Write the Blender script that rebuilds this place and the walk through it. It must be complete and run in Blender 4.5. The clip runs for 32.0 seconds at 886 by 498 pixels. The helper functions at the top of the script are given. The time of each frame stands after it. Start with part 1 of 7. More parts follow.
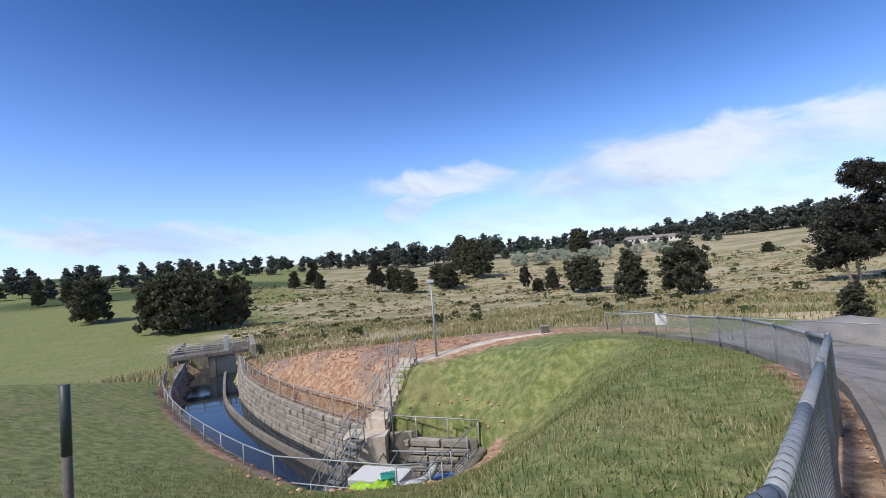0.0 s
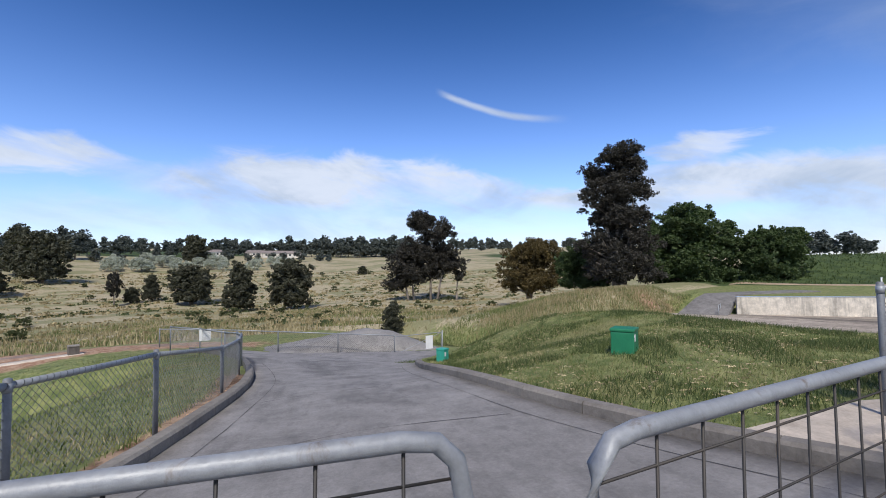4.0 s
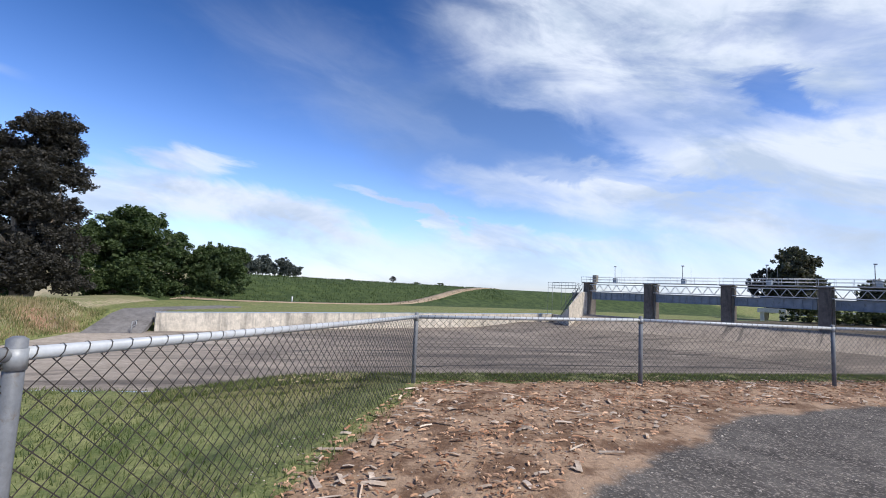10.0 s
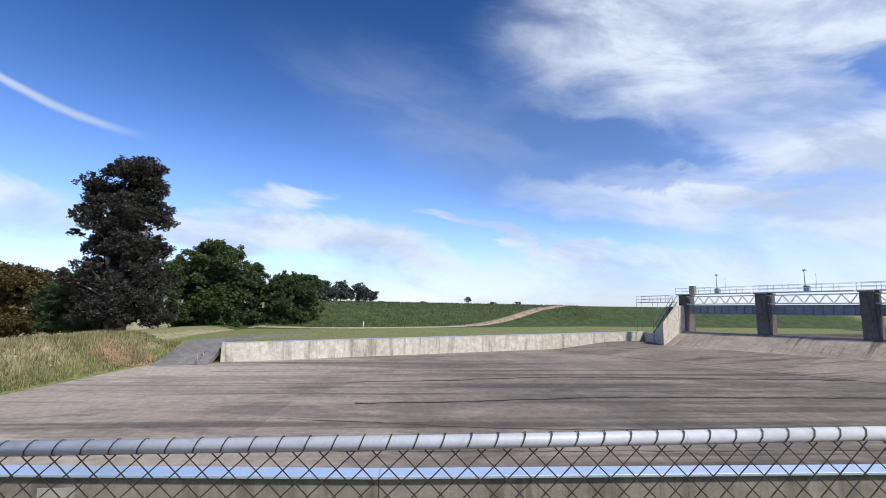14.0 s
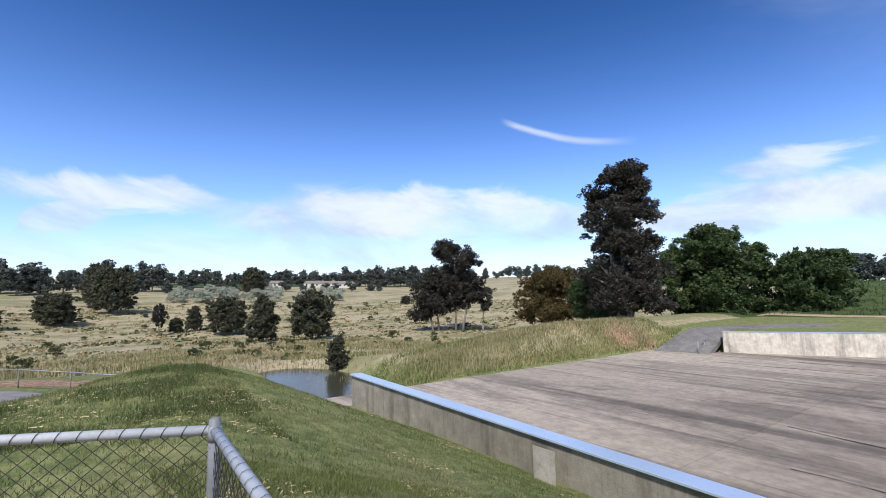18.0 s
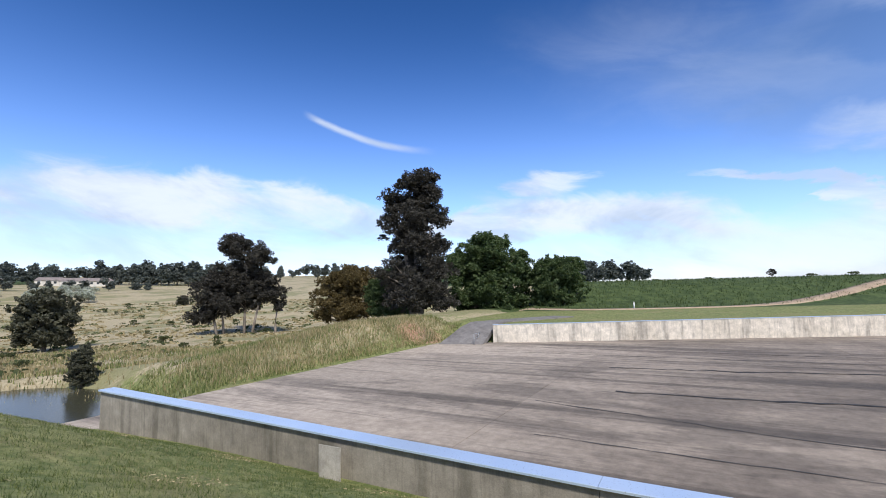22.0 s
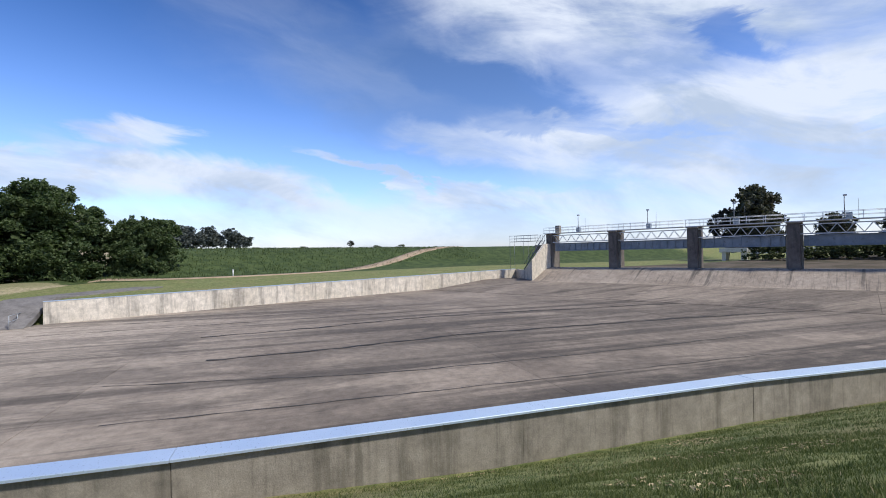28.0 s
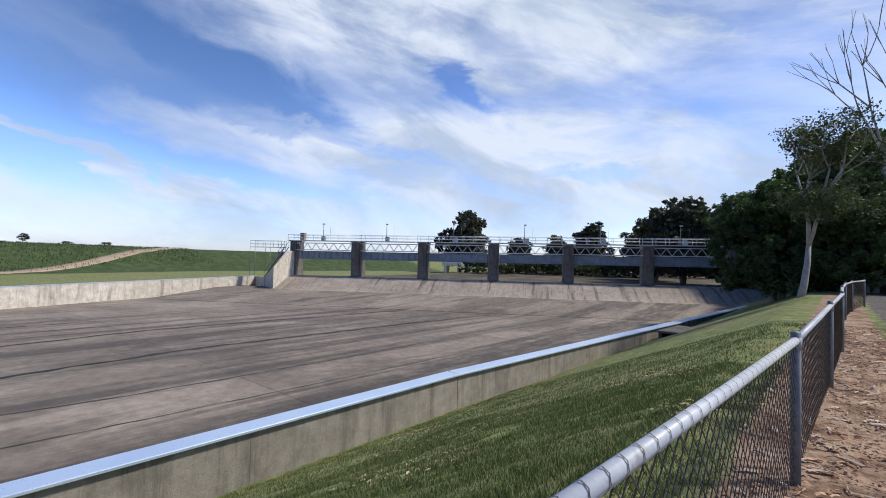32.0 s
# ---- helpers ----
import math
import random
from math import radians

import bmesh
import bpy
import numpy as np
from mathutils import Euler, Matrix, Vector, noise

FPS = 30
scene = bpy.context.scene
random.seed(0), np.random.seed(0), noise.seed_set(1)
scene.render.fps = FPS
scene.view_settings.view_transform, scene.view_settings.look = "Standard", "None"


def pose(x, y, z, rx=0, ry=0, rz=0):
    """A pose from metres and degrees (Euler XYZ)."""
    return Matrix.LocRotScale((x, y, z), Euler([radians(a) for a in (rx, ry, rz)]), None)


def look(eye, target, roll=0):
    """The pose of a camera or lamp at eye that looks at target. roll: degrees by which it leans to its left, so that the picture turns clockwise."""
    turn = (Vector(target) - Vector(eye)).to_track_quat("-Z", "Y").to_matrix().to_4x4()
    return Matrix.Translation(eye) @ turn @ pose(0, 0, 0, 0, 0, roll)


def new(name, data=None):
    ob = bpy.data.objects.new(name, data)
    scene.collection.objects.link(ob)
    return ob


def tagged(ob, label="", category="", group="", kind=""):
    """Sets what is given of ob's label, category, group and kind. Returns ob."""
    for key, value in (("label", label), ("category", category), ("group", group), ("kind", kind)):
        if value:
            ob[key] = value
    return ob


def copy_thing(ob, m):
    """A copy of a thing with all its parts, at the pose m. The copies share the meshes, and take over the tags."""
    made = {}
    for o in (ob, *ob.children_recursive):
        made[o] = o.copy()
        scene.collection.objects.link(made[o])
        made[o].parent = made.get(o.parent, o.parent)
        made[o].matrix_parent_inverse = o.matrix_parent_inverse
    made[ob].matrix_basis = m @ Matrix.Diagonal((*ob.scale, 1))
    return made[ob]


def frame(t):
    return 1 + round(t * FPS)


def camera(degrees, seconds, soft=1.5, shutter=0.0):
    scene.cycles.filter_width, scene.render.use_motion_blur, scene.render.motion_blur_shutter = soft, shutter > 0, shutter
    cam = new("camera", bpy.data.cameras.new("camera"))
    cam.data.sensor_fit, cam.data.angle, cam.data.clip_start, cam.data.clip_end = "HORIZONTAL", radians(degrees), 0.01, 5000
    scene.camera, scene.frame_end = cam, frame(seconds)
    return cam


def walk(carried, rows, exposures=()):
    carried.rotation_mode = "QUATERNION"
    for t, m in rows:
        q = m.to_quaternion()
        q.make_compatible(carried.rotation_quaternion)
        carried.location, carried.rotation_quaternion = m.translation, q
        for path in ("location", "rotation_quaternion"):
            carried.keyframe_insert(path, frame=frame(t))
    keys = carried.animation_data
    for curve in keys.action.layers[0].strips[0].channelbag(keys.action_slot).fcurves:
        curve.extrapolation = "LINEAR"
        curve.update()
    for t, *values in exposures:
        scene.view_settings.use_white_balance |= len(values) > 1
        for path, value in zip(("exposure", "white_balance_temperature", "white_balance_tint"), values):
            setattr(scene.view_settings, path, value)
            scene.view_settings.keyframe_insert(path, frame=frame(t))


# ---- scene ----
# The camera: seconds, place in metres, yaw, pitch and roll in degrees.
cam = camera(88.16, 32.0, 0.95)
ROWS = [
    (0, -3.090, 2.290, 1.336, 0.19, 3.16, 4.75),
    (0.5, -2.915, 2.258, 1.330, -4.72, 3.42, 5.47),
    (1, -2.712, 2.194, 1.321, -18.55, 3.28, 5.84),
    (1.5, -2.410, 2.002, 1.290, -30.81, 3.02, 5.34),
    (2, -2.043, 1.750, 1.263, -41.57, 3.04, 4.24),
    (2.5, -1.733, 1.524, 1.287, -46.24, 3.11, 3.28),
    (4.5, -0.300, 0.379, 1.348, -44.49, 2.03, -0.15),
    (5, 0.082, 0.169, 1.323, -45.47, 1.26, -0.80),
    (5.5, 0.491, -0.135, 1.338, -49.37, 0.98, -1.57),
    (6, 0.983, -0.493, 1.336, -64.19, 1.77, -3.04),
    (6.5, 1.508, -0.814, 1.317, -82.40, 2.24, -3.95),
    (7, 2.189, -1.173, 1.282, -97.86, 2.25, -3.42),
    (7.7, 3.088, -1.561, 1.285, -104.17, 3.87, -2.64),
    (8, 3.505, -1.781, 1.338, -104.89, 4.81, -2.89),
    (8.5, 4.093, -2.059, 1.310, -105.33, 5.25, -3.17),
    (9, 4.712, -2.453, 1.317, -105.55, 5.32, -3.31),
    (9.5, 5.279, -2.726, 1.294, -105.17, 5.34, -3.15),
    (10, 5.927, -3.014, 1.290, -104.23, 5.48, -2.71),
    (10.5, 6.548, -3.248, 1.306, -103.23, 5.88, -2.34),
    (11, 7.228, -3.500, 1.326, -102.32, 6.54, -1.82),
    (11.5, 7.796, -3.846, 1.370, -102.22, 7.00, -1.50),
    (12, 8.396, -4.243, 1.386, -102.71, 7.18, -1.28),
    (12.5, 8.870, -4.610, 1.417, -103.25, 7.17, -1.25),
    (13, 9.358, -4.985, 1.431, -102.74, 7.07, -1.19),
    (13.5, 9.765, -5.341, 1.438, -100.34, 7.23, -1.01),
    (14, 10.213, -5.593, 1.434, -94.10, 7.70, -0.65),
    (14.5, 10.621, -5.885, 1.394, -85.71, 8.02, -0.27),
    (15, 10.986, -6.207, 1.362, -74.07, 8.01, -0.20),
    (15.5, 11.243, -6.433, 1.407, -64.33, 7.73, 0.41),
    (17.5, 11.451, -6.734, 1.565, -37.88, 6.39, 1.29),
    (18, 11.457, -6.742, 1.579, -36.21, 6.25, 1.06),
    (18.5, 11.456, -6.751, 1.573, -36.27, 6.26, 1.10),
    (19, 11.453, -6.758, 1.576, -37.84, 6.29, 1.19),
    (19.5, 11.446, -6.770, 1.577, -40.31, 6.26, 1.31),
    (20, 11.455, -6.825, 1.572, -44.21, 6.21, 1.43),
    (20.5, 11.465, -6.850, 1.577, -48.00, 6.18, 1.45),
    (21, 11.469, -6.856, 1.578, -52.49, 6.13, 1.55),
    (21.5, 11.491, -6.849, 1.567, -56.35, 6.01, 1.57),
    (22, 11.522, -6.858, 1.522, -61.03, 5.62, 1.39),
    (22.5, 11.549, -6.877, 1.497, -65.27, 5.18, 1.29),
    (23, 11.558, -6.909, 1.481, -70.23, 4.60, 1.33),
    (23.5, 11.524, -6.957, 1.479, -74.33, 4.11, 1.34),
    (24, 11.479, -6.991, 1.488, -79.02, 3.51, 1.60),
    (24.5, 11.462, -7.032, 1.476, -82.85, 3.07, 1.78),
    (25, 11.460, -7.046, 1.471, -87.15, 2.62, 1.80),
    (25.5, 11.456, -7.053, 1.472, -90.40, 2.20, 1.88),
    (27.5, 11.504, -7.111, 1.413, -104.22, 0.78, 1.14),
    (28, 11.500, -7.126, 1.411, -108.03, 0.55, 1.15),
    (28.5, 11.483, -7.123, 1.428, -111.16, 0.24, 1.01),
    (29, 11.462, -7.120, 1.428, -115.22, 0.06, 0.83),
    (29.5, 11.457, -7.121, 1.427, -119.29, 0.10, 0.44),
    (30, 11.453, -7.122, 1.438, -125.03, 0.41, -0.12),
    (30.5, 11.410, -7.136, 1.460, -130.00, 0.78, -0.52),
    (31, 11.374, -7.136, 1.469, -134.95, 1.17, -1.03),
    (31.5, 11.354, -7.151, 1.473, -137.65, 1.38, -1.13),
    (32, 11.354, -7.140, 1.480, -139.22, 1.55, -1.25),
]
walk(cam, [(t, pose(x, y, z, 90 + pitch, roll, yaw)) for t, x, y, z, yaw, pitch, roll in ROWS],
     [(0, 0.46), (1.5, 0.32), (2.5, 0.30), (5, 0.34), (7, 0.44), (11, 0.50), (14, 0.46), (15.5, 0.52), (18, 0.58), (21, 0.58), (23.5, 0.50), (26, 0.46), (30, 0.42), (32, 0.40)])

# Sky, sun and exposure.
SUN_AZ, SUN_EL = 228.0, 50.0          # degrees clockwise from +y, and above the horizon


def node(tree, kind, **sets):
    n = tree.nodes.new(kind)
    for k, val in sets.items():
        if k in n.inputs:
            n.inputs[k].default_value = val
    return n


def math_node(tree, op, a, b=None, c=None, clamp=False):
    n = tree.nodes.new("ShaderNodeMath")
    n.operation, n.use_clamp = op, clamp
    for i, val in enumerate((a, b, c)):
        if val is None:
            continue
        if isinstance(val, (int, float)):
            n.inputs[i].default_value = val
        else:
            tree.links.new(val, n.inputs[i])
    return n.outputs[0]


def map_range(tree, value, a, b, c=0.0, d=1.0, smooth=True):
    n = tree.nodes.new("ShaderNodeMapRange")
    n.interpolation_type = "SMOOTHSTEP" if smooth else "LINEAR"
    tree.links.new(value, n.inputs[0])
    for i, val in enumerate((a, b, c, d)):
        n.inputs[i + 1].default_value = val
    return n.outputs[0]


def mix_color(tree, fac, a, b):
    n = tree.nodes.new("ShaderNodeMix")
    n.data_type = "RGBA"
    if isinstance(fac, (int, float)):
        n.inputs[0].default_value = fac
    else:
        tree.links.new(fac, n.inputs[0])
    for i, val in ((6, a), (7, b)):
        if isinstance(val, tuple):
            n.inputs[i].default_value = (*val, 1.0)
        else:
            tree.links.new(val, n.inputs[i])
    return n.outputs[2]


def noise_node(tree, vec, scale, detail=4.0, rough=0.55, stretch=None, warp=0.0):
    if stretch:
        m = tree.nodes.new("ShaderNodeMapping")
        m.inputs["Scale"].default_value = stretch
        tree.links.new(vec, m.inputs[0])
        vec = m.outputs[0]
    n = tree.nodes.new("ShaderNodeTexNoise")
    n.inputs["Scale"].default_value, n.inputs["Detail"].default_value = scale, detail
    n.inputs["Roughness"].default_value, n.inputs["Distortion"].default_value = rough, warp
    tree.links.new(vec, n.inputs[0])
    return n.outputs[0]


def build_sky():
    world = bpy.data.worlds.new("sky")
    world.use_nodes = True
    scene.world = world
    tr = world.node_tree
    tr.nodes.clear()
    out = tr.nodes.new("ShaderNodeOutputWorld")
    sky = tr.nodes.new("ShaderNodeTexSky")
    sky.sky_type, sky.sun_disc = "NISHITA", False
    sky.sun_elevation, sky.sun_rotation = radians(SUN_EL), radians(SUN_AZ)
    sky.air_density, sky.dust_density, sky.ozone_density = 1.0, 0.6, 2.6
    co = tr.nodes.new("ShaderNodeTexCoord")
    sep = tr.nodes.new("ShaderNodeSeparateXYZ")
    tr.links.new(co.outputs["Generated"], sep.inputs[0])
    x, y, z = sep.outputs
    # compass bearing (-60 to 300) and height of the sky in degrees
    bearing = math_node(tr, "MULTIPLY", math_node(tr, "ARCTAN2", x, y), 180 / math.pi)
    bearing = math_node(tr, "SUBTRACT", math_node(tr, "FLOORED_MODULO", math_node(tr, "ADD", bearing, 60.0), 360.0), 60.0)
    height = math_node(tr, "MULTIPLY", math_node(tr, "ARCSINE", z), 180 / math.pi)

    def pack(a, b):
        n = tr.nodes.new("ShaderNodeCombineXYZ")
        tr.links.new(a, n.inputs[0])
        tr.links.new(b, n.inputs[1])
        return n.outputs[0]
    dome = pack(bearing, height)
    puffs = noise_node(tr, dome, 0.16, 7.0, 0.58, (0.75, 1.5, 1.0), 0.6)
    sway = noise_node(tr, dome, 0.16, 7.0, 0.60, (0.55, 1.5, 3.0), 0.8)
    slant = tr.nodes.new("ShaderNodeMapping")
    slant.inputs["Rotation"].default_value = (0, 0, radians(14))
    tr.links.new(dome, slant.inputs[0])
    grain = noise_node(tr, slant.outputs[0], 0.13, 9.0, 0.62, (0.42, 1.5, 1.0), 0.5)
    frayed = pack(math_node(tr, "ADD", bearing, math_node(tr, "MULTIPLY", math_node(tr, "SUBTRACT", sway, 0.5), 12.0)),
                  math_node(tr, "ADD", height, math_node(tr, "MULTIPLY", math_node(tr, "SUBTRACT", puffs, 0.5), 5.5)))

    def bank(b, h, half_b, half_h, tilt, soft=0.75):
        """A soft-edged ellipse of sky: its bearing, height, half sizes and tilt in degrees."""
        m = tr.nodes.new("ShaderNodeMapping")
        m.vector_type = "TEXTURE"
        m.inputs["Location"].default_value = (b, h, 0)
        m.inputs["Rotation"].default_value = (0, 0, radians(tilt))
        m.inputs["Scale"].default_value = (half_b, half_h, 1)
        tr.links.new(frayed, m.inputs[0])
        n = tr.nodes.new("ShaderNodeVectorMath")
        n.operation = "LENGTH"
        tr.links.new(m.outputs[0], n.inputs[0])
        return map_range(tr, n.outputs["Value"], 1.0 + soft * 0.5, 1.0 - soft * 0.5)
    cloud = None

    def add(amount, *shape):
        nonlocal cloud
        m = math_node(tr, "MULTIPLY", bank(*shape), amount)
        cloud = m if cloud is None else math_node(tr, "SUBTRACT", math_node(tr, "ADD", cloud, m), math_node(tr, "MULTIPLY", cloud, m))

    def clear(amount, *shape):
        nonlocal cloud
        cloud = math_node(tr, "MULTIPLY", cloud, math_node(tr, "SUBTRACT", 1.0, math_node(tr, "MULTIPLY", bank(*shape), amount)))
    # the long low banks over the valley
    add(0.85, -33.0, 6.3, 12.0, 1.5, -2.0)
    add(0.40, -19.0, 4.8, 15.0, 1.6, 0.0)
    add(0.95, 1.0, 11.3, 8.5, 1.7, 0.0)
    add(0.70, -3.5, 8.6, 4.0, 1.5, 25.0)
    add(0.98, 27.0, 10.6, 16.0, 2.7, 3.0)
    add(0.95, 43.0, 10.0, 17.0, 2.5, -6.0)
    add(0.45, 30.0, 6.0, 30.0, 2.4, 0.0)
    add(0.22, 10.0, 3.2, 60.0, 3.0, 0.0)
    # beyond the tall gum
    add(0.85, 74.3, 13.3, 4.4, 1.3, -8.0)
    add(0.80, 66.0, 8.4, 12.0, 1.8, 0.0)
    add(0.95, 82.0, 8.6, 14.0, 2.2, -9.0)
    add(0.85, 101.0, 9.9, 9.8, 0.75, -17.0)
    add(0.75, 117.0, 6.8, 14.0, 1.4, -4.0)
    add(0.60, 110.0, 3.5, 45.0, 3.4, 0.0)
    # the great sheet of high cloud over the gates, with its blue gaps
    add(0.98, 147.0, 31.5, 41.0, 11.5, 0.0, 0.55)
    add(0.96, 150.0, 12.0, 32.0, 7.0, -4.0)
    add(0.55, 118.0, 13.0, 14.0, 2.4, -6.0)
    add(0.14, 92.0, 24.0, 16.0, 5.0, -15.0, 1.4)
    add(0.80, 205.0, 30.0, 40.0, 20.0, 0.0, 1.2)
    add(0.55, 265.0, 18.0, 40.0, 10.0, 0.0, 1.2)
    clear(0.95, 114.0, 20.0, 14.0, 2.3, -15.0)
    clear(0.55, 117.5, 15.0, 5.0, 1.1, -5.0)
    clear(0.85, 140.5, 21.3, 5.0, 1.6, -26.0)
    clear(0.55, 158.0, 10.8, 6.0, 0.9, 2.0)
    clear(0.45, 171.0, 26.0, 8.0, 1.8, -20.0)
    clear(0.40, 131.0, 13.5, 9.0, 0.8, -8.0)
    cloud = math_node(tr, "MULTIPLY", cloud, map_range(tr, grain, 0.30, 0.62, 0.52, 1.12), clamp=True)
    # one thin curved streak of high cloud
    run = math_node(tr, "MULTIPLY", math_node(tr, "SUBTRACT", bearing, 44.4), 1 / 16.0)
    curve = math_node(tr, "ADD", math_node(tr, "MULTIPLY", math_node(tr, "MULTIPLY", run, run), 2.85), math_node(tr, "ADD", math_node(tr, "MULTIPLY", run, -6.6), 21.45))
    off = math_node(tr, "ABSOLUTE", math_node(tr, "SUBTRACT", math_node(tr, "ADD", height, math_node(tr, "MULTIPLY", math_node(tr, "SUBTRACT", grain, 0.5), 1.1)), curve))
    streak = math_node(tr, "MULTIPLY", map_range(tr, off, 0.62, 0.05), math_node(tr, "MULTIPLY", map_range(tr, run, -0.04, 0.12), map_range(tr, run, 1.05, 0.55)))
    cloud = math_node(tr, "MAXIMUM", cloud, math_node(tr, "MULTIPLY", streak, 0.75), clamp=True)
    shade = noise_node(tr, slant.outputs[0], 0.10, 6.0, 0.6, (0.5, 1.3, 1.0), 0.6)
    white = mix_color(tr, map_range(tr, shade, 0.36, 0.60), (2.75, 3.3, 4.2), (4.2, 4.6, 5.35))
    hsv = tr.nodes.new("ShaderNodeHueSaturation")
    hsv.inputs["Saturation"].default_value, hsv.inputs["Value"].default_value = 1.12, 0.98
    tr.links.new(sky.outputs[0], hsv.inputs["Color"])
    tint = tr.nodes.new("ShaderNodeMix")
    tint.data_type, tint.blend_type = "RGBA", "MULTIPLY"
    tint.inputs[0].default_value = 1.0
    tr.links.new(hsv.outputs[0], tint.inputs[6])
    tint.inputs[7].default_value = (0.96, 0.98, 1.27, 1.0)
    deep = tr.nodes.new("ShaderNodeHueSaturation")
    tr.links.new(tint.outputs[2], deep.inputs["Color"])
    tr.links.new(map_range(tr, z, 0.12, 0.62, 1.0, 0.47), deep.inputs["Value"])
    tr.links.new(map_range(tr, z, 0.12, 0.62, 1.0, 1.12), deep.inputs["Saturation"])
    murk = mix_color(tr, math_node(tr, "MULTIPLY", bank(110.0, 18.5, 18.0, 6.5, -12.0, 1.0), 0.40), deep.outputs[0], (0.75, 1.25, 2.3))
    col = mix_color(tr, math_node(tr, "MULTIPLY", cloud, 0.95), murk, white)
    bg = tr.nodes.new("ShaderNodeBackground")
    bg.inputs["Strength"].default_value = 0.14
    tr.links.new(col, bg.inputs[0])
    tr.links.new(bg.outputs[0], out.inputs[0])


build_sky()
sun = new("sun", bpy.data.lights.new("sun", "SUN"))
sun.data.energy, sun.data.angle, sun.data.color = 3.0, radians(6.0), (1.0, 0.95, 0.87)
az, el = radians(SUN_AZ), radians(SUN_EL)
sun.matrix_world = look((0, 0, 0), (-math.sin(az) * math.cos(el), -math.cos(az) * math.cos(el), -math.sin(el)))


# ---------------------------------------------------------------- materials
def material(name, colors, rough=0.8, scale=3.0, fine=40.0, bump=0.3, metal=0.0, stretch=None, spec=0.4, island=0.0, fine_amt=0.25):
    """Two colours mixed by a coarse noise, broken up by a fine one that also makes the relief."""
    m = bpy.data.materials.new(name)
    m.use_nodes = True
    tr = m.node_tree
    b = tr.nodes["Principled BSDF"]
    co = tr.nodes.new("ShaderNodeTexCoord").outputs["Object"]
    coarse = noise_node(tr, co, scale, 5.0, 0.6, stretch, 0.3)
    grain = noise_node(tr, co, fine, 4.0, 0.65)
    c = mix_color(tr, map_range(tr, coarse, 0.33, 0.67), colors[0], colors[1])
    if len(colors) > 2:
        spots = noise_node(tr, co, scale * 3.1, 6.0, 0.7, stretch, 0.6)
        c = mix_color(tr, map_range(tr, spots, 0.55, 0.75), c, colors[2])
    hsv = tr.nodes.new("ShaderNodeHueSaturation")
    tr.links.new(c, hsv.inputs["Color"])
    val = map_range(tr, grain, 0.25, 0.75, 1.0 - fine_amt, 1.0 + fine_amt, False)
    if island:
        rnd = tr.nodes.new("ShaderNodeNewGeometry").outputs["Random Per Island"]
        val = math_node(tr, "MULTIPLY", val, map_range(tr, rnd, 0, 1, 1.0 - island, 1.0 + island, False))
    tr.links.new(val, hsv.inputs["Value"])
    tr.links.new(hsv.outputs[0], b.inputs["Base Color"])
    b.inputs["Metallic"].default_value = metal
    b.inputs["Specular IOR Level"].default_value = spec
    tr.links.new(map_range(tr, grain, 0.2, 0.8, max(0.0, rough - 0.12), min(1.0, rough + 0.1), False), b.inputs["Roughness"])
    if bump:
        bn = tr.nodes.new("ShaderNodeBump")
        bn.inputs["Strength"].default_value, bn.inputs["Distance"].default_value = bump, 0.02
        tr.links.new(grain, bn.inputs["Height"])
        tr.links.new(bn.outputs[0], b.inputs["Normal"])
    return m


def leaf_material(name, dark, light, through_col):
    m = bpy.data.materials.new(name)
    m.use_nodes = True
    tr = m.node_tree
    b = tr.nodes["Principled BSDF"]
    rnd = tr.nodes.new("ShaderNodeNewGeometry").outputs["Random Per Island"]
    co = tr.nodes.new("ShaderNodeTexCoord").outputs["Object"]
    n = noise_node(tr, co, 0.45, 3.0)
    f = math_node(tr, "ADD", math_node(tr, "MULTIPLY", rnd, 0.6), math_node(tr, "MULTIPLY", n, 0.5))
    tr.links.new(mix_color(tr, map_range(tr, f, 0.2, 0.9), dark, light), b.inputs["Base Color"])
    b.inputs["Roughness"].default_value, b.inputs["Specular IOR Level"].default_value = 0.6, 0.3
    tl = tr.nodes.new("ShaderNodeBsdfTranslucent")
    tl.inputs[0].default_value = (*through_col, 1)
    mx = tr.nodes.new("ShaderNodeMixShader")
    mx.inputs[0].default_value = 0.25
    tr.links.new(b.outputs[0], mx.inputs[1])
    tr.links.new(tl.outputs[0], mx.inputs[2])
    tr.links.new(mx.outputs[0], tr.nodes["Material Output"].inputs[0])
    return m


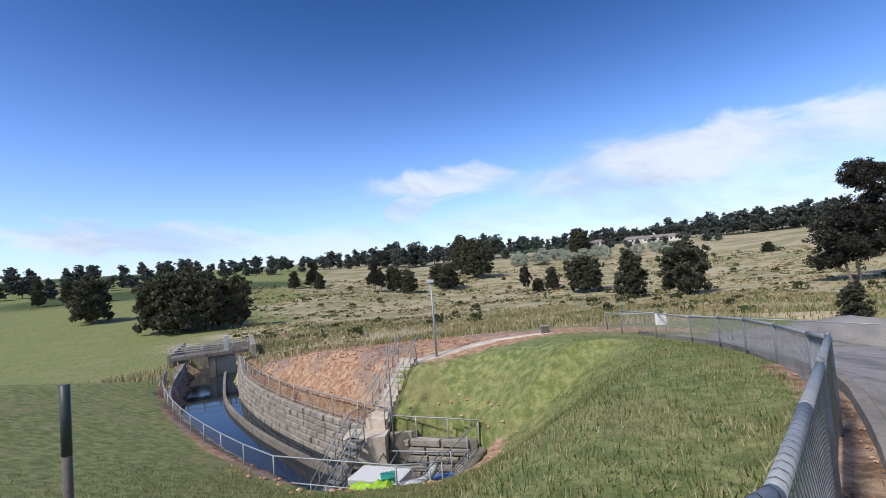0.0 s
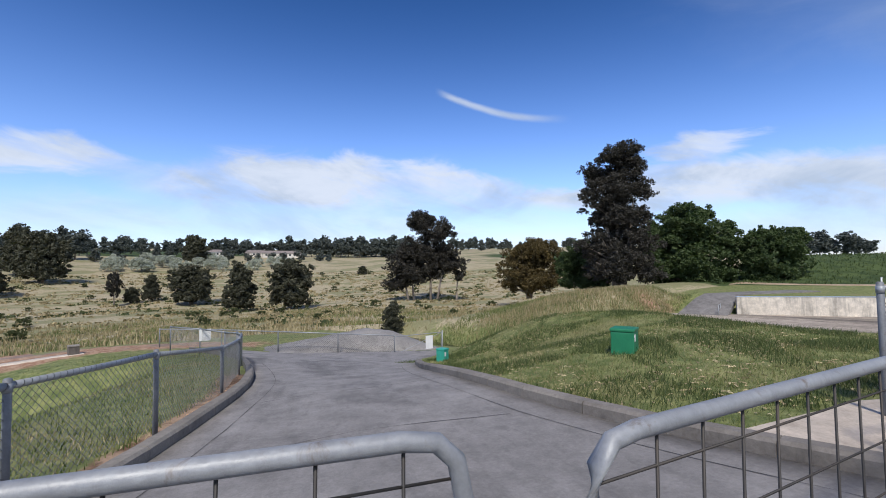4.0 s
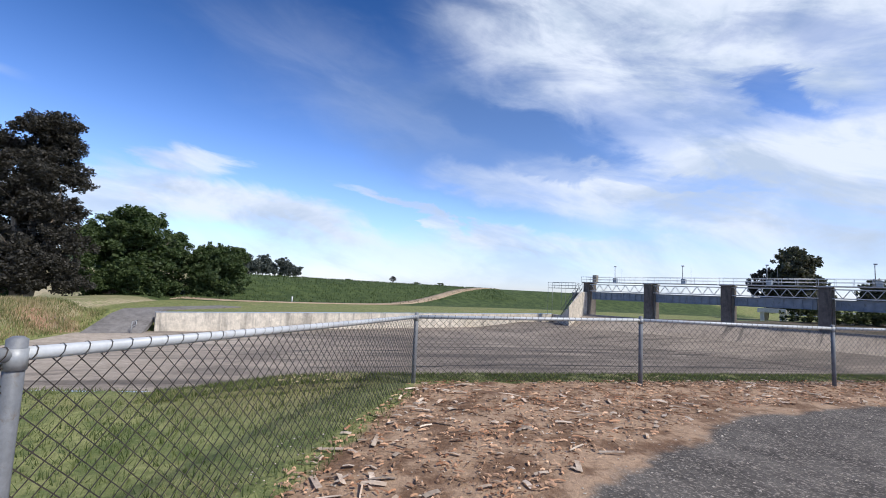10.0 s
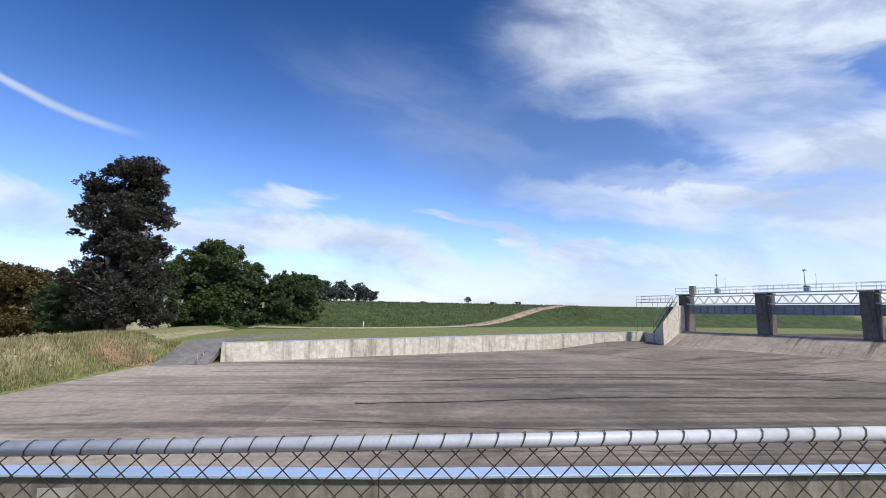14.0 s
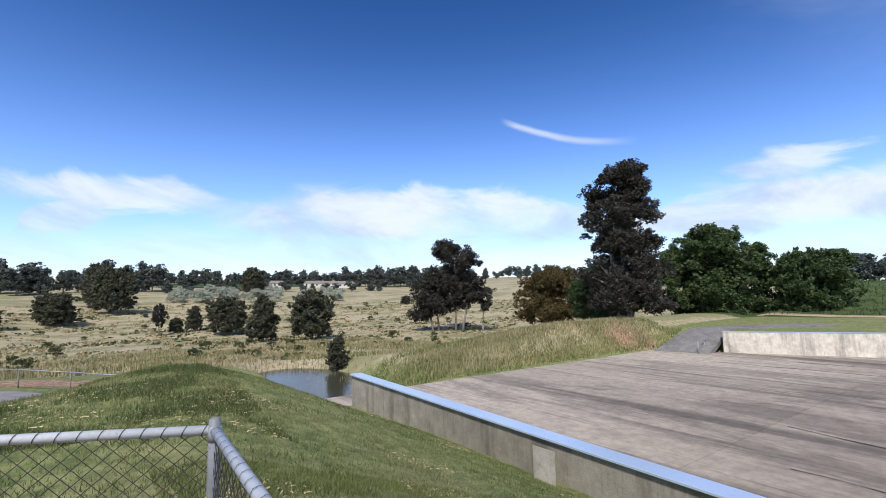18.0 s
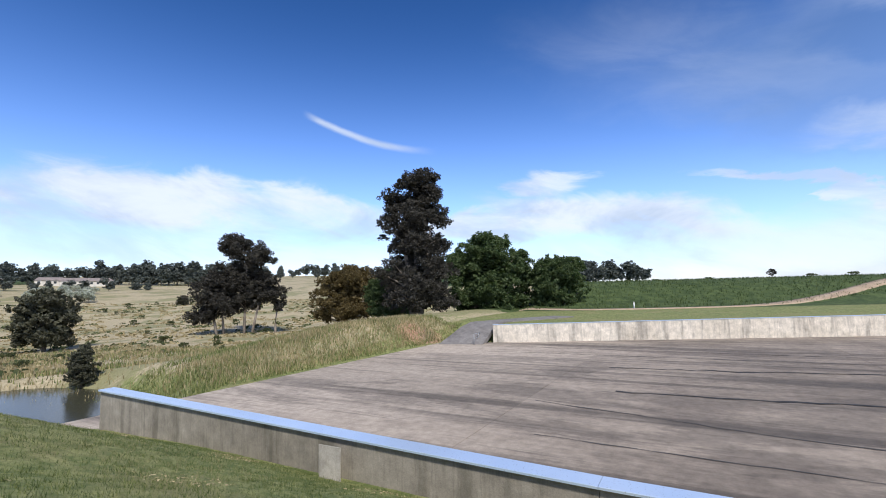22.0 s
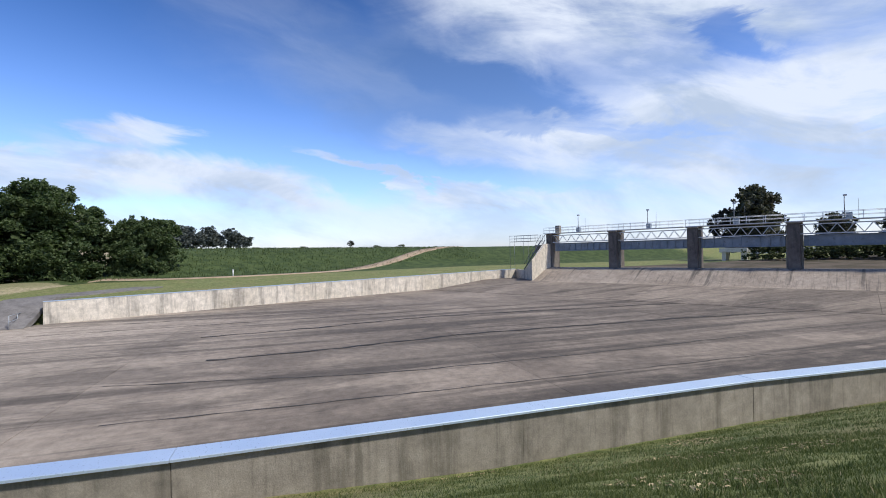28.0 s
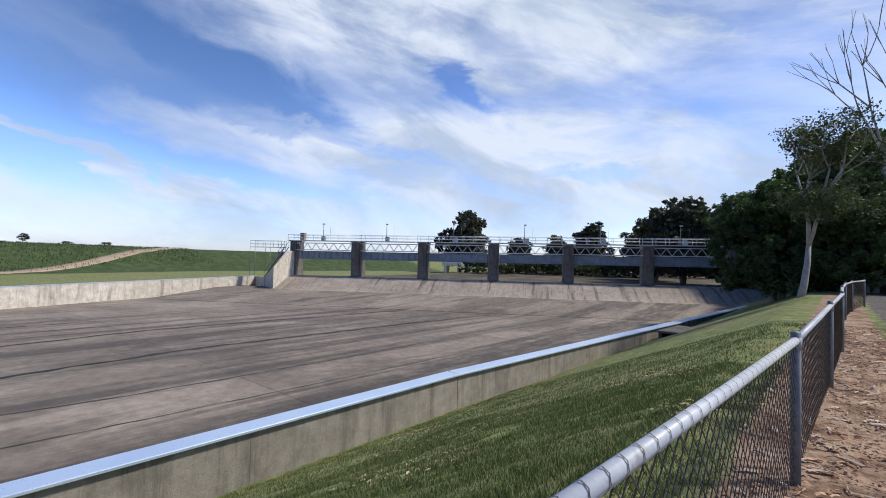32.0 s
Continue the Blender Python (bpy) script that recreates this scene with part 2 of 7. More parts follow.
def ground_material():
    """Lawn, dry grass, earth, bark litter and gravelly asphalt, mixed by the two painted zone masks and broken edges."""
    m = bpy.data.materials.new("ground")
    m.use_nodes = True
    tr = m.node_tree
    b = tr.nodes["Principled BSDF"]
    co = tr.nodes.new("ShaderNodeTexCoord").outputs["Object"]
    at = tr.nodes.new("ShaderNodeAttribute")
    at.attribute_name = "zone"
    sep = tr.nodes.new("ShaderNodeSeparateColor")
    tr.links.new(at.outputs["Color"], sep.inputs[0])
    at2 = tr.nodes.new("ShaderNodeAttribute")
    at2.attribute_name = "zone_b"
    sep2 = tr.nodes.new("ShaderNodeSeparateColor")
    tr.links.new(at2.outputs["Color"], sep2.inputs[0])
    patch = noise_node(tr, co, 0.22, 6.0, 0.62, None, 0.4)
    tuft = noise_node(tr, co, 2.6, 6.0, 0.7)
    grain = noise_node(tr, co, 24.0, 4.0, 0.7)
    far = noise_node(tr, co, 0.035, 7.0, 0.65, (1.0, 2.2, 1.0), 0.7)
    lawn = mix_color(tr, map_range(tr, tuft, 0.35, 0.68), (0.108, 0.140, 0.046), (0.262, 0.270, 0.108))
    lawn = mix_color(tr, map_range(tr, patch, 0.48, 0.68, 0.0, 0.55), lawn, (0.265, 0.222, 0.112))
    dry = mix_color(tr, map_range(tr, tuft, 0.3, 0.7), (0.27, 0.228, 0.140), (0.46, 0.395, 0.262))
    dry = mix_color(tr, map_range(tr, far, 0.47, 0.56, 0.0, 0.70), dry, (0.175, 0.182, 0.082))
    dry = mix_color(tr, map_range(tr, far, 0.36, 0.30, 0.0, 0.6), dry, (0.36, 0.26, 0.20))
    earth = mix_color(tr, map_range(tr, tuft, 0.35, 0.65), (0.27, 0.140, 0.085), (0.46, 0.315, 0.215))
    earth = mix_color(tr, map_range(tr, patch, 0.52, 0.62, 0.0, 0.65), earth, (0.20, 0.175, 0.165))
    bark = mix_color(tr, map_range(tr, tuft, 0.38, 0.6), (0.165, 0.098, 0.060), (0.39, 0.270, 0.18))
    tar = mix_color(tr, map_range(tr, tuft, 0.3, 0.7), (0.060, 0.054, 0.049), (0.138, 0.124, 0.110))
    tar = mix_color(tr, map_range(tr, noise_node(tr, co, 48.0, 3.0, 0.6), 0.52, 0.64, 0.0, 0.75), tar, (0.30, 0.262, 0.225))
    dam = mix_color(tr, map_range(tr, noise_node(tr, co, 0.5, 5.0, 0.7), 0.35, 0.65), (0.036, 0.058, 0.020), (0.075, 0.105, 0.036))
    jag = math_node(tr, "MULTIPLY", math_node(tr, "SUBTRACT", noise_node(tr, co, 1.5, 6.0, 0.7), 0.5), 0.9)

    def mask(sock):
        return map_range(tr, math_node(tr, "ADD", sock, jag), 0.38, 0.62)

    c = mix_color(tr, mask(sep.outputs[0]), lawn, dry)
    c = mix_color(tr, mask(sep2.outputs[0]), c, dam)
    c = mix_color(tr, mask(sep.outputs[1]), c, earth)
    c = mix_color(tr, mask(sep2.outputs[1]), c, bark)
    mud = mix_color(tr, map_range(tr, patch, 0.40, 0.60), (0.070, 0.062, 0.040), (0.135, 0.108, 0.080))
    c = mix_color(tr, mask(sep2.outputs[2]), c, mud)
    c = mix_color(tr, mask(sep.outputs[2]), c, tar)
    hsv = tr.nodes.new("ShaderNodeHueSaturation")
    tr.links.new(c, hsv.inputs["Color"])
    tr.links.new(map_range(tr, grain, 0.25, 0.75, 0.72, 1.28, False), hsv.inputs["Value"])
    tr.links.new(hsv.outputs[0], b.inputs["Base Color"])
    b.inputs["Roughness"].default_value, b.inputs["Specular IOR Level"].default_value = 0.92, 0.2
    bn = tr.nodes.new("ShaderNodeBump")
    bn.inputs["Strength"].default_value, bn.inputs["Distance"].default_value = 0.6, 0.04
    tr.links.new(math_node(tr, "ADD", grain, tuft), bn.inputs["Height"])
    tr.links.new(bn.outputs[0], b.inputs["Normal"])
    return m


def stained_concrete(name, base, light, dark, streak, amount=0.8, rust=None, turn=0.0, onset=0.50, fine=False, clean=None, slabs=0.0):
    """Weathered concrete: pale and dark areas, and stains drawn out along one axis (streak gives the axis scales)."""
    m = bpy.data.materials.new(name)
    m.use_nodes = True
    tr = m.node_tree
    b = tr.nodes["Principled BSDF"]
    co = tr.nodes.new("ShaderNodeTexCoord").outputs["Object"]
    broad = noise_node(tr, co, 0.12, 5.0, 0.6, None, 0.5)
    if turn:
        mp = tr.nodes.new("ShaderNodeMapping")
        mp.inputs["Rotation"].default_value = (0, 0, radians(turn))
        tr.links.new(co, mp.inputs[0])
        co = mp.outputs[0]
    drawn = noise_node(tr, co, 1.0, 6.0, 0.62, streak, 0.25)
    drawn2 = noise_node(tr, co, 3.4, 5.0, 0.6, streak, 0.15)
    grain = noise_node(tr, co, 30.0, 4.0, 0.7)
    c = mix_color(tr, map_range(tr, broad, 0.35, 0.65), base, light)
    if clean:
        sp = tr.nodes.new("ShaderNodeSeparateXYZ")
        tr.links.new(co, sp.inputs[0])
        wander = math_node(tr, "ADD", sp.outputs[1], math_node(tr, "MULTIPLY", drawn2, 22.0))
        c = mix_color(tr, map_range(tr, wander, 0.0, 26.0, 0.0, 0.85), c, clean)
    c = mix_color(tr, map_range(tr, drawn, onset, onset + 0.16, 0.0, amount), c, dark)
    c = mix_color(tr, map_range(tr, drawn2, 0.56, 0.70, 0.0, amount * 0.55), c, dark)
    if fine:
        drawn3 = noise_node(tr, co, 9.0, 4.0, 0.6, streak, 0.1)
        c = mix_color(tr, map_range(tr, drawn3, 0.54, 0.66, 0.0, amount * 0.36), c, dark)
        c = mix_color(tr, map_range(tr, drawn3, 0.42, 0.30, 0.0, 0.35), c, light)
    if slabs:
        tone = tr.nodes.new("ShaderNodeHueSaturation")
        tr.links.new(c, tone.inputs["Color"])
        tr.links.new(map_range(tr, tr.nodes.new("ShaderNodeObjectInfo").outputs["Random"], 0, 1, 1 - slabs, 1 + slabs, False), tone.inputs["Value"])
        pools = noise_node(tr, co, 0.16, 6.0, 0.66, (1.0, 0.32, 1.0), 0.9)
        c = mix_color(tr, map_range(tr, pools, 0.54, 0.62, 0.0, 0.38), tone.outputs[0], dark)
        c = mix_color(tr, map_range(tr, pools, 0.43, 0.36, 0.0, 0.4), c, light)
        # water marks that creep out from the long joints, further upstream most
        along = tr.nodes.new("ShaderNodeSeparateXYZ")
        tr.links.new(co, along.inputs[0])
        across = math_node(tr, "ADD", along.outputs[0], math_node(tr, "MULTIPLY", math_node(tr, "SUBTRACT", drawn2, 0.5), 5.0))
        upstream = map_range(tr, math_node(tr, "ADD", along.outputs[1], math_node(tr, "MULTIPLY", pools, 16.0)), 10.0, -14.0)
        for x0, x1, x2, x3, depth in ((24.5, 27.5, 29.2, 30.0, 0.75), (33.4, 34.0, 35.0, 36.0, 0.4), (41.4, 42.4, 48.0, 50.5, 0.5)):
            band = math_node(tr, "MULTIPLY", map_range(tr, across, x0, x1), map_range(tr, across, x3, x2))
            ragged = math_node(tr, "MULTIPLY", band, map_range(tr, noise_node(tr, co, 1.3, 6.0, 0.7, (1.0, 0.3, 1.0)), 0.32, 0.60, 0.25, 1.0))
            c = mix_color(tr, math_node(tr, "MULTIPLY", ragged, math_node(tr, "MULTIPLY", upstream, depth)), c, dark)
    if rust:
        c = mix_color(tr, map_range(tr, noise_node(tr, co, 0.9, 4.0, 0.6), 0.60, 0.72, 0.0, 0.5), c, rust)
    hsv = tr.nodes.new("ShaderNodeHueSaturation")
    tr.links.new(c, hsv.inputs["Color"])
    mottle = noise_node(tr, co, 1.7, 8.0, 0.75)
    tr.links.new(math_node(tr, "MULTIPLY", map_range(tr, grain, 0.25, 0.75, 0.84, 1.16, False), map_range(tr, mottle, 0.25, 0.75, 0.62, 1.38, False)), hsv.inputs["Value"])
    tr.links.new(hsv.outputs[0], b.inputs["Base Color"])
    b.inputs["Roughness"].default_value, b.inputs["Specular IOR Level"].default_value = 0.88, 0.3
    bn = tr.nodes.new("ShaderNodeBump")
    bn.inputs["Strength"].default_value, bn.inputs["Distance"].default_value = 0.35, 0.02
    tr.links.new(grain, bn.inputs["Height"])
    tr.links.new(bn.outputs[0], b.inputs["Normal"])
    return m


def water_material(name, deep):
    m = bpy.data.materials.new(name)
    m.use_nodes = True
    tr = m.node_tree
    b = tr.nodes["Principled BSDF"]
    b.inputs["Base Color"].default_value = (*deep, 1)
    b.inputs["Roughness"].default_value, b.inputs["IOR"].default_value = 0.04, 1.33
    co = tr.nodes.new("ShaderNodeTexCoord").outputs["Object"]
    bn = tr.nodes.new("ShaderNodeBump")
    bn.inputs["Strength"].default_value, bn.inputs["Distance"].default_value = 0.12, 0.03
    tr.links.new(noise_node(tr, co, 2.2, 3.0), bn.inputs["Height"])
    tr.links.new(bn.outputs[0], b.inputs["Normal"])
    return m


M_GROUND = ground_material()
M_FLOOR = stained_concrete("spillway_concrete", (0.190, 0.157, 0.126), (0.285, 0.238, 0.190), (0.058, 0.050, 0.044), (0.50, 0.020, 1.0), 0.66, None, 0.0, 0.50, True, (0.41, 0.350, 0.285), 0.13)
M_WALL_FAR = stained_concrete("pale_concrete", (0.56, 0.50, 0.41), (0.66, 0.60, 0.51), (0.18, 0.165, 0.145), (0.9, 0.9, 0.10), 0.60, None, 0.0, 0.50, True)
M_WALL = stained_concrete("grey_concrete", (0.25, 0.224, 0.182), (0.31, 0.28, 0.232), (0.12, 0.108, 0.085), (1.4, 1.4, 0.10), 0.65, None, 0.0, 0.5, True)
M_OGEE = stained_concrete("crest_concrete", (0.30, 0.250, 0.20), (0.39, 0.33, 0.268), (0.095, 0.085, 0.076), (0.9, 0.05, 0.05), 0.85, None, -29.6, 0.52, True)
M_PIER = stained_concrete("dark_concrete", (0.125, 0.11, 0.098), (0.18, 0.16, 0.14), (0.06, 0.055, 0.05), (1.0, 1.0, 0.15), 0.7)
M_ROAD = stained_concrete("road_concrete", (0.150, 0.141, 0.134), (0.195, 0.185, 0.176), (0.095, 0.090, 0.086), (0.7, 0.25, 1.0), 0.6, None, 30.0, 0.5, True, (0.275, 0.258, 0.248))
M_SLAB = stained_concrete("slab_concrete", (0.47, 0.40, 0.33), (0.54, 0.47, 0.395), (0.36, 0.30, 0.24), (0.8, 0.8, 1.0), 0.5, (0.33, 0.22, 0.14))
M_RAMP = stained_concrete("ramp_asphalt", (0.165, 0.154, 0.145), (0.215, 0.203, 0.192), (0.110, 0.102, 0.097), (0.7, 0.3, 1.0), 0.6, None, 20.0, 0.5, True)
M_KERB = stained_concrete("kerb_concrete", (0.19, 0.17, 0.15), (0.25, 0.228, 0.20), (0.09, 0.08, 0.07), (1.0, 1.0, 1.0), 0.6)
# Sheet metal; part of its blue sky reflection is put into the base colour.
M_CAP = material("sky_tinted_coping", [(0.58, 0.69, 0.82), (0.52, 0.64, 0.79)], 0.34, 0.6, 30.0, 0.03, 0.40, None, 0.5, 0.0, 0.05)
M_GALV = material("galvanised_steel", [(0.33, 0.345, 0.36), (0.27, 0.285, 0.30), (0.20, 0.20, 0.20)], 0.5, 5.0, 60.0, 0.08, 0.2, None, 0.5, 0.0, 0.12)
M_GALV_DULL = material("weathered_steel", [(0.21, 0.22, 0.235), (0.155, 0.165, 0.18), (0.13, 0.105, 0.085)], 0.6, 6.0, 60.0, 0.1, 0.1, None, 0.4, 0.0, 0.15)
# Dark brown wire, deepened in colour to stand for its shaded look.
M_WIRE = material("fence_wire", [(0.038, 0.036, 0.035), (0.062, 0.052, 0.044)], 0.6, 4.0, 60.0, 0.0, 0.2)
M_PVC = material("white_rail", [(0.54, 0.565, 0.585), (0.46, 0.485, 0.505), (0.34, 0.31, 0.28)], 0.45, 3.0, 50.0, 0.05, 0.0, None, 0.5, 0.0, 0.08)
M_TIMBER = material("weathered_timber", [(0.20, 0.165, 0.125), (0.29, 0.245, 0.19), (0.11, 0.09, 0.07)], 0.85, 2.0, 30.0, 0.6, 0.0, (14.0, 14.0, 0.8))
M_GATE_BLUE = material("painted_steel", [(0.20, 0.24, 0.28), (0.26, 0.30, 0.34), (0.13, 0.13, 0.13)], 0.55, 0.8, 20.0, 0.1, 0.1)
M_TRUSS = material("truss_paint", [(0.70, 0.71, 0.71), (0.60, 0.61, 0.61), (0.40, 0.36, 0.32)], 0.55, 0.9, 20.0, 0.05)
M_RUBBLE = material("stone_block", [(0.22, 0.20, 0.175), (0.36, 0.325, 0.28), (0.13, 0.12, 0.105)], 0.9, 1.6, 18.0, 0.8)
M_MORTAR = material("mortar", [(0.15, 0.135, 0.11), (0.20, 0.18, 0.15)], 0.95, 3.0, 30.0, 0.5)
M_GREEN = material("green_plastic", [(0.012, 0.16, 0.075), (0.02, 0.20, 0.095)], 0.45, 2.0, 50.0, 0.05, 0.0, None, 0.5, 0.0, 0.08)
M_TEAL = material("teal_plastic", [(0.03, 0.30, 0.22), (0.04, 0.36, 0.27)], 0.45, 2.0, 50.0, 0.05, 0.0, None, 0.5, 0.0, 0.08)
M_WHITE = material("white_sheet", [(0.74, 0.74, 0.73), (0.68, 0.68, 0.67)], 0.5, 2.0, 30.0, 0.03, 0.0, None, 0.5, 0.0, 0.05)
M_BLACK = material("black_print", [(0.022, 0.022, 0.024), (0.03, 0.03, 0.032)], 0.5, 2.0, 30.0, 0.0)
M_RED = material("red_print", [(0.55, 0.035, 0.04), (0.48, 0.03, 0.035)], 0.5, 2.0, 30.0, 0.0)
M_DARKSIGN = material("charcoal_sheet", [(0.035, 0.045, 0.045), (0.045, 0.055, 0.055)], 0.5, 2.0, 30.0, 0.0)
M_GRASS = leaf_material("grass_blades", (0.075, 0.108, 0.030), (0.285, 0.290, 0.115), (0.10, 0.16, 0.03))
M_LAWN_BLADE = leaf_material("lawn_blades", (0.040, 0.066, 0.016), (0.205, 0.228, 0.078), (0.09, 0.14, 0.03))
M_STRAW = leaf_material("dry_grass_blades", (0.22, 0.18, 0.088), (0.50, 0.42, 0.245), (0.30, 0.24, 0.10))
M_BARK_LITTER = material("bark_strips", [(0.30, 0.148, 0.080), (0.52, 0.345, 0.225)], 0.85, 3.0, 30.0, 0.3, 0.0, None, 0.3, 0.45)
M_BARK_PALE = material("pale_bark_strips", [(0.36, 0.27, 0.20), (0.55, 0.46, 0.37)], 0.85, 3.0, 30.0, 0.3, 0.0, None, 0.3, 0.45)
M_CLIPPINGS = material("dry_clippings", [(0.34, 0.27, 0.15), (0.46, 0.385, 0.235)], 0.9, 3.0, 30.0, 0.2, 0.0, None, 0.2, 0.4)
M_STONE = material("pale_stone", [(0.42, 0.36, 0.30), (0.50, 0.45, 0.38)], 0.9, 3.0, 30.0, 0.4, 0.0, None, 0.3, 0.4)
M_TRUNK = material("gum_bark", [(0.20, 0.165, 0.135), (0.32, 0.28, 0.24), (0.12, 0.095, 0.08)], 0.9, 1.5, 14.0, 0.6, 0.0, (1.0, 1.0, 0.25))
M_DEADWOOD = material("bleached_wood", [(0.27, 0.25, 0.225), (0.36, 0.335, 0.305)], 0.8, 2.0, 20.0, 0.4)
M_LEAF_GUM = leaf_material("gum_leaves", (0.034, 0.033, 0.028), (0.064, 0.059, 0.049), (0.05, 0.045, 0.025))
M_LEAF_OLIVE = leaf_material("olive_leaves", (0.062, 0.064, 0.045), (0.125, 0.124, 0.082), (0.06, 0.07, 0.02))
M_LEAF_RUST = leaf_material("bronze_leaves", (0.062, 0.048, 0.018), (0.150, 0.112, 0.044), (0.12, 0.08, 0.02))
M_LEAF_GREEN = leaf_material("green_leaves", (0.044, 0.070, 0.028), (0.092, 0.128, 0.048), (0.06, 0.12, 0.02))
# Leaves of distant trees, with the air's haze mixed into the colour.
M_LEAF_FAR = leaf_material("hazed_far_leaves", (0.085, 0.103, 0.095), (0.142, 0.160, 0.140), (0.06, 0.07, 0.05))
M_BLOSSOM = leaf_material("pale_blossom", (0.28, 0.33, 0.24), (0.66, 0.68, 0.60), (0.3, 0.3, 0.2))
M_SCRUB = leaf_material("scrub_leaves", (0.050, 0.066, 0.026), (0.125, 0.140, 0.058), (0.06, 0.09, 0.02))
M_WATER = water_material("pond_water", (0.050, 0.050, 0.032))
M_WATER.node_tree.nodes["Principled BSDF"].inputs["Roughness"].default_value = 0.16
M_WATER.node_tree.nodes["Principled BSDF"].inputs["Specular IOR Level"].default_value = 0.30
M_CHANNEL = water_material("channel_water", (0.012, 0.020, 0.030))
M_LAMP = material("lamp_housing", [(0.50, 0.51, 0.52), (0.44, 0.45, 0.46)], 0.5, 2.0, 30.0, 0.0)
M_YELLOW = material("yellow_paint", [(0.55, 0.36, 0.06), (0.48, 0.30, 0.05)], 0.6, 2.0, 30.0, 0.0)
M_LIME = material("lime_sheet", [(0.33, 0.52, 0.03), (0.24, 0.42, 0.02)], 0.6, 5.0, 30.0, 0.0)
M_BLUE = material("blue_sheet", [(0.10, 0.19, 0.40), (0.08, 0.15, 0.33)], 0.5, 3.0, 30.0, 0.0)
M_RENDER = material("pale_render", [(0.62, 0.58, 0.52), (0.54, 0.50, 0.45)], 0.8, 0.4, 6.0, 0.0)
M_ROOF = material("roof_sheet", [(0.20, 0.17, 0.16), (0.26, 0.22, 0.20)], 0.7, 0.4, 6.0, 0.0)
M_RED_ROCK = material("red_rock", [(0.26, 0.135, 0.085), (0.40, 0.255, 0.175)], 0.95, 2.0, 20.0, 0.5, 0.0, None, 0.2, 0.5)
M_GRAVEL = material("grey_gravel", [(0.20, 0.19, 0.18), (0.27, 0.255, 0.24), (0.14, 0.13, 0.12)], 0.95, 0.8, 14.0, 0.9)
M_CRACK = material("crack_fill", [(0.060, 0.056, 0.053), (0.085, 0.080, 0.075)], 0.9, 1.5, 20.0, 0.3)
M_EARTH = material("track_earth", [(0.30, 0.22, 0.15), (0.40, 0.31, 0.22), (0.22, 0.17, 0.12)], 0.95, 0.5, 8.0, 0.5)
# Grey galvanised wire; the light it catches is put into the colour.
M_WIRE_LIT = material("lit_fence_wire", [(0.26, 0.265, 0.27), (0.18, 0.18, 0.18)], 0.5, 4.0, 60.0, 0.0, 0.3)
M_LEAF_DAM = leaf_material("embankment_grass", (0.045, 0.075, 0.022), (0.105, 0.135, 0.048), (0.06, 0.09, 0.02))
M_PATCH = stained_concrete("repair_coat", (0.40, 0.37, 0.32), (0.46, 0.43, 0.38), (0.27, 0.25, 0.21), (1.4, 1.4, 0.3), 0.6, None, 0.0, 0.5, True)
M_TAR_PATCH = material("smooth_asphalt", [(0.100, 0.094, 0.088), (0.142, 0.133, 0.124), (0.074, 0.069, 0.065)], 0.9, 0.9, 60.0, 0.5, 0.0, None, 0.3, 0.0, 0.3)
M_SEAL = material("black_joint_seal", [(0.022, 0.021, 0.020), (0.045, 0.042, 0.039)], 0.8, 1.5, 20.0, 0.3)
M_RUSTY_GATE = material("worn_galvanised", [(0.30, 0.31, 0.325), (0.24, 0.25, 0.265), (0.16, 0.125, 0.10)], 0.5, 4.0, 50.0, 0.1, 0.15, None, 0.5, 0.0, 0.15)
M_GLASS_DARK = material("dark_glazing", [(0.03, 0.035, 0.04), (0.04, 0.045, 0.05)], 0.15, 0.5, 6.0, 0.0)


# ---------------------------------------------------------------- mesh helpers
def link_mesh(name, verts, faces, mat, parent=None, label="", smooth=False):
    me = bpy.data.meshes.new(name)
    me.from_pydata([tuple(q) for q in verts], [], faces)
    me.materials.append(mat)
    if smooth:
        me.polygons.foreach_set("use_smooth", [True] * len(me.polygons))
    me.update()
    ob = new(name, me)
    ob.parent = parent
    if label:
        tagged(ob, label)
    return ob


def part(name, bm, mat, parent, label="", smooth=False):
    me = bpy.data.meshes.new(name)
    bm.to_mesh(me)
    bm.free()
    me.materials.append(mat)
    if smooth:
        me.polygons.foreach_set("use_smooth", [True] * len(me.polygons))
    ob = new(name, me)
    ob.parent = parent
    if label:
        tagged(ob, label)
    return ob


def thing(name, label, category, group="", kind="", at=(0, 0, 0), turn=0.0):
    ob = new(name)
    ob.empty_display_size = 0.2
    ob.matrix_world = pose(*at, 0, 0, turn)
    return tagged(ob, label, category, group, kind)


def box_bm(lo, hi, bevel=0.0, turn=None):
    bm = bmesh.new()
    bmesh.ops.create_cube(bm, size=1.0)
    lo, hi = Vector(lo), Vector(hi)
    for q in bm.verts:
        q.co = Vector([lo[i] + (q.co[i] + 0.5) * (hi[i] - lo[i]) for i in range(3)])
    if bevel:
        bmesh.ops.bevel(bm, geom=bm.edges[:], offset=bevel, segments=2, affect="EDGES", profile=0.6)
    if turn is not None:
        bm.transform(turn)
    return bm


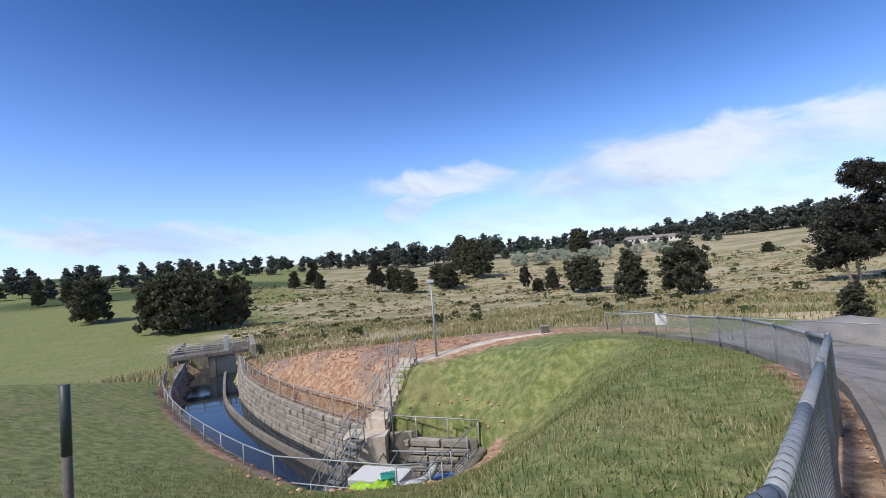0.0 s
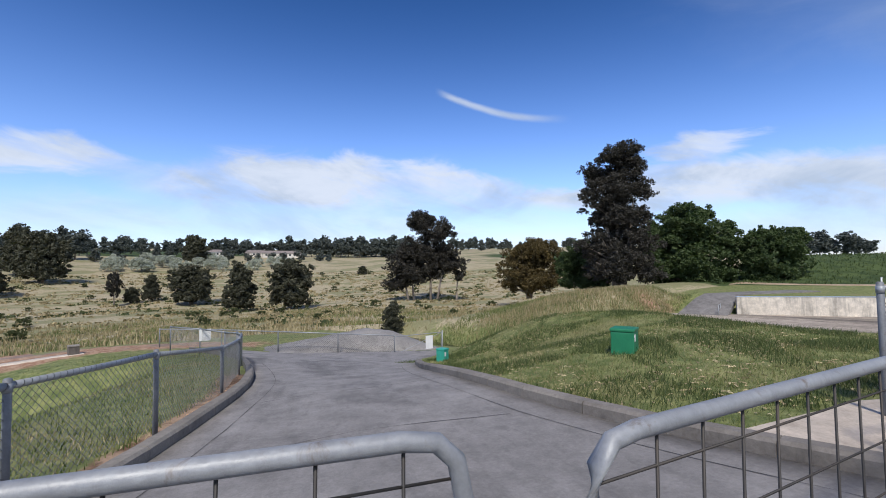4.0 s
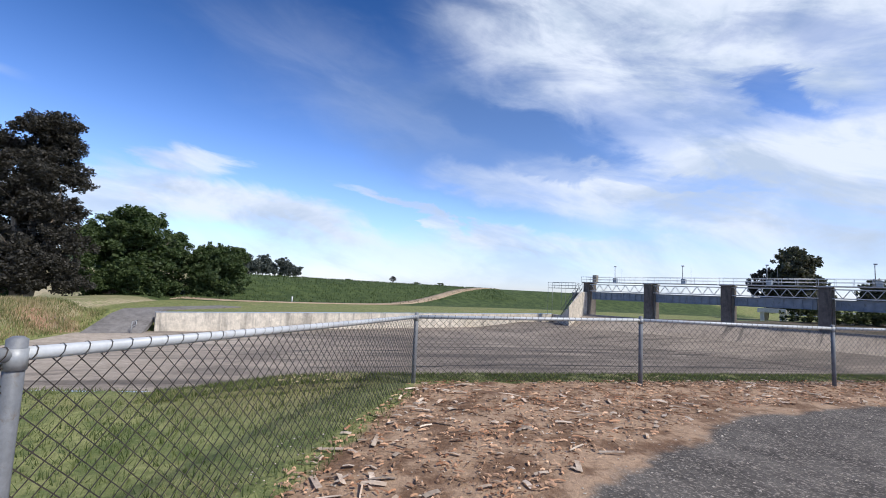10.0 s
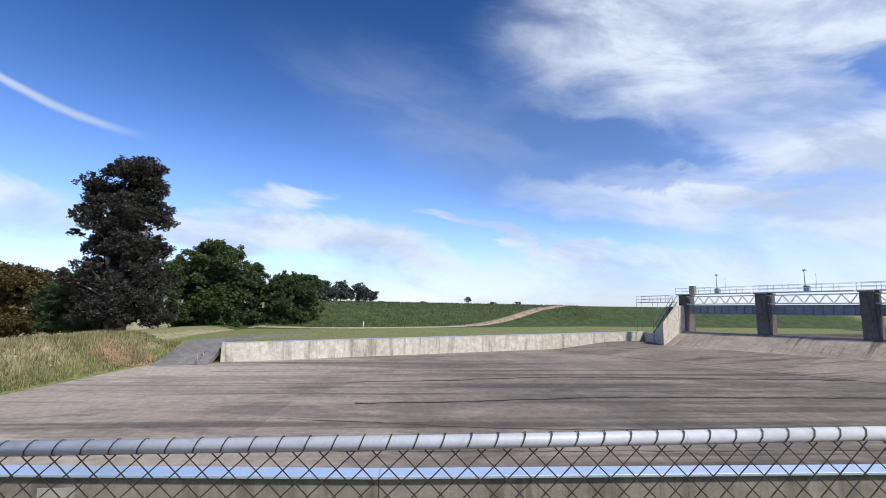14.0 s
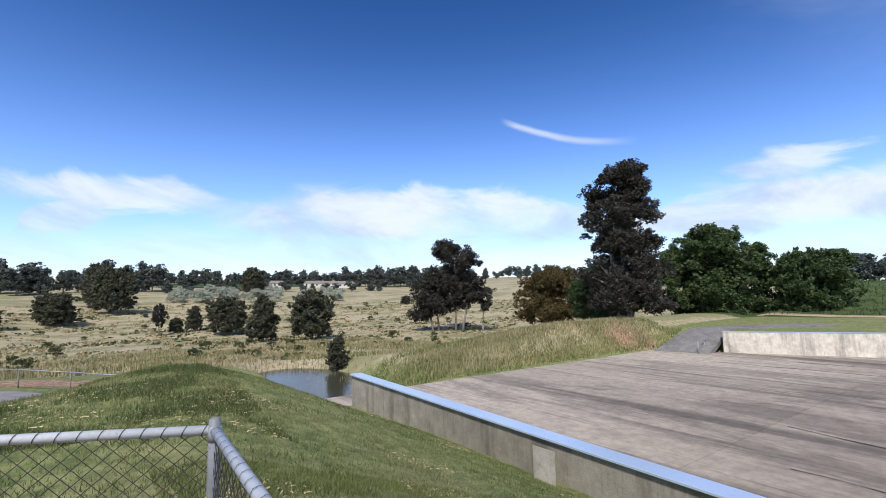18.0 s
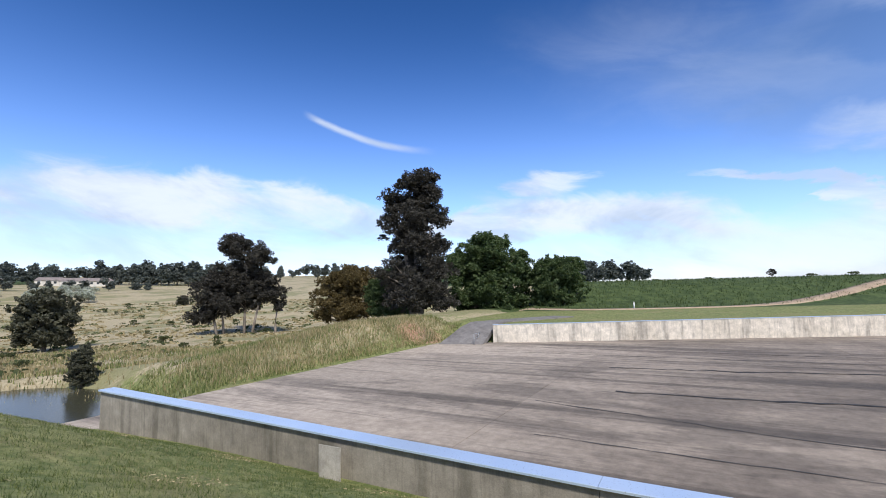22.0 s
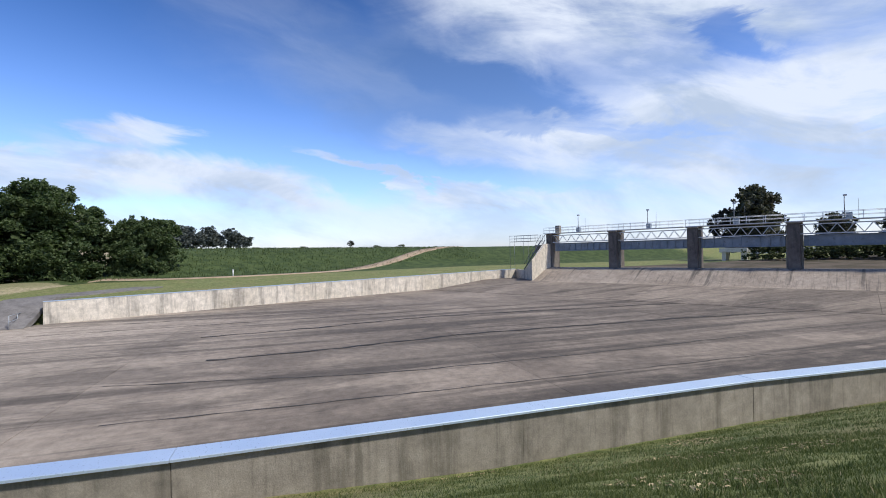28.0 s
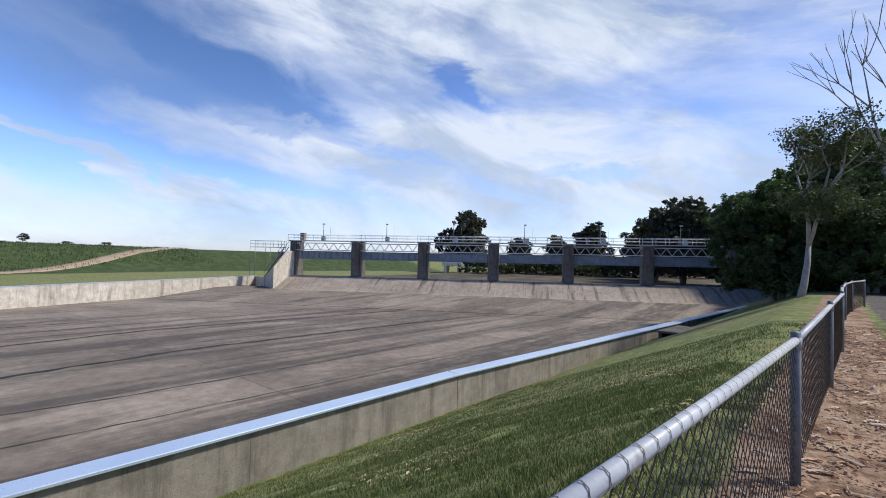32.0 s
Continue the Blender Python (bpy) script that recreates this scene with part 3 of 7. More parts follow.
def tube(points, radii, sides=8, caps=True):
    """Verts and faces of a tube along points, its radius given per point."""
    pts = [Vector(q) for q in points]
    verts, faces = [], []
    ref = Vector((0, 0, 1))
    for i, q in enumerate(pts):
        d = (pts[min(i + 1, len(pts) - 1)] - pts[max(i - 1, 0)]).normalized()
        a = d.cross(ref)
        if a.length < 0.05:
            a = d.cross(Vector((1, 0, 0)))
        a.normalize()
        b = d.cross(a).normalized()
        r = radii[i] if hasattr(radii, "__len__") else radii
        for k in range(sides):
            w = 2 * math.pi * k / sides
            verts.append(q + a * (r * math.cos(w)) + b * (r * math.sin(w)))
    for i in range(len(pts) - 1):
        for k in range(sides):
            k2 = (k + 1) % sides
            faces.append((i * sides + k, i * sides + k2, (i + 1) * sides + k2, (i + 1) * sides + k))
    if caps:
        faces.append(tuple(range(sides - 1, -1, -1)))
        n = (len(pts) - 1) * sides
        faces.append(tuple(range(n, n + sides)))
    return verts, faces


def tube_part(name, points, radii, mat, parent, sides=8, label=""):
    v, f = tube(points, radii, sides)
    return link_mesh(name, v, f, mat, parent, label, True)


def sm(a, b, x):
    u = np.clip((np.asarray(x, float) - a) / (b - a), 0, 1)
    return u * u * (3 - 2 * u)


# ---------------------------------------------------------------- the lie of the land
FLOOR_Z, CAP_Z = -4.50, -2.14
WALL_X, WALL_END = 20.9, 13.0                 # the near chute wall, and its downstream end
FAR_A, FAR_B = Vector((63.9, 15.3, 0)), Vector((93.5, -49.0, 0))
PIER_1, PIER_STEP = Vector((74.2, -57.3, 0)), Vector((-10.2, -5.8, 0))
DOWN = Vector((-0.494, 0.869, 0))             # downstream from the gates
CHANNEL = [(-4.6, 20.4), (-7.0, 20.4), (-11.3, 24.2), (-16.8, 30.4), (-21.8, 37.6), (-26.0, 46.0), (-31.0, 57.0), (-45.0, 85.0)]


PIT = [(-8.2, 22.4), (-6.3, 23.1), (-2.3, 22.0), (-4.1, 17.6), (-8.0, 17.9)]   # the outlet pit, clockwise


def far_wall_x(y):
    return FAR_A.x + (FAR_A.y - np.clip(y, -49.0, 15.3)) * (FAR_B.x - FAR_A.x) / (FAR_A.y - FAR_B.y)


def channel_dist(x, y):
    """Distance to the outlet channel's middle line, and the side (+1 beyond it, as seen from the lawn)."""
    best, side = np.full(np.shape(x), 1e9), np.zeros(np.shape(x))
    for (ax, ay), (bx, by) in zip(CHANNEL[:-1], CHANNEL[1:]):
        dx, dy = bx - ax, by - ay
        u = np.clip(((x - ax) * dx + (y - ay) * dy) / (dx * dx + dy * dy), 0, 1)
        px, py = ax + u * dx, ay + u * dy
        d = np.hypot(x - px, y - py)
        s = np.sign(dx * (y - ay) - dy * (x - ax))
        side = np.where(d < best, -s, side)
        best = np.minimum(best, d)
    return best, side


def ground(x, y):
    x, y = np.asarray(x, float), np.asarray(y, float)
    r = np.hypot(x - 8, y)
    valley = np.interp(r, [0, 20, 35, 60, 100, 150, 230, 400, 700, 1100, 3000], [-0.2, -1.6, -3.4, -6.0, -7.8, -6.5, -1.0, 13, 33, 46, 60])
    valley = valley - np.interp(r, [80, 120, 160, 200, 260, 320], [0, 1.2, 3.0, 3.2, 1.6, 0]) * sm(-45, 10, x)
    turn = np.degrees(np.arctan2(x - 8, y))
    valley = valley - np.maximum(valley + 3.0, 0) * sm(74, 84, turn)
    valley = valley + 0.5 * np.sin(x * 0.07 + 1.0) * np.sin(y * 0.06) * sm(50, 90, r)
    near = -0.13 - 0.078 * np.clip(y - 0.5, 0, 25) - 0.085 * np.clip(x - 8, 0, 14) * sm(8, 16, y) - 0.115 * np.clip(x - 3, 0, 7) * sm(3, 10, y)
    near = near + 0.24 * sm(-0.5, -5.0, y) * sm(4.0, 8.5, x)
    near = near - 1.1 * np.exp(-((x + 5.5) / 5.5) ** 2 - ((y - 25.0) / 4.5) ** 2)
    near = near + 0.34 * np.exp(-((x - 8.0) / 3.2) ** 2 - ((y - 5.2) / 3.6) ** 2)
    near = near + 1.35 * np.exp(-((x - 13.2) / np.where(x < 13.2, 3.2, 4.2)) ** 2 - ((y - 9.0) / np.where(y > 9, 3.5, 4.4)) ** 2)
    z = near + (valley - near) * sm(21, 42, y)
    behind = sm(5, -25, y) * sm(12, -40, x)
    z = z + behind * 0.5
    # the outlet pit and its banks
    d, side = channel_dist(x, y)
    slope = np.where(side > 0, 0.66, 0.36 + 0.30 * sm(-5, 2, x))
    bank = -5.5 + slope * (d - 2.5) + np.where(side > 0, 0.45 * np.clip(d - 2.5, 0, 3.0), 0)
    zone = (y > 2) & (y < 90)
    k = 0.6
    hgt = np.clip(0.5 + 0.5 * (bank - z) / k, 0, 1)
    z = np.where(zone, bank * (1 - hgt) + z * hgt - k * hgt * (1 - hgt), z)
    z = np.where(zone & (d < np.where(side > 0, 2.85, 2.45)), -8.0, z)
    pit = np.ones(np.shape(x), bool)
    for (ax, ay), (bx, by) in zip(PIT, PIT[1:] + PIT[:1]):
        pit = pit & ((bx - ax) * (y - ay) - (by - ay) * (x - ax) < 0)
    z = np.where(pit, -8.0, z)
    # lawn falling to the near wall
    foot = -3.0 - 0.30 * sm(-4, -12, y) - 0.15 * sm(6, 13, y) - 0.6 * sm(12, 17, y)
    fall = 0.10 + (foot - 0.10) * np.clip((x - 12.6) / (WALL_X - 0.3 - 12.6), 0, 1)
    w = sm(-3.5, -1.0, y)
    fall2 = fall * (1 - w) + (near + (foot - near) * np.clip((x - 12.6) / (WALL_X - 12.9), 0, 1) ** (1 + 0.8 * sm(1, 7, y))) * w
    inside = (x > 12.0) & (x < WALL_X + 0.1) & (y < 20)
    z = np.where(inside, fall2 + (z - fall2) * sm(13, 20, y), z)
    # chute, apron and what lies behind the far wall
    fx = far_wall_x(y)
    chute = (x > WALL_X + 0.05) & (x < fx + 0.2) & (y < 21.6)
    behind_wall = (x >= fx + 0.2) & (y < 21.6)
    u = x - fx
    dam = -2.35 + 0.35 * sm(2, 25, u) + 5.5 * sm(33, 64, u) * sm(75, 25, y) 
    dam = dam + (FLOOR_Z - 0.6 - dam) * sm(14.5, 15.6, y) * sm(4.2, -0.6, u)
    z = np.where(behind_wall, dam, z)
    north = (y >= 21.6) & (x > WALL_X)
    bank2 = FLOOR_Z + 2.9 * sm(21.6, 27, y) * sm(29, 56, x) - 1.4 * sm(33, 24, x)
    back = valley + (dam - valley) * sm(60, 28, y) * sm(58, 72, x)
    z = np.where(north, bank2 + (back - bank2) * sm(27, 50, y), z)
    z = np.where(north & (x > 58), z + (dam - z) * sm(59, 74, x) * sm(30, 22, y), z)
    z = np.where(chute, FLOOR_Z - 0.5, z)
    # pond below the end of the near wall
    pond = np.hypot((x - 28.0) / 6.0, (y - 37.0) / 11.0)
    z = np.where(y > 16, z - 2.0 * sm(1.35, 0.8, pond), z)
    # reservoir bed beyond the gates
    g = (x - PIER_1.x) * -DOWN.x + (y - PIER_1.y) * -DOWN.y
    res = sm(-1.0, 0.5, g)
    z = np.where((x < 90) & (x > 0) & (g > -9), z * (1 - res) + (-1.9 + 0.8 * sm(15, 70, g)) * res, z)
    return z


def hz(x, y):
    return float(ground(np.array([x]), np.array([y]))[0])


def spread(core_a, core_b, step, reach, growth):
    a = list(np.arange(core_a, core_b + step / 2, step))
    s = step
    while a[-1] < reach[1]:
        s *= growth
        a.append(a[-1] + s)
    s = step
    while a[0] > reach[0]:
        s *= growth
        a.insert(0, a[0] - s)
    return np.array(a)


def build_ground():
    xs = spread(-12.0, 21.0, 0.25, (-2600, 2600), 1.045)
    ys = spread(-15.0, 24.0, 0.25, (-2600, 2600), 1.045)
    xs = np.sort(np.concatenate([xs[np.abs(xs - WALL_X) > 0.13], [WALL_X - 0.05, WALL_X + 0.12]]))
    ys = np.sort(np.concatenate([ys[np.abs(ys - 21.6) > 0.13], [21.55, 21.65]]))
    k = int(np.argmin(np.abs(xs - FAR_A.x)))
    xs[k] = FAR_A.x + 0.10
    xs = np.insert(xs, k + 1, FAR_A.x + 0.30)
    gx, gy = np.meshgrid(xs, ys)
    shift = far_wall_x(gy) - FAR_A.x
    gx = gx + shift * np.clip((gx - 25) / (FAR_A.x - 25), 0, 1)
    gz = ground(gx, gy)
    rough = np.random.default_rng(3).normal(0, 0.012, gz.shape)
    gz = gz + rough * ((gx < 20.6) & (gy > -30)) * np.where((gy < 0.4 - 0.30 * gx) & (gx < 10.5), 0.15, 1.0)
    ny, nx = gx.shape
    verts = np.stack([gx.ravel(), gy.ravel(), gz.ravel()], 1)
    idx = np.arange(nx * ny).reshape(ny, nx)
    faces = np.stack([idx[:-1, :-1].ravel(), idx[:-1, 1:].ravel(), idx[1:, 1:].ravel(), idx[1:, :-1].ravel()], 1)
    me = bpy.data.meshes.new("ground")
    me.from_pydata(verts.tolist(), [], faces.tolist())
    me.polygons.foreach_set("use_smooth", [True] * len(me.polygons))
    me.materials.append(M_GROUND)
    x, y = gx.ravel(), gy.ravel()
    d, side = channel_dist(x, y)
    fx = far_wall_x(y)
    r = np.hypot(x - 8, y)
    dry = np.maximum(sm(32, 44, y) * (0.25 + 0.75 * sm(-45, 0, x + 0.2 * y + 9 * np.sin(y * 0.09))), sm(22.5, 25, y) * sm(30, 40, x))
    dry = dry * (1 - 0.55 * sm(120, 60, r) * sm(40, 80, x))
    earth = np.where(side > 0, sm(2.4, 3.2, d) * sm(24, 16, d) * sm(60, 45, y) * sm(0.6, -0.6, x + 6.2 - 7.0 * sm(25.2, 28.5, y)), 0)
    earth = np.maximum(earth, 0.75 * np.where(side < 0, sm(4.2, 2.8, d) * sm(17, 19, y) * sm(70, 50, y), 0))
    earth = np.maximum(earth, 0.8 * np.exp(-((y - 27.5 - 0.1 * x) / 2.4) ** 2) * sm(-8, -3, x) * sm(16, 8, x))
    tar = sm(10.9, 10.0, x) * sm(0.5, -0.1, y - 0.45 + 0.30 * x) * sm(-14, -10, x)
    verge = np.interp(y, [-20, -13, -7.3, -4.9, -3.6, -2.6, -2.05, -1.6], [11.2, 11.1, 10.0, 8.7, 7.8, 6.95, 6.0, 5.4])
    tar = tar * sm(0.5, -0.5, x - verge)
    bark = sm(-1.0, -0.1, x - verge) * sm(12.15, 11.75, x) * sm(0.2, -0.4, y + 2.0 + 0.52 * (x - 7.6)) * (y > -40)
    fence_x = np.interp(y, [2.3, 3.5, 4.9, 6.05, 7.5, 9.2, 11.6], [-3.6, -2.2, -1.0, 0.05, 1.15, 2.3, 3.4])
    bark = np.maximum(bark, np.exp(-((x - fence_x) / 0.42) ** 2) * (y > 1.8) * sm(13, 11, y))
    sandy = np.exp(-((x - verge - 0.35) / 0.45) ** 2) * (y < -2.5) * 0.55
    earth = np.maximum(earth, sandy)
    earth = np.maximum(earth, 0.95 * np.exp(-((x - 61.0) / 5.0) ** 2 - ((y - 24.0) / 2.6) ** 2) * (y > 21.5))
    up = (x - PIER_1.x) * -DOWN.x + (y - PIER_1.y) * -DOWN.y
    mud = sm(-1, 3, up) * (x < 88) * (x > 0)
    dam = sm(24, 34, x - fx) * sm(60, 30, y) * (y < 60) * sm(-160, -120, y)
    dam = np.maximum(dam, sm(200, 300, r) * sm(0.2, 0.8, np.sin(x * 0.013) * np.cos(y * 0.011 + 1)) * 0.8)
    for name, cols in (("zone", (dry, earth, tar)), ("zone_b", (dam, bark, mud))):
        a = me.color_attributes.new(name, "FLOAT_COLOR", "POINT")
        buf = np.stack([*[np.clip(q, 0, 1) for q in cols], np.ones_like(x)], 1)
        a.data.foreach_set("color", buf.ravel())
    me.update()
    ob = new("ground", me)
    return tagged(ob, "lawn, dry pasture, bark litter and worn asphalt ground", "ground", kind="structure")


build_ground()


# ---------------------------------------------------------------- chute, walls and crest
def clip_poly(poly, px, py, nx, ny):
    """The part of a convex polygon on the side of the line through p to which n points."""
    out = []
    for i, a in enumerate(poly):
        b = poly[(i + 1) % len(poly)]
        da, db = (a[0] - px) * nx + (a[1] - py) * ny, (b[0] - px) * nx + (b[1] - py) * ny
        if da >= 0:
            out.append(a)
        if (da >= 0) != (db >= 0):
            u = da / (da - db)
            out.append((a[0] + u * (b[0] - a[0]), a[1] + u * (b[1] - a[1])))
    return out


def prism(poly, z0, z1, name, mat, parent, label=""):
    n = len(poly)
    verts = [(x, y, z0) for x, y in poly] + [(x, y, z1) for x, y in poly]
    faces = [tuple(range(n - 1, -1, -1)), tuple(range(n, 2 * n))] + [(i, (i + 1) % n, n + (i + 1) % n, n + i) for i in range(n)]
    return link_mesh(name, verts, faces, mat, parent, label)


FOOT = PIER_1 + DOWN * 9.0


def build_chute_floor():
    top = thing("floor", "stained grey-brown concrete spillway floor in large slabs", "floor", kind="structure")
    prism([(20.7, 21.5), (62.0, 21.5), (66, 16), (95, -50), (95, -62), (18, -100), (17, -60)], FLOOR_Z - 0.4, FLOOR_Z - 0.05, "joint_bed", M_PIER, top)
    xs = [20.85, 27.4, 34.4, 41.6, 49.4, 57.4, 65.5, 73.5, 82.0, 90.0, 98.0]
    ys = [21.6, 2.0, -18.0, -38.0, -60.0, -82.0, -100.0]
    fd = (FAR_B - FAR_A).normalized()
    rnd = random.Random(5)
    for xa, xb in zip(xs[:-1], xs[1:]):
        for ya, yb in zip(ys[:-1], ys[1:]):
            g = 0.006
            poly = [(xa + g, yb + g), (xb - g, yb + g), (xb - g, ya - g), (xa + g, ya - g)]
            poly = clip_poly(poly, FAR_A.x + 0.1, FAR_A.y, fd.y, -fd.x)
            if len(poly) > 2:
                poly = clip_poly(poly, FOOT.x, FOOT.y, DOWN.x, DOWN.y)
            if len(poly) > 2 and ya < -18.8:
                poly = clip_poly(poly, 20.85, -18.8, 0.997, 0.075)
            if len(poly) > 2:
                dz = rnd.uniform(-0.004, 0.004)
                prism(poly, FLOOR_Z - 0.2, FLOOR_Z + dz, "slab", M_FLOOR, top)
    return top


def build_wall_run(name, label, a, b, thick, z0, z1, mat, cap_mat, cap_w, step, side_out, z1_end=None):
    """A straight wall from a to b in cast lengths with open joints, a coping along its top. side_out: +1 or -1, where its thickness lies."""
    top = thing(name, label, "wall", kind="structure")
    a, b = Vector((*a, 0)), Vector((*b, 0))
    d = (b - a).normalized()
    n = Vector((-d.y, d.x, 0)) * side_out
    total = (b - a).length
    z1_last = z1 if z1_end is None else z1_end
    count = max(1, round(total / step))
    for i in range(count):
        p, q = a + d * (total * i / count + 0.002), a + d * (total * (i + 1) / count - 0.002)
        ob = prism([(p.x, p.y), (q.x, q.y), ((q + n * thick).x, (q + n * thick).y), ((p + n * thick).x, (p + n * thick).y)][::side_out], z0, z1, "wall_section", mat, top)
        for v in ob.data.vertices[4:]:
            v.co.z = z1 + 0.07 + (z1_last - z1) * (v.co - a).dot(d) / total
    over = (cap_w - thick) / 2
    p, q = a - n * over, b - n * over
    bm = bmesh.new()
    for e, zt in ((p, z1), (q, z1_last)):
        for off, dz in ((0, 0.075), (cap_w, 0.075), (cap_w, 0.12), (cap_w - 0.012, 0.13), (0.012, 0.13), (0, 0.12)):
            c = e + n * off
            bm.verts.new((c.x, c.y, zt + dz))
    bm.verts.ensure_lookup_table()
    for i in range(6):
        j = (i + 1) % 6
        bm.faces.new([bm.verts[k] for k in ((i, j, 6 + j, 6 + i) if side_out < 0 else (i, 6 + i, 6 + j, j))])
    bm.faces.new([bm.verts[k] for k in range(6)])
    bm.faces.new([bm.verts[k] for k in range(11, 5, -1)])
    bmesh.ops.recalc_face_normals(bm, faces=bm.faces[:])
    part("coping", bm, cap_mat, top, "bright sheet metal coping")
    return top


def build_crest():
    """The rounded overflow crest under the gates."""
    top = thing("spillway_crest", "rounded stained concrete overflow crest below the gates", "weir", kind="structure")
    prof = [(-2.5, -1.9), (-1.6, -1.60), (-0.4, -1.46), (0.6, -1.47), (1.6, -1.60), (2.6, -1.86), (3.6, -2.30), (4.6, -2.80), (5.5, -3.22), (6.2, -3.46), (6.7, -3.55), (7.4, -3.60), (7.4, -5.2), (-2.5, -5.2)]
    d = PIER_STEP.normalized()
    n = len(prof)
    start, length, seg = -11.85, 98.0, 14
    for k in range(seg):
        verts, faces = [], []
        for e in (k, k + 1):
            c = PIER_1 + d * (start + length * e / seg + (0.01 if e == k else -0.01))
            for off, z in prof:
                verts.append((c.x + DOWN.x * off, c.y + DOWN.y * off, z))
        for i in range(n):
            faces.append((i, (i + 1) % n, n + (i + 1) % n, n + i))
        faces += [tuple(range(n - 1, -1, -1)), tuple(range(n, 2 * n))]
        link_mesh("crest_section", verts, faces, M_OGEE, top)
    edges = [-21.8, -11.86, -2.0, 9.0, 20.0, 31.0, 42.0, 53.0, 64.0, 75.0]
    for s0, s1 in zip(edges[:-1], edges[1:]):
        verts = []
        for s in (s0 + 0.01, s1 - 0.01):
            rows = [(1.5 if s0 < -12 else 7.0, -3.57), (7.0, -3.57), (21.0, -4.47)]
            for off, z in rows + [(rr[0], -5.0) for rr in reversed(rows)]:
                c = PIER_1 + d * s + DOWN * off
                verts.append((c.x, c.y, z))
        faces = [(i, (i + 1) % 6, 6 + (i + 1) % 6, 6 + i) for i in range(6)] + [(5, 4, 3, 2, 1, 0), (6, 7, 8, 9, 10, 11)]
        link_mesh("apron_slab", verts, faces, M_FLOOR, top, "stained concrete apron slab")
    return top


GATE_TURN = math.degrees(math.atan2(PIER_STEP.y, PIER_STEP.x))


def build_gates():
    """Piers, raised gates, trusses and the walkway; local x runs along the crest, local y downstream to upstream."""
    bay = PIER_STEP.length
    pier = thing("gate_pier", "dark stained concrete spillway gate pier", "pier", "gate piers")
    bm = box_bm((-0.66, -1.2, -2.2), (0.66, 2.2, 4.35), 0.10)
    part("shaft", bm, M_PIER, pier)
    part("cap", box_bm((-0.78, -1.35, 4.35), (0.78, 2.3, 4.55), 0.04), M_WALL, pier, "pale concrete cap")
    part("gate_guide", box_bm((-0.90, -0.3, -1.6), (-0.66, 0.3, 4.3), 0.02), M_WALL, pier)
    part("gate_guide", box_bm((0.66, -0.3, -1.6), (0.90, 0.3, 4.3), 0.02), M_WALL, pier)
    span = thing("spillway_gate", "raised blue-grey steel spillway gate with white lattice truss and walkway", "gate", "spillway gates")
    a, b = 0.95, bay - 0.95
    part("gate_leaf", box_bm((a, -0.15, 1.50), (b, 0.25, 2.72), 0.02), M_GATE_BLUE, span)
    part("top_flange", box_bm((a, -0.35, 2.72), (b, 0.35, 2.82), 0.01), M_GATE_BLUE, span)
    part("bottom_flange", box_bm((a, -0.35, 1.42), (b, 0.35, 1.50), 0.01), M_GATE_BLUE, span)
    for i in range(9):
        x = a + (b - a) * (i + 0.5) / 9
        part("stiffener", box_bm((x - 0.04, -0.30, 1.5), (x + 0.04, -0.152, 2.72)), M_GATE_BLUE, span)
    part("chord", box_bm((a - 0.3, -0.5, 2.92), (b + 0.3, -0.36, 3.06)), M_TRUSS, span, "white painted truss chord")
    part("chord", box_bm((a - 0.3, -0.5, 4.12), (b + 0.3, -0.36, 4.26)), M_TRUSS, span, "white painted truss chord")
    m = 12
    for i in range(m):
        x0, x1 = a + (b - a) * i / m, a + (b - a) * (i + 1) / m
        z0, z1 = (3.0, 4.18) if i % 2 else (4.18, 3.0)
        tube_part("diagonal", [(x0, -0.43, z0), (x1, -0.43, z1)], 0.055, M_TRUSS, span, 6)
    part("walkway", box_bm((-1.0, -0.9, 4.56), (bay - 1.2, 1.2, 4.66)), M_TRUSS, span, "grey steel walkway grating")
    for y in (-0.85, 1.15):
        for z in (5.15, 5.62):
            tube_part("handrail", [(-1.0, y, z), (bay - 1.2, y, z)], 0.032, M_TRUSS, span, 6)
        for i in range(6):
            x = -0.9 + (bay - 0.4) * i / 6
            tube_part("handrail_post", [(x, y, 4.6), (x, y, 5.64)], 0.03, M_TRUSS, span, 6)
    x = bay * 0.42
    tube_part("light_pole", [(x, 0.9, 4.6), (x, 0.9, 7.6)], [0.07, 0.045], M_GALV_DULL, span, 8)
    part("luminaire", box_bm((x - 0.12, 0.65, 7.55), (x + 0.28, 1.0, 7.75), 0.04), M_LAMP, span)
    part("hoist_box", box_bm((x + 0.1, -0.2, 4.66), (x + 0.75, 0.5, 5.45), 0.05), M_GATE_BLUE, span, "grey hoist motor box")
    tube_part("aerial", [(x + 1.3, 0.9, 4.6), (x + 1.3, 0.9, 7.2)], 0.018, M_GALV_DULL, span, 5)
    for k in range(-1, 7):
        p = PIER_1 + PIER_STEP * k
        m4 = Matrix.Translation((p.x, p.y, 0)) @ Euler((0, 0, radians(GATE_TURN))).to_matrix().to_4x4()
        if k == -1:
            continue
        copy_thing(pier, m4) if k else None
        if k == 0:
            pier.matrix_basis = m4
    first = PIER_1 - PIER_STEP
    span.matrix_basis = Matrix.Translation((first.x, first.y, 0)) @ Euler((0, 0, radians(GATE_TURN))).to_matrix().to_4x4()
    for k in range(0, 6):
        p = PIER_1 + PIER_STEP * k
        copy_thing(span, Matrix.Translation((p.x, p.y, 0)) @ Euler((0, 0, radians(GATE_TURN))).to_matrix().to_4x4())


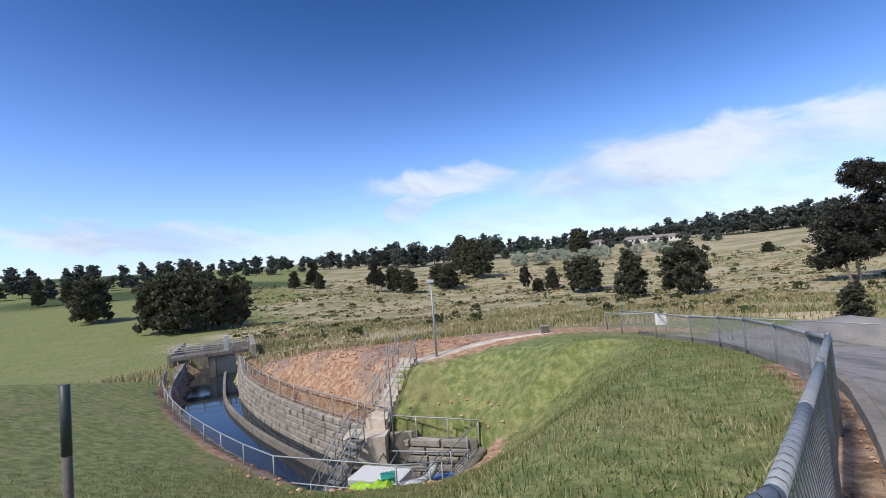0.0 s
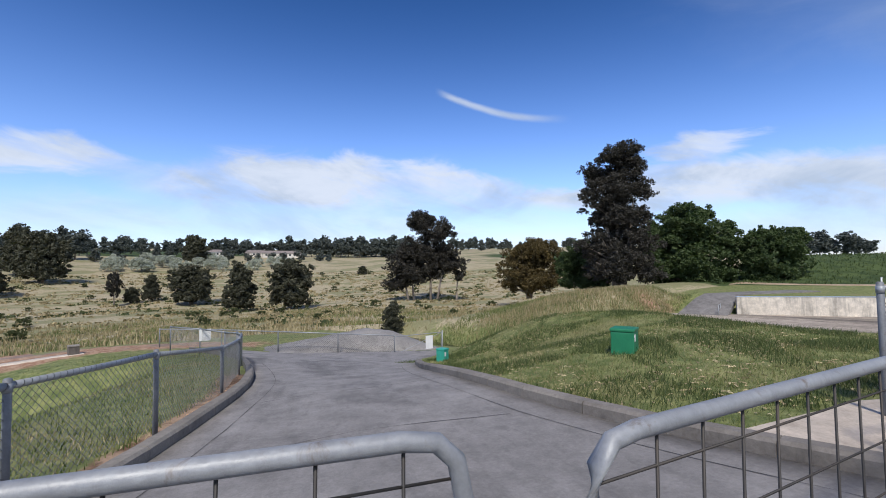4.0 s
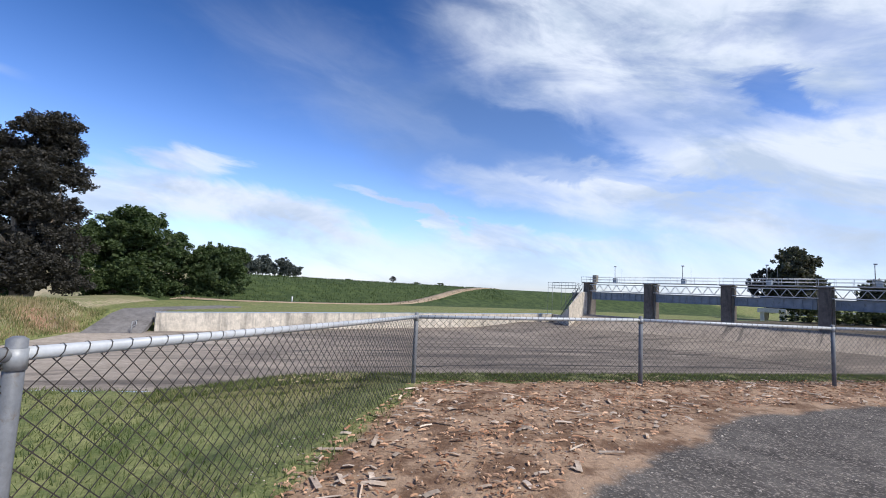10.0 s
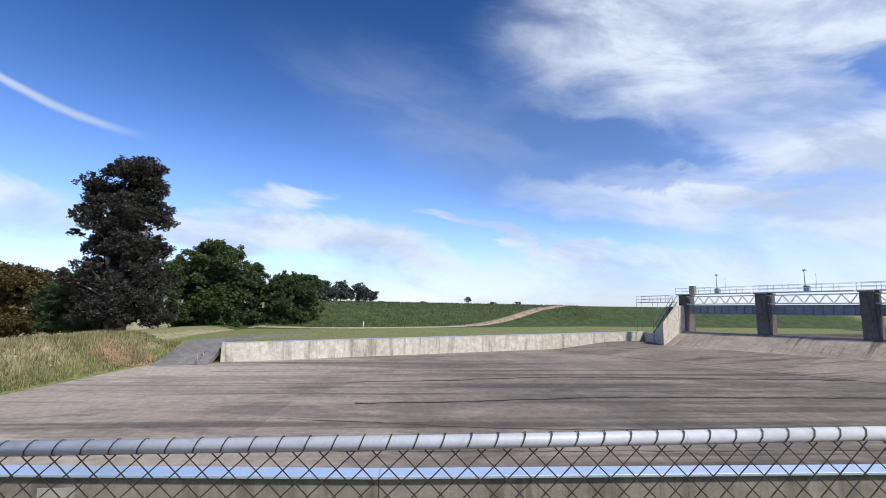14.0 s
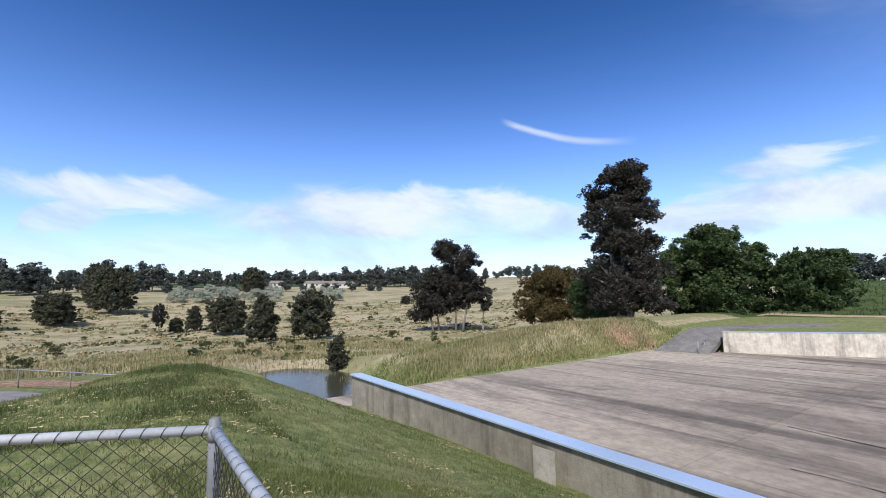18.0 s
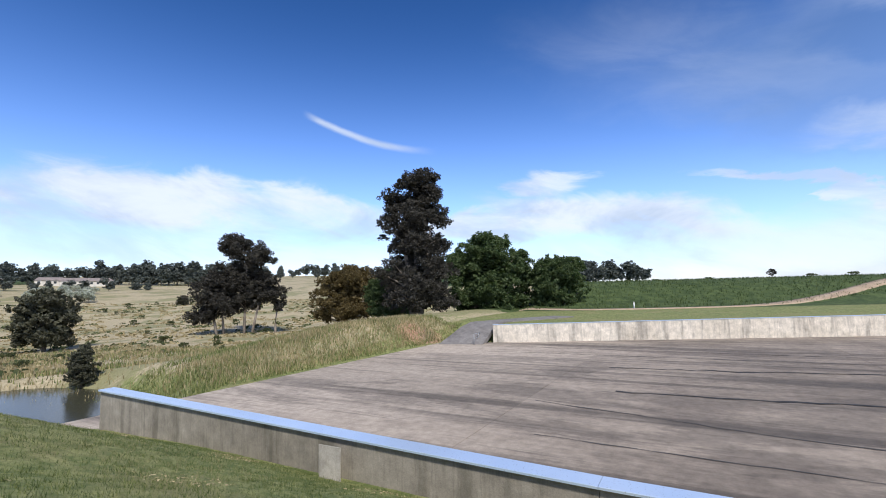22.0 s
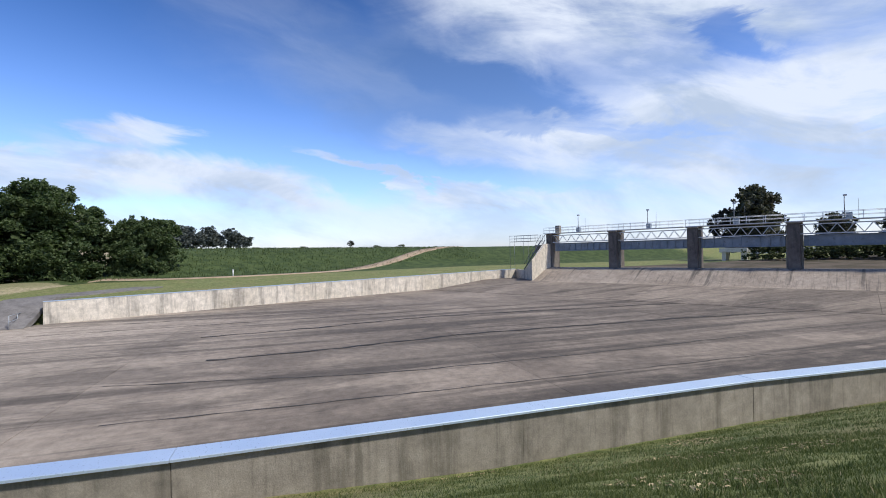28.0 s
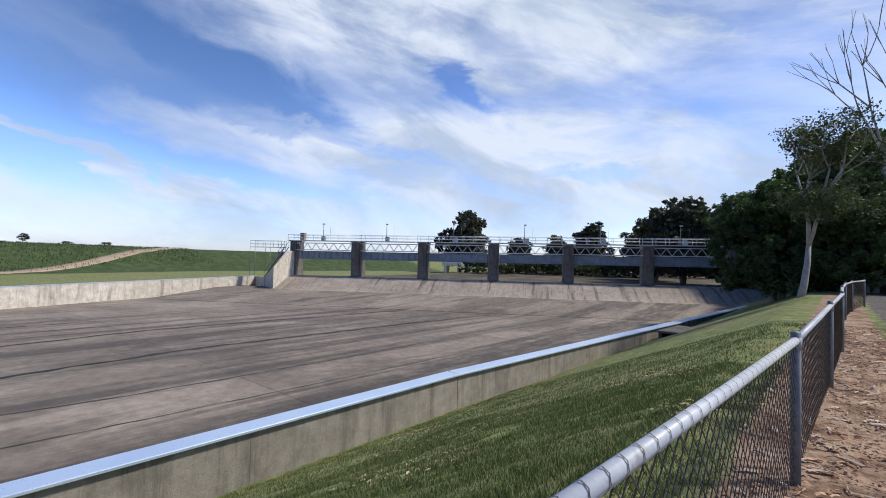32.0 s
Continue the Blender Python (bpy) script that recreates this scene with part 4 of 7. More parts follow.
def build_abutment():
    p0 = PIER_1 - PIER_STEP
    ab = thing("abutment", "pale sloping concrete abutment wing wall at the gates", "abutment", kind="structure")
    line = [(FAR_B.x, FAR_B.y, -2.0), (86.9, -47.4, -1.95), (81.2, -45.75, -0.05), (83.25, -49.7, 2.75), (84.05, -51.2, 2.75)]
    turn_m = Matrix.Translation((p0.x, p0.y, 0)) @ Euler((0, 0, radians(GATE_TURN))).to_matrix().to_4x4()
    out = [Vector((0.12, -0.5, 0)), Vector((0.12, -0.5, 0)), Vector((0.55, -0.25, 0)), Vector((0.5, 0.25, 0)), Vector((0.5, 0.25, 0))]
    for i in range(4):
        verts = []
        for k in (i, i + 1):
            x, y, z = line[k]
            for w, zz in ((0, -5.0), (0, z), (1, z), (1, -5.0)):
                verts.append((x + out[k].x * w, y + out[k].y * w, zz))
        faces = [(3, 2, 1, 0), (4, 5, 6, 7)] + [(j, (j + 1) % 4, 4 + (j + 1) % 4, 4 + j) for j in range(4)]
        link_mesh("wing_wall", verts, faces, M_WALL_FAR, ab)
    prism([(x + o.x * 0.9, y + o.y * 0.9) for (x, y, z), o in zip(line, out)] + [(86.6, -53.2), (97, -52.0)], -5.0, -2.25, "backfill", M_WALL, ab)
    prism([(83.6, -49.6), (84.5, -51.3), (86.8, -52.2), (86.6, -49.5)], -2.3, 2.6, "core", M_WALL, ab)
    part("end_pier", box_bm((-0.75, -0.4, -2.2), (0.45, 2.4, 4.45), 0.08, turn_m), M_PIER, ab, "dark stained end pier")
    part("pier_cap", box_bm((-0.9, -0.6, 4.45), (0.6, 2.5, 4.62), 0.03, turn_m), M_WALL, ab)
    part("pedestal", box_bm((0.9, 0.0, 4.66), (1.7, 0.8, 6.0), 0.03, turn_m), M_WALL, ab, "grey concrete pedestal")
    stair = thing("access_stair", "galvanised steel stair with handrails up the abutment", "stair")
    foot, head = Vector((86.6, -47.9, -1.9)), Vector((84.3, -50.2, 3.4))
    n = Vector((0.6, 0.35, 0)).normalized()
    for off in (0.0, 0.8):
        tube_part("handrail", [foot + n * off + Vector((0, 0, 1.0)), head + n * off + Vector((0, 0, 1.0))], 0.04, M_GALV_DULL, stair, 6)
        tube_part("stringer", [foot + n * off, head + n * off], 0.09, M_GALV_DULL, stair, 6)
        for i in range(7):
            c = foot.lerp(head, i / 6) + n * off
            tube_part("handrail_post", [c, c + Vector((0, 0, 1.0))], 0.032, M_GALV_DULL, stair, 6)
    for i in range(16):
        c = foot.lerp(head, (i + 0.5) / 16) + n * 0.4
        part("tread", box_bm((-0.16, -0.42, -0.03), (0.16, 0.42, 0.0), 0.0, Matrix.Translation(c) @ Matrix.Rotation(math.atan2(n.y, n.x) - math.pi / 2, 4, "Z")), M_GALV_DULL, stair)
    deck = thing("access_platform", "steel access platform with guard rails beside the gate deck", "platform")
    dx, dy = 0.905, 0.42
    c0 = Vector((85.4, -49.9, 0))
    part("grating", box_bm((0, -0.7, 3.30), (6.5, 0.7, 3.38), 0.0, Matrix.Translation(c0) @ Matrix.Rotation(math.atan2(dy, dx), 4, "Z")), M_GALV_DULL, deck)
    for side in (-0.7, 0.7):
        for z in (3.9, 4.45):
            a = c0 + Vector((-dy * side, dx * side, z))
            tube_part("rail", [a, a + Vector((dx, dy, 0)) * 6.5], 0.035, M_GALV, deck, 6)
        for i in range(5):
            c = c0 + Vector((dx, dy, 0)) * (6.5 * i / 4) + Vector((-dy * side, dx * side, 0))
            tube_part("rail_post", [c + Vector((0, 0, -2.2 if i in (2, 4) else 3.3)), c + Vector((0, 0, 4.47))], 0.035, M_GALV, deck, 6)


build_chute_floor()
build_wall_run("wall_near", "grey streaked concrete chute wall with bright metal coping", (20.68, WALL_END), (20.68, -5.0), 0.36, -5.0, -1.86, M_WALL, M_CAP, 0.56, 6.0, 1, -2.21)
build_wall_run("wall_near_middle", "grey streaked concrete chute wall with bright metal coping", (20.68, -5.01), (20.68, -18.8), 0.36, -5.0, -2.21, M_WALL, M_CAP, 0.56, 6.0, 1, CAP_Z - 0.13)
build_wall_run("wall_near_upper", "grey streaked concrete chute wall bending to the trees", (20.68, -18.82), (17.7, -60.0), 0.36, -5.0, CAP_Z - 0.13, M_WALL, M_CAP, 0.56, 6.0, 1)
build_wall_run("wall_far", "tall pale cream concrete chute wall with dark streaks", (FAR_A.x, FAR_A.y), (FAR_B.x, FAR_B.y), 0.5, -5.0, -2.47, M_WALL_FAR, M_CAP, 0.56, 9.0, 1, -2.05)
build_crest()
build_gates()
build_abutment()


def build_road_bridge():
    """The white lattice road bridge behind the gates."""
    br = thing("road_bridge", "white lattice truss road bridge on slender columns", "bridge")
    c = PIER_1 - DOWN * 62 + PIER_STEP * 0.9
    d = PIER_STEP.normalized()
    part("deck", box_bm((-2, -1.5, 0.9), (60, 1.5, 1.1), 0.02), M_TRUSS, br)
    for z in (-0.15, 0.85):
        part("chord", box_bm((-2, -1.6, z), (60, -1.45, z + 0.16)), M_WHITE, br)
    for i in range(44):
        x0, x1 = -2 + 62 * i / 44, -2 + 62 * (i + 1) / 44
        tube_part("lattice_bar", [(x0, -1.52, -0.1), (x1, -1.52, 0.92)], 0.06, M_WHITE, br, 5)
        tube_part("lattice_bar", [(x0, -1.46, 0.92), (x1, -1.46, -0.1)], 0.06, M_WHITE, br, 5)
    for x in (12, 27, 42, 56):
        tube_part("column", [(x, 0, -2.6), (x, 0, -0.1)], 0.35, M_WHITE, br, 10)
    part("bridge_seat", box_bm((-7.5, -2.4, 0.2), (-1.5, 2.4, 1.3), 0.05), M_RENDER, br, "cream concrete bridge seat")
    part("bridge_seat_leg", box_bm((-7.0, -2.0, -2.6), (-6.1, 2.0, 0.2), 0.03), M_RENDER, br)
    part("bridge_seat_leg", box_bm((-2.9, -2.0, -2.6), (-2.0, 2.0, 0.2), 0.03), M_RENDER, br)
    br.matrix_basis = Matrix.Translation((c.x, c.y, 0)) @ Euler((0, 0, radians(GATE_TURN))).to_matrix().to_4x4()


build_road_bridge()


# ---------------------------------------------------------------- roads, slabs and kerbs
def strip(name, label, left, right, mat, lift=0.03, cross=6, category="road", sink=0.35):
    """A paved strip between two edge lines of equally many points, lying on the ground."""
    lv = [Vector((*q, 0)) for q in left]
    rv = [Vector((*q, 0)) for q in right]
    def fine(line, m=10):
        out = []
        for a, b in zip(line[:-1], line[1:]):
            out += [a.lerp(b, i / m) for i in range(m)]
        return out + [line[-1]]
    lv, rv = fine(lv), fine(rv)
    verts, faces = [], []
    w = cross + 3
    for a, b in zip(lv, rv):
        row = [a.lerp(b, i / cross) for i in range(cross + 1)]
        za = hz(row[0].x, row[0].y)
        verts.append((row[0].x, row[0].y, za - sink))
        for q in row:
            verts.append((q.x, q.y, hz(q.x, q.y) + lift))
        verts.append((row[-1].x, row[-1].y, hz(row[-1].x, row[-1].y) - sink))
    for i in range(len(lv) - 1):
        for k in range(w - 1):
            faces.append((i * w + k, i * w + k + 1, (i + 1) * w + k + 1, (i + 1) * w + k))
    ob = link_mesh(name, verts, faces, mat, None, "", True)
    return tagged(ob, label, category, kind="structure")


def kerb(name, label, line, width=0.16, high=0.17):
    top = thing(name, label, "kerb", kind="structure")
    pts = [Vector((*q, 0)) for q in line]
    for a, b in zip(pts[:-1], pts[1:]):
        d = (b - a).normalized()
        n = Vector((-d.y, d.x, 0))
        verts = []
        for e, s in ((a, 0.006), (b, -0.006)):
            e2 = e + d * s
            z = hz(e.x, e.y)
            for off, dz in ((0, -0.2), (0, high - 0.03), (0.03, high), (width, high), (width, -0.2)):
                c = e2 + n * off
                verts.append((c.x, c.y, z + dz))
        faces = [(i, (i + 1) % 5, 5 + (i + 1) % 5, 5 + i) for i in range(5)] + [(4, 3, 2, 1, 0), (5, 6, 7, 8, 9)]
        link_mesh("kerb_stone", verts, faces, M_KERB, top)
    return top


def smooth_line(pts, step):
    """Points at about even steps along a rounded line through pts."""
    v = [Vector((*q, 0)) for q in pts]
    v = [v[0] * 2 - v[1]] + v + [v[-1] * 2 - v[-2]]
    out = []
    for i in range(1, len(v) - 2):
        m = max(1, round((v[i + 1] - v[i]).length / step))
        for k in range(m):
            u = k / m
            q = 0.5 * (2 * v[i] + (v[i + 1] - v[i - 1]) * u + (2 * v[i - 1] - 5 * v[i] + 4 * v[i + 1] - v[i + 2]) * u * u + (3 * v[i] - v[i - 1] - 3 * v[i + 1] + v[i + 2]) * u ** 3)
            out.append((q.x, q.y))
    return out + [(v[-2].x, v[-2].y)]


ROAD_L = [(-3.1, 2.55), (-1.75, 3.7), (-0.5, 4.9), (0.5, 6.05), (1.6, 7.5), (2.75, 9.2), (3.8, 11.6), (5.0, 15.0), (6.0, 18.5), (6.3, 22.0), (6.4, 25.2)]
ROAD_R = [(3.4, -0.2), (3.62, 0.6), (3.7, 1.4), (3.82, 2.4), (4.25, 4.2), (5.35, 6.8), (6.6, 8.7), (8.0, 10.6), (10.8, 13.4), (14.2, 16.5), (17.6, 19.0)]
strip("road", "grey worn concrete access road sloping down from the gate", ROAD_L, ROAD_R, M_ROAD, 0.035, 14)
strip("pavement", "dusty asphalt forecourt inside the gate", [(-9, 3.5), (-3.1, 2.55), (3.4, -0.2)], [(-9, 1.5), (-3.3, 1.5), (3.2, -0.9)], M_ROAD, 0.02, 4)
kerb("kerb_left", "grey concrete kerb below the chain-link fence", smooth_line(ROAD_L, 0.9))
kerb("kerb_right", "worn concrete kerb edging the grass island", list(reversed(smooth_line(ROAD_R[1:8], 0.9))))
prism([(3.90, 1.66), (3.80, 0.9), (3.74, 0.25), (3.62, -0.42), (6.08, -1.67), (6.45, -1.22), (7.12, 0.02), (5.9, 1.02), (4.05, 1.70)], -0.45, -0.085, "pavement_slab", M_SLAB, None)
tagged(bpy.data.objects["pavement_slab"], "pale concrete slab at the pedestrian gate, rust stained", "pavement", kind="structure")


def seam(name, label, line, width, lift, seed, z=None, soft=False):
    """A narrow dark seam of uneven width along a line on the ground, or at a given height."""
    rnd = random.Random(seed)
    pts = smooth_line(line, 0.5 if z is None else 0.9)
    verts, faces = [], []
    for i, (x, y) in enumerate(pts):
        a, b = pts[max(i - 1, 0)], pts[min(i + 1, len(pts) - 1)]
        d = Vector((b[0] - a[0], b[1] - a[1])).normalized()
        w = width * rnd.uniform(0.22, 1.0) / 2
        j = rnd.uniform(-0.5, 0.5) * width
        zz = (hz(x, y) if z is None else z) + lift
        verts += [(x - d.y * (w + j), y + d.x * (w + j), zz), (x + d.y * (w - j), y - d.x * (w - j), zz)]
    faces = [(2 * i, 2 * i + 2, 2 * i + 3, 2 * i + 1) for i in range(len(pts) - 1)]
    return tagged(link_mesh(name, verts, faces, M_CRACK if z is None or soft else M_SEAL), label, "joint", kind="structure")


def shifted(line, off):
    v = [Vector((*q, 0)) for q in line]
    out = []
    for i, c in enumerate(v):
        d = (v[min(i + 1, len(v) - 1)] - v[max(i - 1, 0)]).normalized()
        out.append((c.x + d.y * off, c.y - d.x * off))
    return out


seam("road_joint", "dark gutter joint along the fenced side of the road", shifted(ROAD_L[1:8], 0.42), 0.014, 0.040, 1)
seam("road_joint", "dark gutter joint beside the grass island", shifted(ROAD_R[1:8], -0.40), 0.014, 0.040, 2)
seam("road_crack", "dark open crack across the concrete road", [(0.6, 5.4), (2.2, 5.0), (3.6, 3.9)], 0.013, 0.041, 3)
seam("road_crack", "dark open crack across the concrete road", [(2.3, 7.6), (4.0, 7.0), (5.2, 6.3)], 0.013, 0.041, 4)
seam("floor_joint", "black open joint along the spillway floor", [(40.8, -2.2), (41.2, -8.5), (42.6, -18.5), (42.6, -28), (42.1, -40), (41.0, -51)], 0.42, 0.018, 6, FLOOR_Z)
seam("floor_joint", "black open joint along the spillway floor", [(49.8, -0.4), (50.4, -7.5), (52.6, -19), (51.6, -36), (50.4, -51)], 0.50, 0.018, 7, FLOOR_Z)
seam("floor_joint", "dark stained joint along the spillway floor", [(36.8, 1.5), (35.6, -4.7), (34.3, -11.0), (34.0, -22), (34.4, -36)], 0.17, 0.018, 8, FLOOR_Z, True)
seam("floor_joint", "dark stained joint along the spillway floor", [(30.9, -0.4), (30.6, -8), (30.3, -18.5), (30.0, -32)], 0.11, 0.018, 9, FLOOR_Z, True)
seam("floor_joint", "dark stained joint along the spillway floor", [(26.2, 12), (26.0, 2), (26.3, -10), (26.0, -28)], 0.09, 0.018, 10, FLOOR_Z, True)
seam("floor_joint", "dark stained joint along the spillway floor", [(60.6, 8), (60.9, -8), (61.5, -30)], 0.25, 0.018, 11, FLOOR_Z, True)
seam("floor_joint", "dark stained joint along the spillway floor", [(56.0, 13), (56.4, 2), (57.0, -16), (57.4, -40)], 0.22, 0.018, 16, FLOOR_Z, True)


# ---------------------------------------------------------------- chain-link fences
def chain_link(a, b, za, zb, height_a, height_b, pitch=0.09, r=0.0026):
    """Wire diamonds between two posts: verts and faces of thin three-sided wires."""
    length = (Vector(b) - Vector(a)).length
    cols = max(2, round(length / pitch))
    verts, faces = [], []
    d = (Vector((*b, 0)) - Vector((*a, 0))).normalized()
    n = Vector((-d.y, d.x, 0))

    def spot(u, w, side):
        u = min(max(u, 0), 1)
        c = Vector((a[0] + (b[0] - a[0]) * u, a[1] + (b[1] - a[1]) * u, 0)) + n * (0.004 * side)
        z0, h = za + (zb - za) * u, height_a + (height_b - height_a) * u
        return Vector((c.x, c.y, z0 + h * w))

    rows = max(3, round(max(height_a, height_b) / (pitch * 1.0)))
    for k in range(-rows, cols + 1):
        for way in (1, -1):
            u0 = k / cols if way > 0 else (k + rows) / cols
            u1 = (k + rows) / cols if way > 0 else k / cols
            w0, w1 = 0.0, 1.0
            du = u1 - u0
            lo, hi = 0.0, 1.0
            for bound in (0.0, 1.0):
                t = (bound - u0) / du
                if (du > 0) == (bound == 0.0):
                    lo = max(lo, t)
                else:
                    hi = min(hi, t)
            if hi - lo < 0.02:
                continue
            p, q = spot(u0 + du * lo, lo, way), spot(u0 + du * hi, hi, way)
            e = (q - p).normalized()
            s1 = n * r
            s2 = e.cross(n).normalized() * r
            base = len(verts)
            for c in (p, q):
                verts += [c + s1, c - s1 * 0.5 + s2 * 0.87, c - s1 * 0.5 - s2 * 0.87]
            for i in range(3):
                j = (i + 1) % 3
                faces.append((base + i, base + j, base + 3 + j, base + 3 + i))
    return verts, faces


def rail_ties(a, b, pitch, r):
    verts, faces = [], []
    a, b = Vector(a), Vector(b)
    m = int((b - a).length / pitch)
    d = (b - a).normalized()
    s = d.cross(Vector((0, 0, 1))).normalized()
    u = s.cross(d).normalized()
    for i in range(m):
        c = a + (b - a) * ((i + 0.5) / m)
        base = len(verts)
        for along, rad in ((-0.0025, r + 0.003), (0.0025, r + 0.003)):
            for k in range(8):
                w = 2 * math.pi * k / 8
                verts.append(c + d * (along + 0.012 * math.sin(w)) + s * (rad * math.cos(w)) + u * (rad * math.sin(w)))
        for k in range(8):
            k2 = (k + 1) % 8
            faces.append((base + k, base + k2, base + 8 + k2, base + 8 + k))
    return verts, faces


def chain_fence(label, posts, rail_mat=None, post_r=0.028, rail_r=0.026, pitch=0.09, ties=True, mesh=True, cap=0.05, wire=None, first=True):
    """posts: x, y, z of the foot, z of the rail."""
    fe = thing("chain_link_fence", label, "fence")
    for x, y, z0, z1 in [c[:4] for c in (posts if first else posts[1:]) if len(c) == 4]:
        po = tube_part("post", [(x, y, min(z0, hz(x, y)) - 0.15), (x, y, z1 + cap), (x, y, z1 + cap + 0.01)], [post_r, post_r, post_r * 0.5], M_GALV_DULL, fe, 10)
        tube_part("collar", [(x, y, z1 - 0.05), (x, y, z1 + 0.02)], post_r + 0.005, M_GALV, po, 10)
    for p, q in zip(posts[:-1], posts[1:]):
        a, b = Vector((p[0], p[1], p[3])), Vector((q[0], q[1], q[3]))
        rail = tube_part("top_rail", [a, a.lerp(b, 0.5) - Vector((0, 0, 0.004)), b], rail_r, rail_mat or M_GALV, fe, 10)
        if mesh:
            v, f = chain_link(p[:2], q[:2], p[2] + 0.03, q[2] + 0.03, p[3] - p[2] - 0.03, q[3] - q[2] - 0.03, pitch)
            link_mesh("wire_mesh", v, f, wire or M_WIRE, fe)
        if ties:
            v, f = rail_ties(a, b, pitch, rail_r)
            tagged(link_mesh("wire_tie", v, f, M_WIRE, rail), kind="stuff")
    return fe


SIGN_RUN = [(5.38, 0.82, -0.13, 1.12), (7.08, 0.03, -0.10, 1.11), (6.34, -1.25, -0.09, 1.09), (7.77, -2.03, 0.04, 1.02)]
chain_fence("galvanised chain-link fence carrying the signs by the pedestrian gate", SIGN_RUN, M_GALV, 0.03, 0.024, 0.09, True)
chain_fence("galvanised chain-link fence along the bark strip", [(7.77, -2.03, 0.04, 1.02), (11.92, -4.19, 0.12, 0.96)], M_PVC, 0.028, 0.024, 0.09, first=False)
YARD = [(11.92, -4.20, 0.12, 0.96), (11.77, -7.5, 0.07, 1.03), (11.56, -10.88, 0.13, 1.02), (11.42, -14.15, 0.15, 1.06), (11.3, -17.4, 0.15, 1.07), (11.28, -20.7, 0.15, 1.08), (11.2, -24.0, 0.15, 1.09), (11.0, -27.3, 0.15, 1.1), (10.6, -30.5, 0.15, 1.1)]
chain_fence("chain-link fence with pale top rail above the chute lawn", YARD, M_PVC, 0.03, 0.024, 0.09, first=False)
ROAD_FENCE = [(-3.55, 2.70, -0.2, 0.72), (-2.24, 3.58, -0.28, 0.66, 0), (-1.50, 4.42, -0.33, 0.59, 0), (-0.57, 5.48, -0.40, 0.50), (0.76, 7.02, -0.52, 0.37), (2.28, 9.25, -0.84, 0.0), (3.5, 11.7, -1.05, -0.24), (4.55, 14.3, -1.28, -0.47), (5.4, 16.9, -1.5, -0.74), (5.95, 19.63, -1.82, -1.02), (5.85, 22.3, -1.9, -1.10), (5.4, 25.06, -2.05, -1.19)]
chain_fence("galvanised chain-link fence curving down beside the concrete road", ROAD_FENCE, M_GALV, 0.03, 0.03, 0.075, True, True, 0.05, M_WIRE_LIT)
GATE_RUN = [(5.5, 27.4, -2.3, -1.50), (8.0, 26.0, -2.6, -1.66), (10.2, 24.1, -2.8, -1.82), (12.4, 21.8, -2.95, -1.95), (14.5, 19.7, -3.05, -2.08)]
chain_fence("low galvanised rail fence at the bottom of the road", GATE_RUN, M_GALV, 0.03, 0.026, 0.11, False)


def tube_gate(name, label, a, b, z0, z1, square, mat_frame, brace=False, rounded=0.12, stay=None, wires=True):
    """A tube-framed gate leaf from a (hinge) to b, with a welded wire infill."""
    g = thing(name, label, "gate")
    a, b = Vector((*a, 0)), Vector((*b, 0))
    d = (b - a).normalized()
    length = (b - a).length

    def at(s, z):
        return a + d * s + Vector((0, 0, z))
    r = rounded
    corner = [(0, 1), (0.3, 0.71), (0.71, 0.3), (1, 0)]
    top = [at(0, z0 + r), at(0, z1 - r)] + [at(r * (1 - c), z1 - r + r * (1 - e)) for c, e in ((1, 1), (0.6, 0.25), (0.25, 0.06), (0, 0))][1:]
    top += [at(length - r, z1), at(length - r * 0.45, z1 - r * 0.08), at(length - r * 0.12, z1 - r * 0.4), at(length, z1 - r), at(length, z0 + r)]
    top += [at(length - r * 0.12, z0 + r * 0.4), at(length - r, z0), at(r, z0), at(r * 0.12, z0 + r * 0.4), at(0, z0 + r)]
    fr = tube_part("frame", top, 0.0195, mat_frame, g, 12)
    if stay:
        for s in stay:
            tube_part("stay", [at(s, z0), at(s, z1)], 0.0165, mat_frame, fr, 10)
    if brace:
        tube_part("brace", [at(0.05, z0 + 0.03), at(length - 0.05, z1 - 0.03)], 0.016, mat_frame, g, 8)
    if wires:
        s = square
        while s < length - 0.03:
            off = 0.012 * math.sin(s * 37)
            tube_part("upright_wire", [at(s, z0), at(s + off, (z0 + z1) / 2), at(s, z1)], 0.0038, M_WIRE, g, 5)
            s += square
        z = z0 + square
        while z < z1 - 0.05:
            tube_part("cross_wire", [at(0.01, z), at(length * 0.5, z - 0.008), at(length - 0.01, z)], 0.0032, M_WIRE, g, 5)
            z += square
    return g


tube_gate("vehicle_gate", "galvanised tube vehicle gate leaf with welded wire mesh, closed", (3.56, 0.08), (0.10, 1.05), 0.02, 1.03, 0.155, M_RUSTY_GATE, False, 0.12, (1.88,))
tube_gate("vehicle_gate", "second galvanised vehicle gate leaf with welded wire mesh, closed", (-2.50, 2.46), (-0.03, 1.245), 0.02, 1.03, 0.155, M_RUSTY_GATE, False, 0.12, (1.25,))
tube_gate("pedestrian_gate", "small galvanised chain-mesh pedestrian gate, shut against the chicane", (5.05, -0.30), (3.84, 0.44), 0.12, 1.02, 0.18, M_GALV_DULL, False, 0.14, None, False)
g2 = bpy.data.objects["pedestrian_gate"]
tube_part("mid_rail", [(5.05, -0.30, 0.60), (3.84, 0.44, 0.60)], 0.018, M_GALV_DULL, g2, 8)
tube_gate("farm_gate", "galvanised farm gate with diagonal brace at the road's end", (14.5, 19.7), (17.35, 19.1), -3.12, -2.15, 0.2, M_GALV, True, 0.05, None, False)
fp = thing("gate_post", "galvanised steel post of the farm gate", "post")
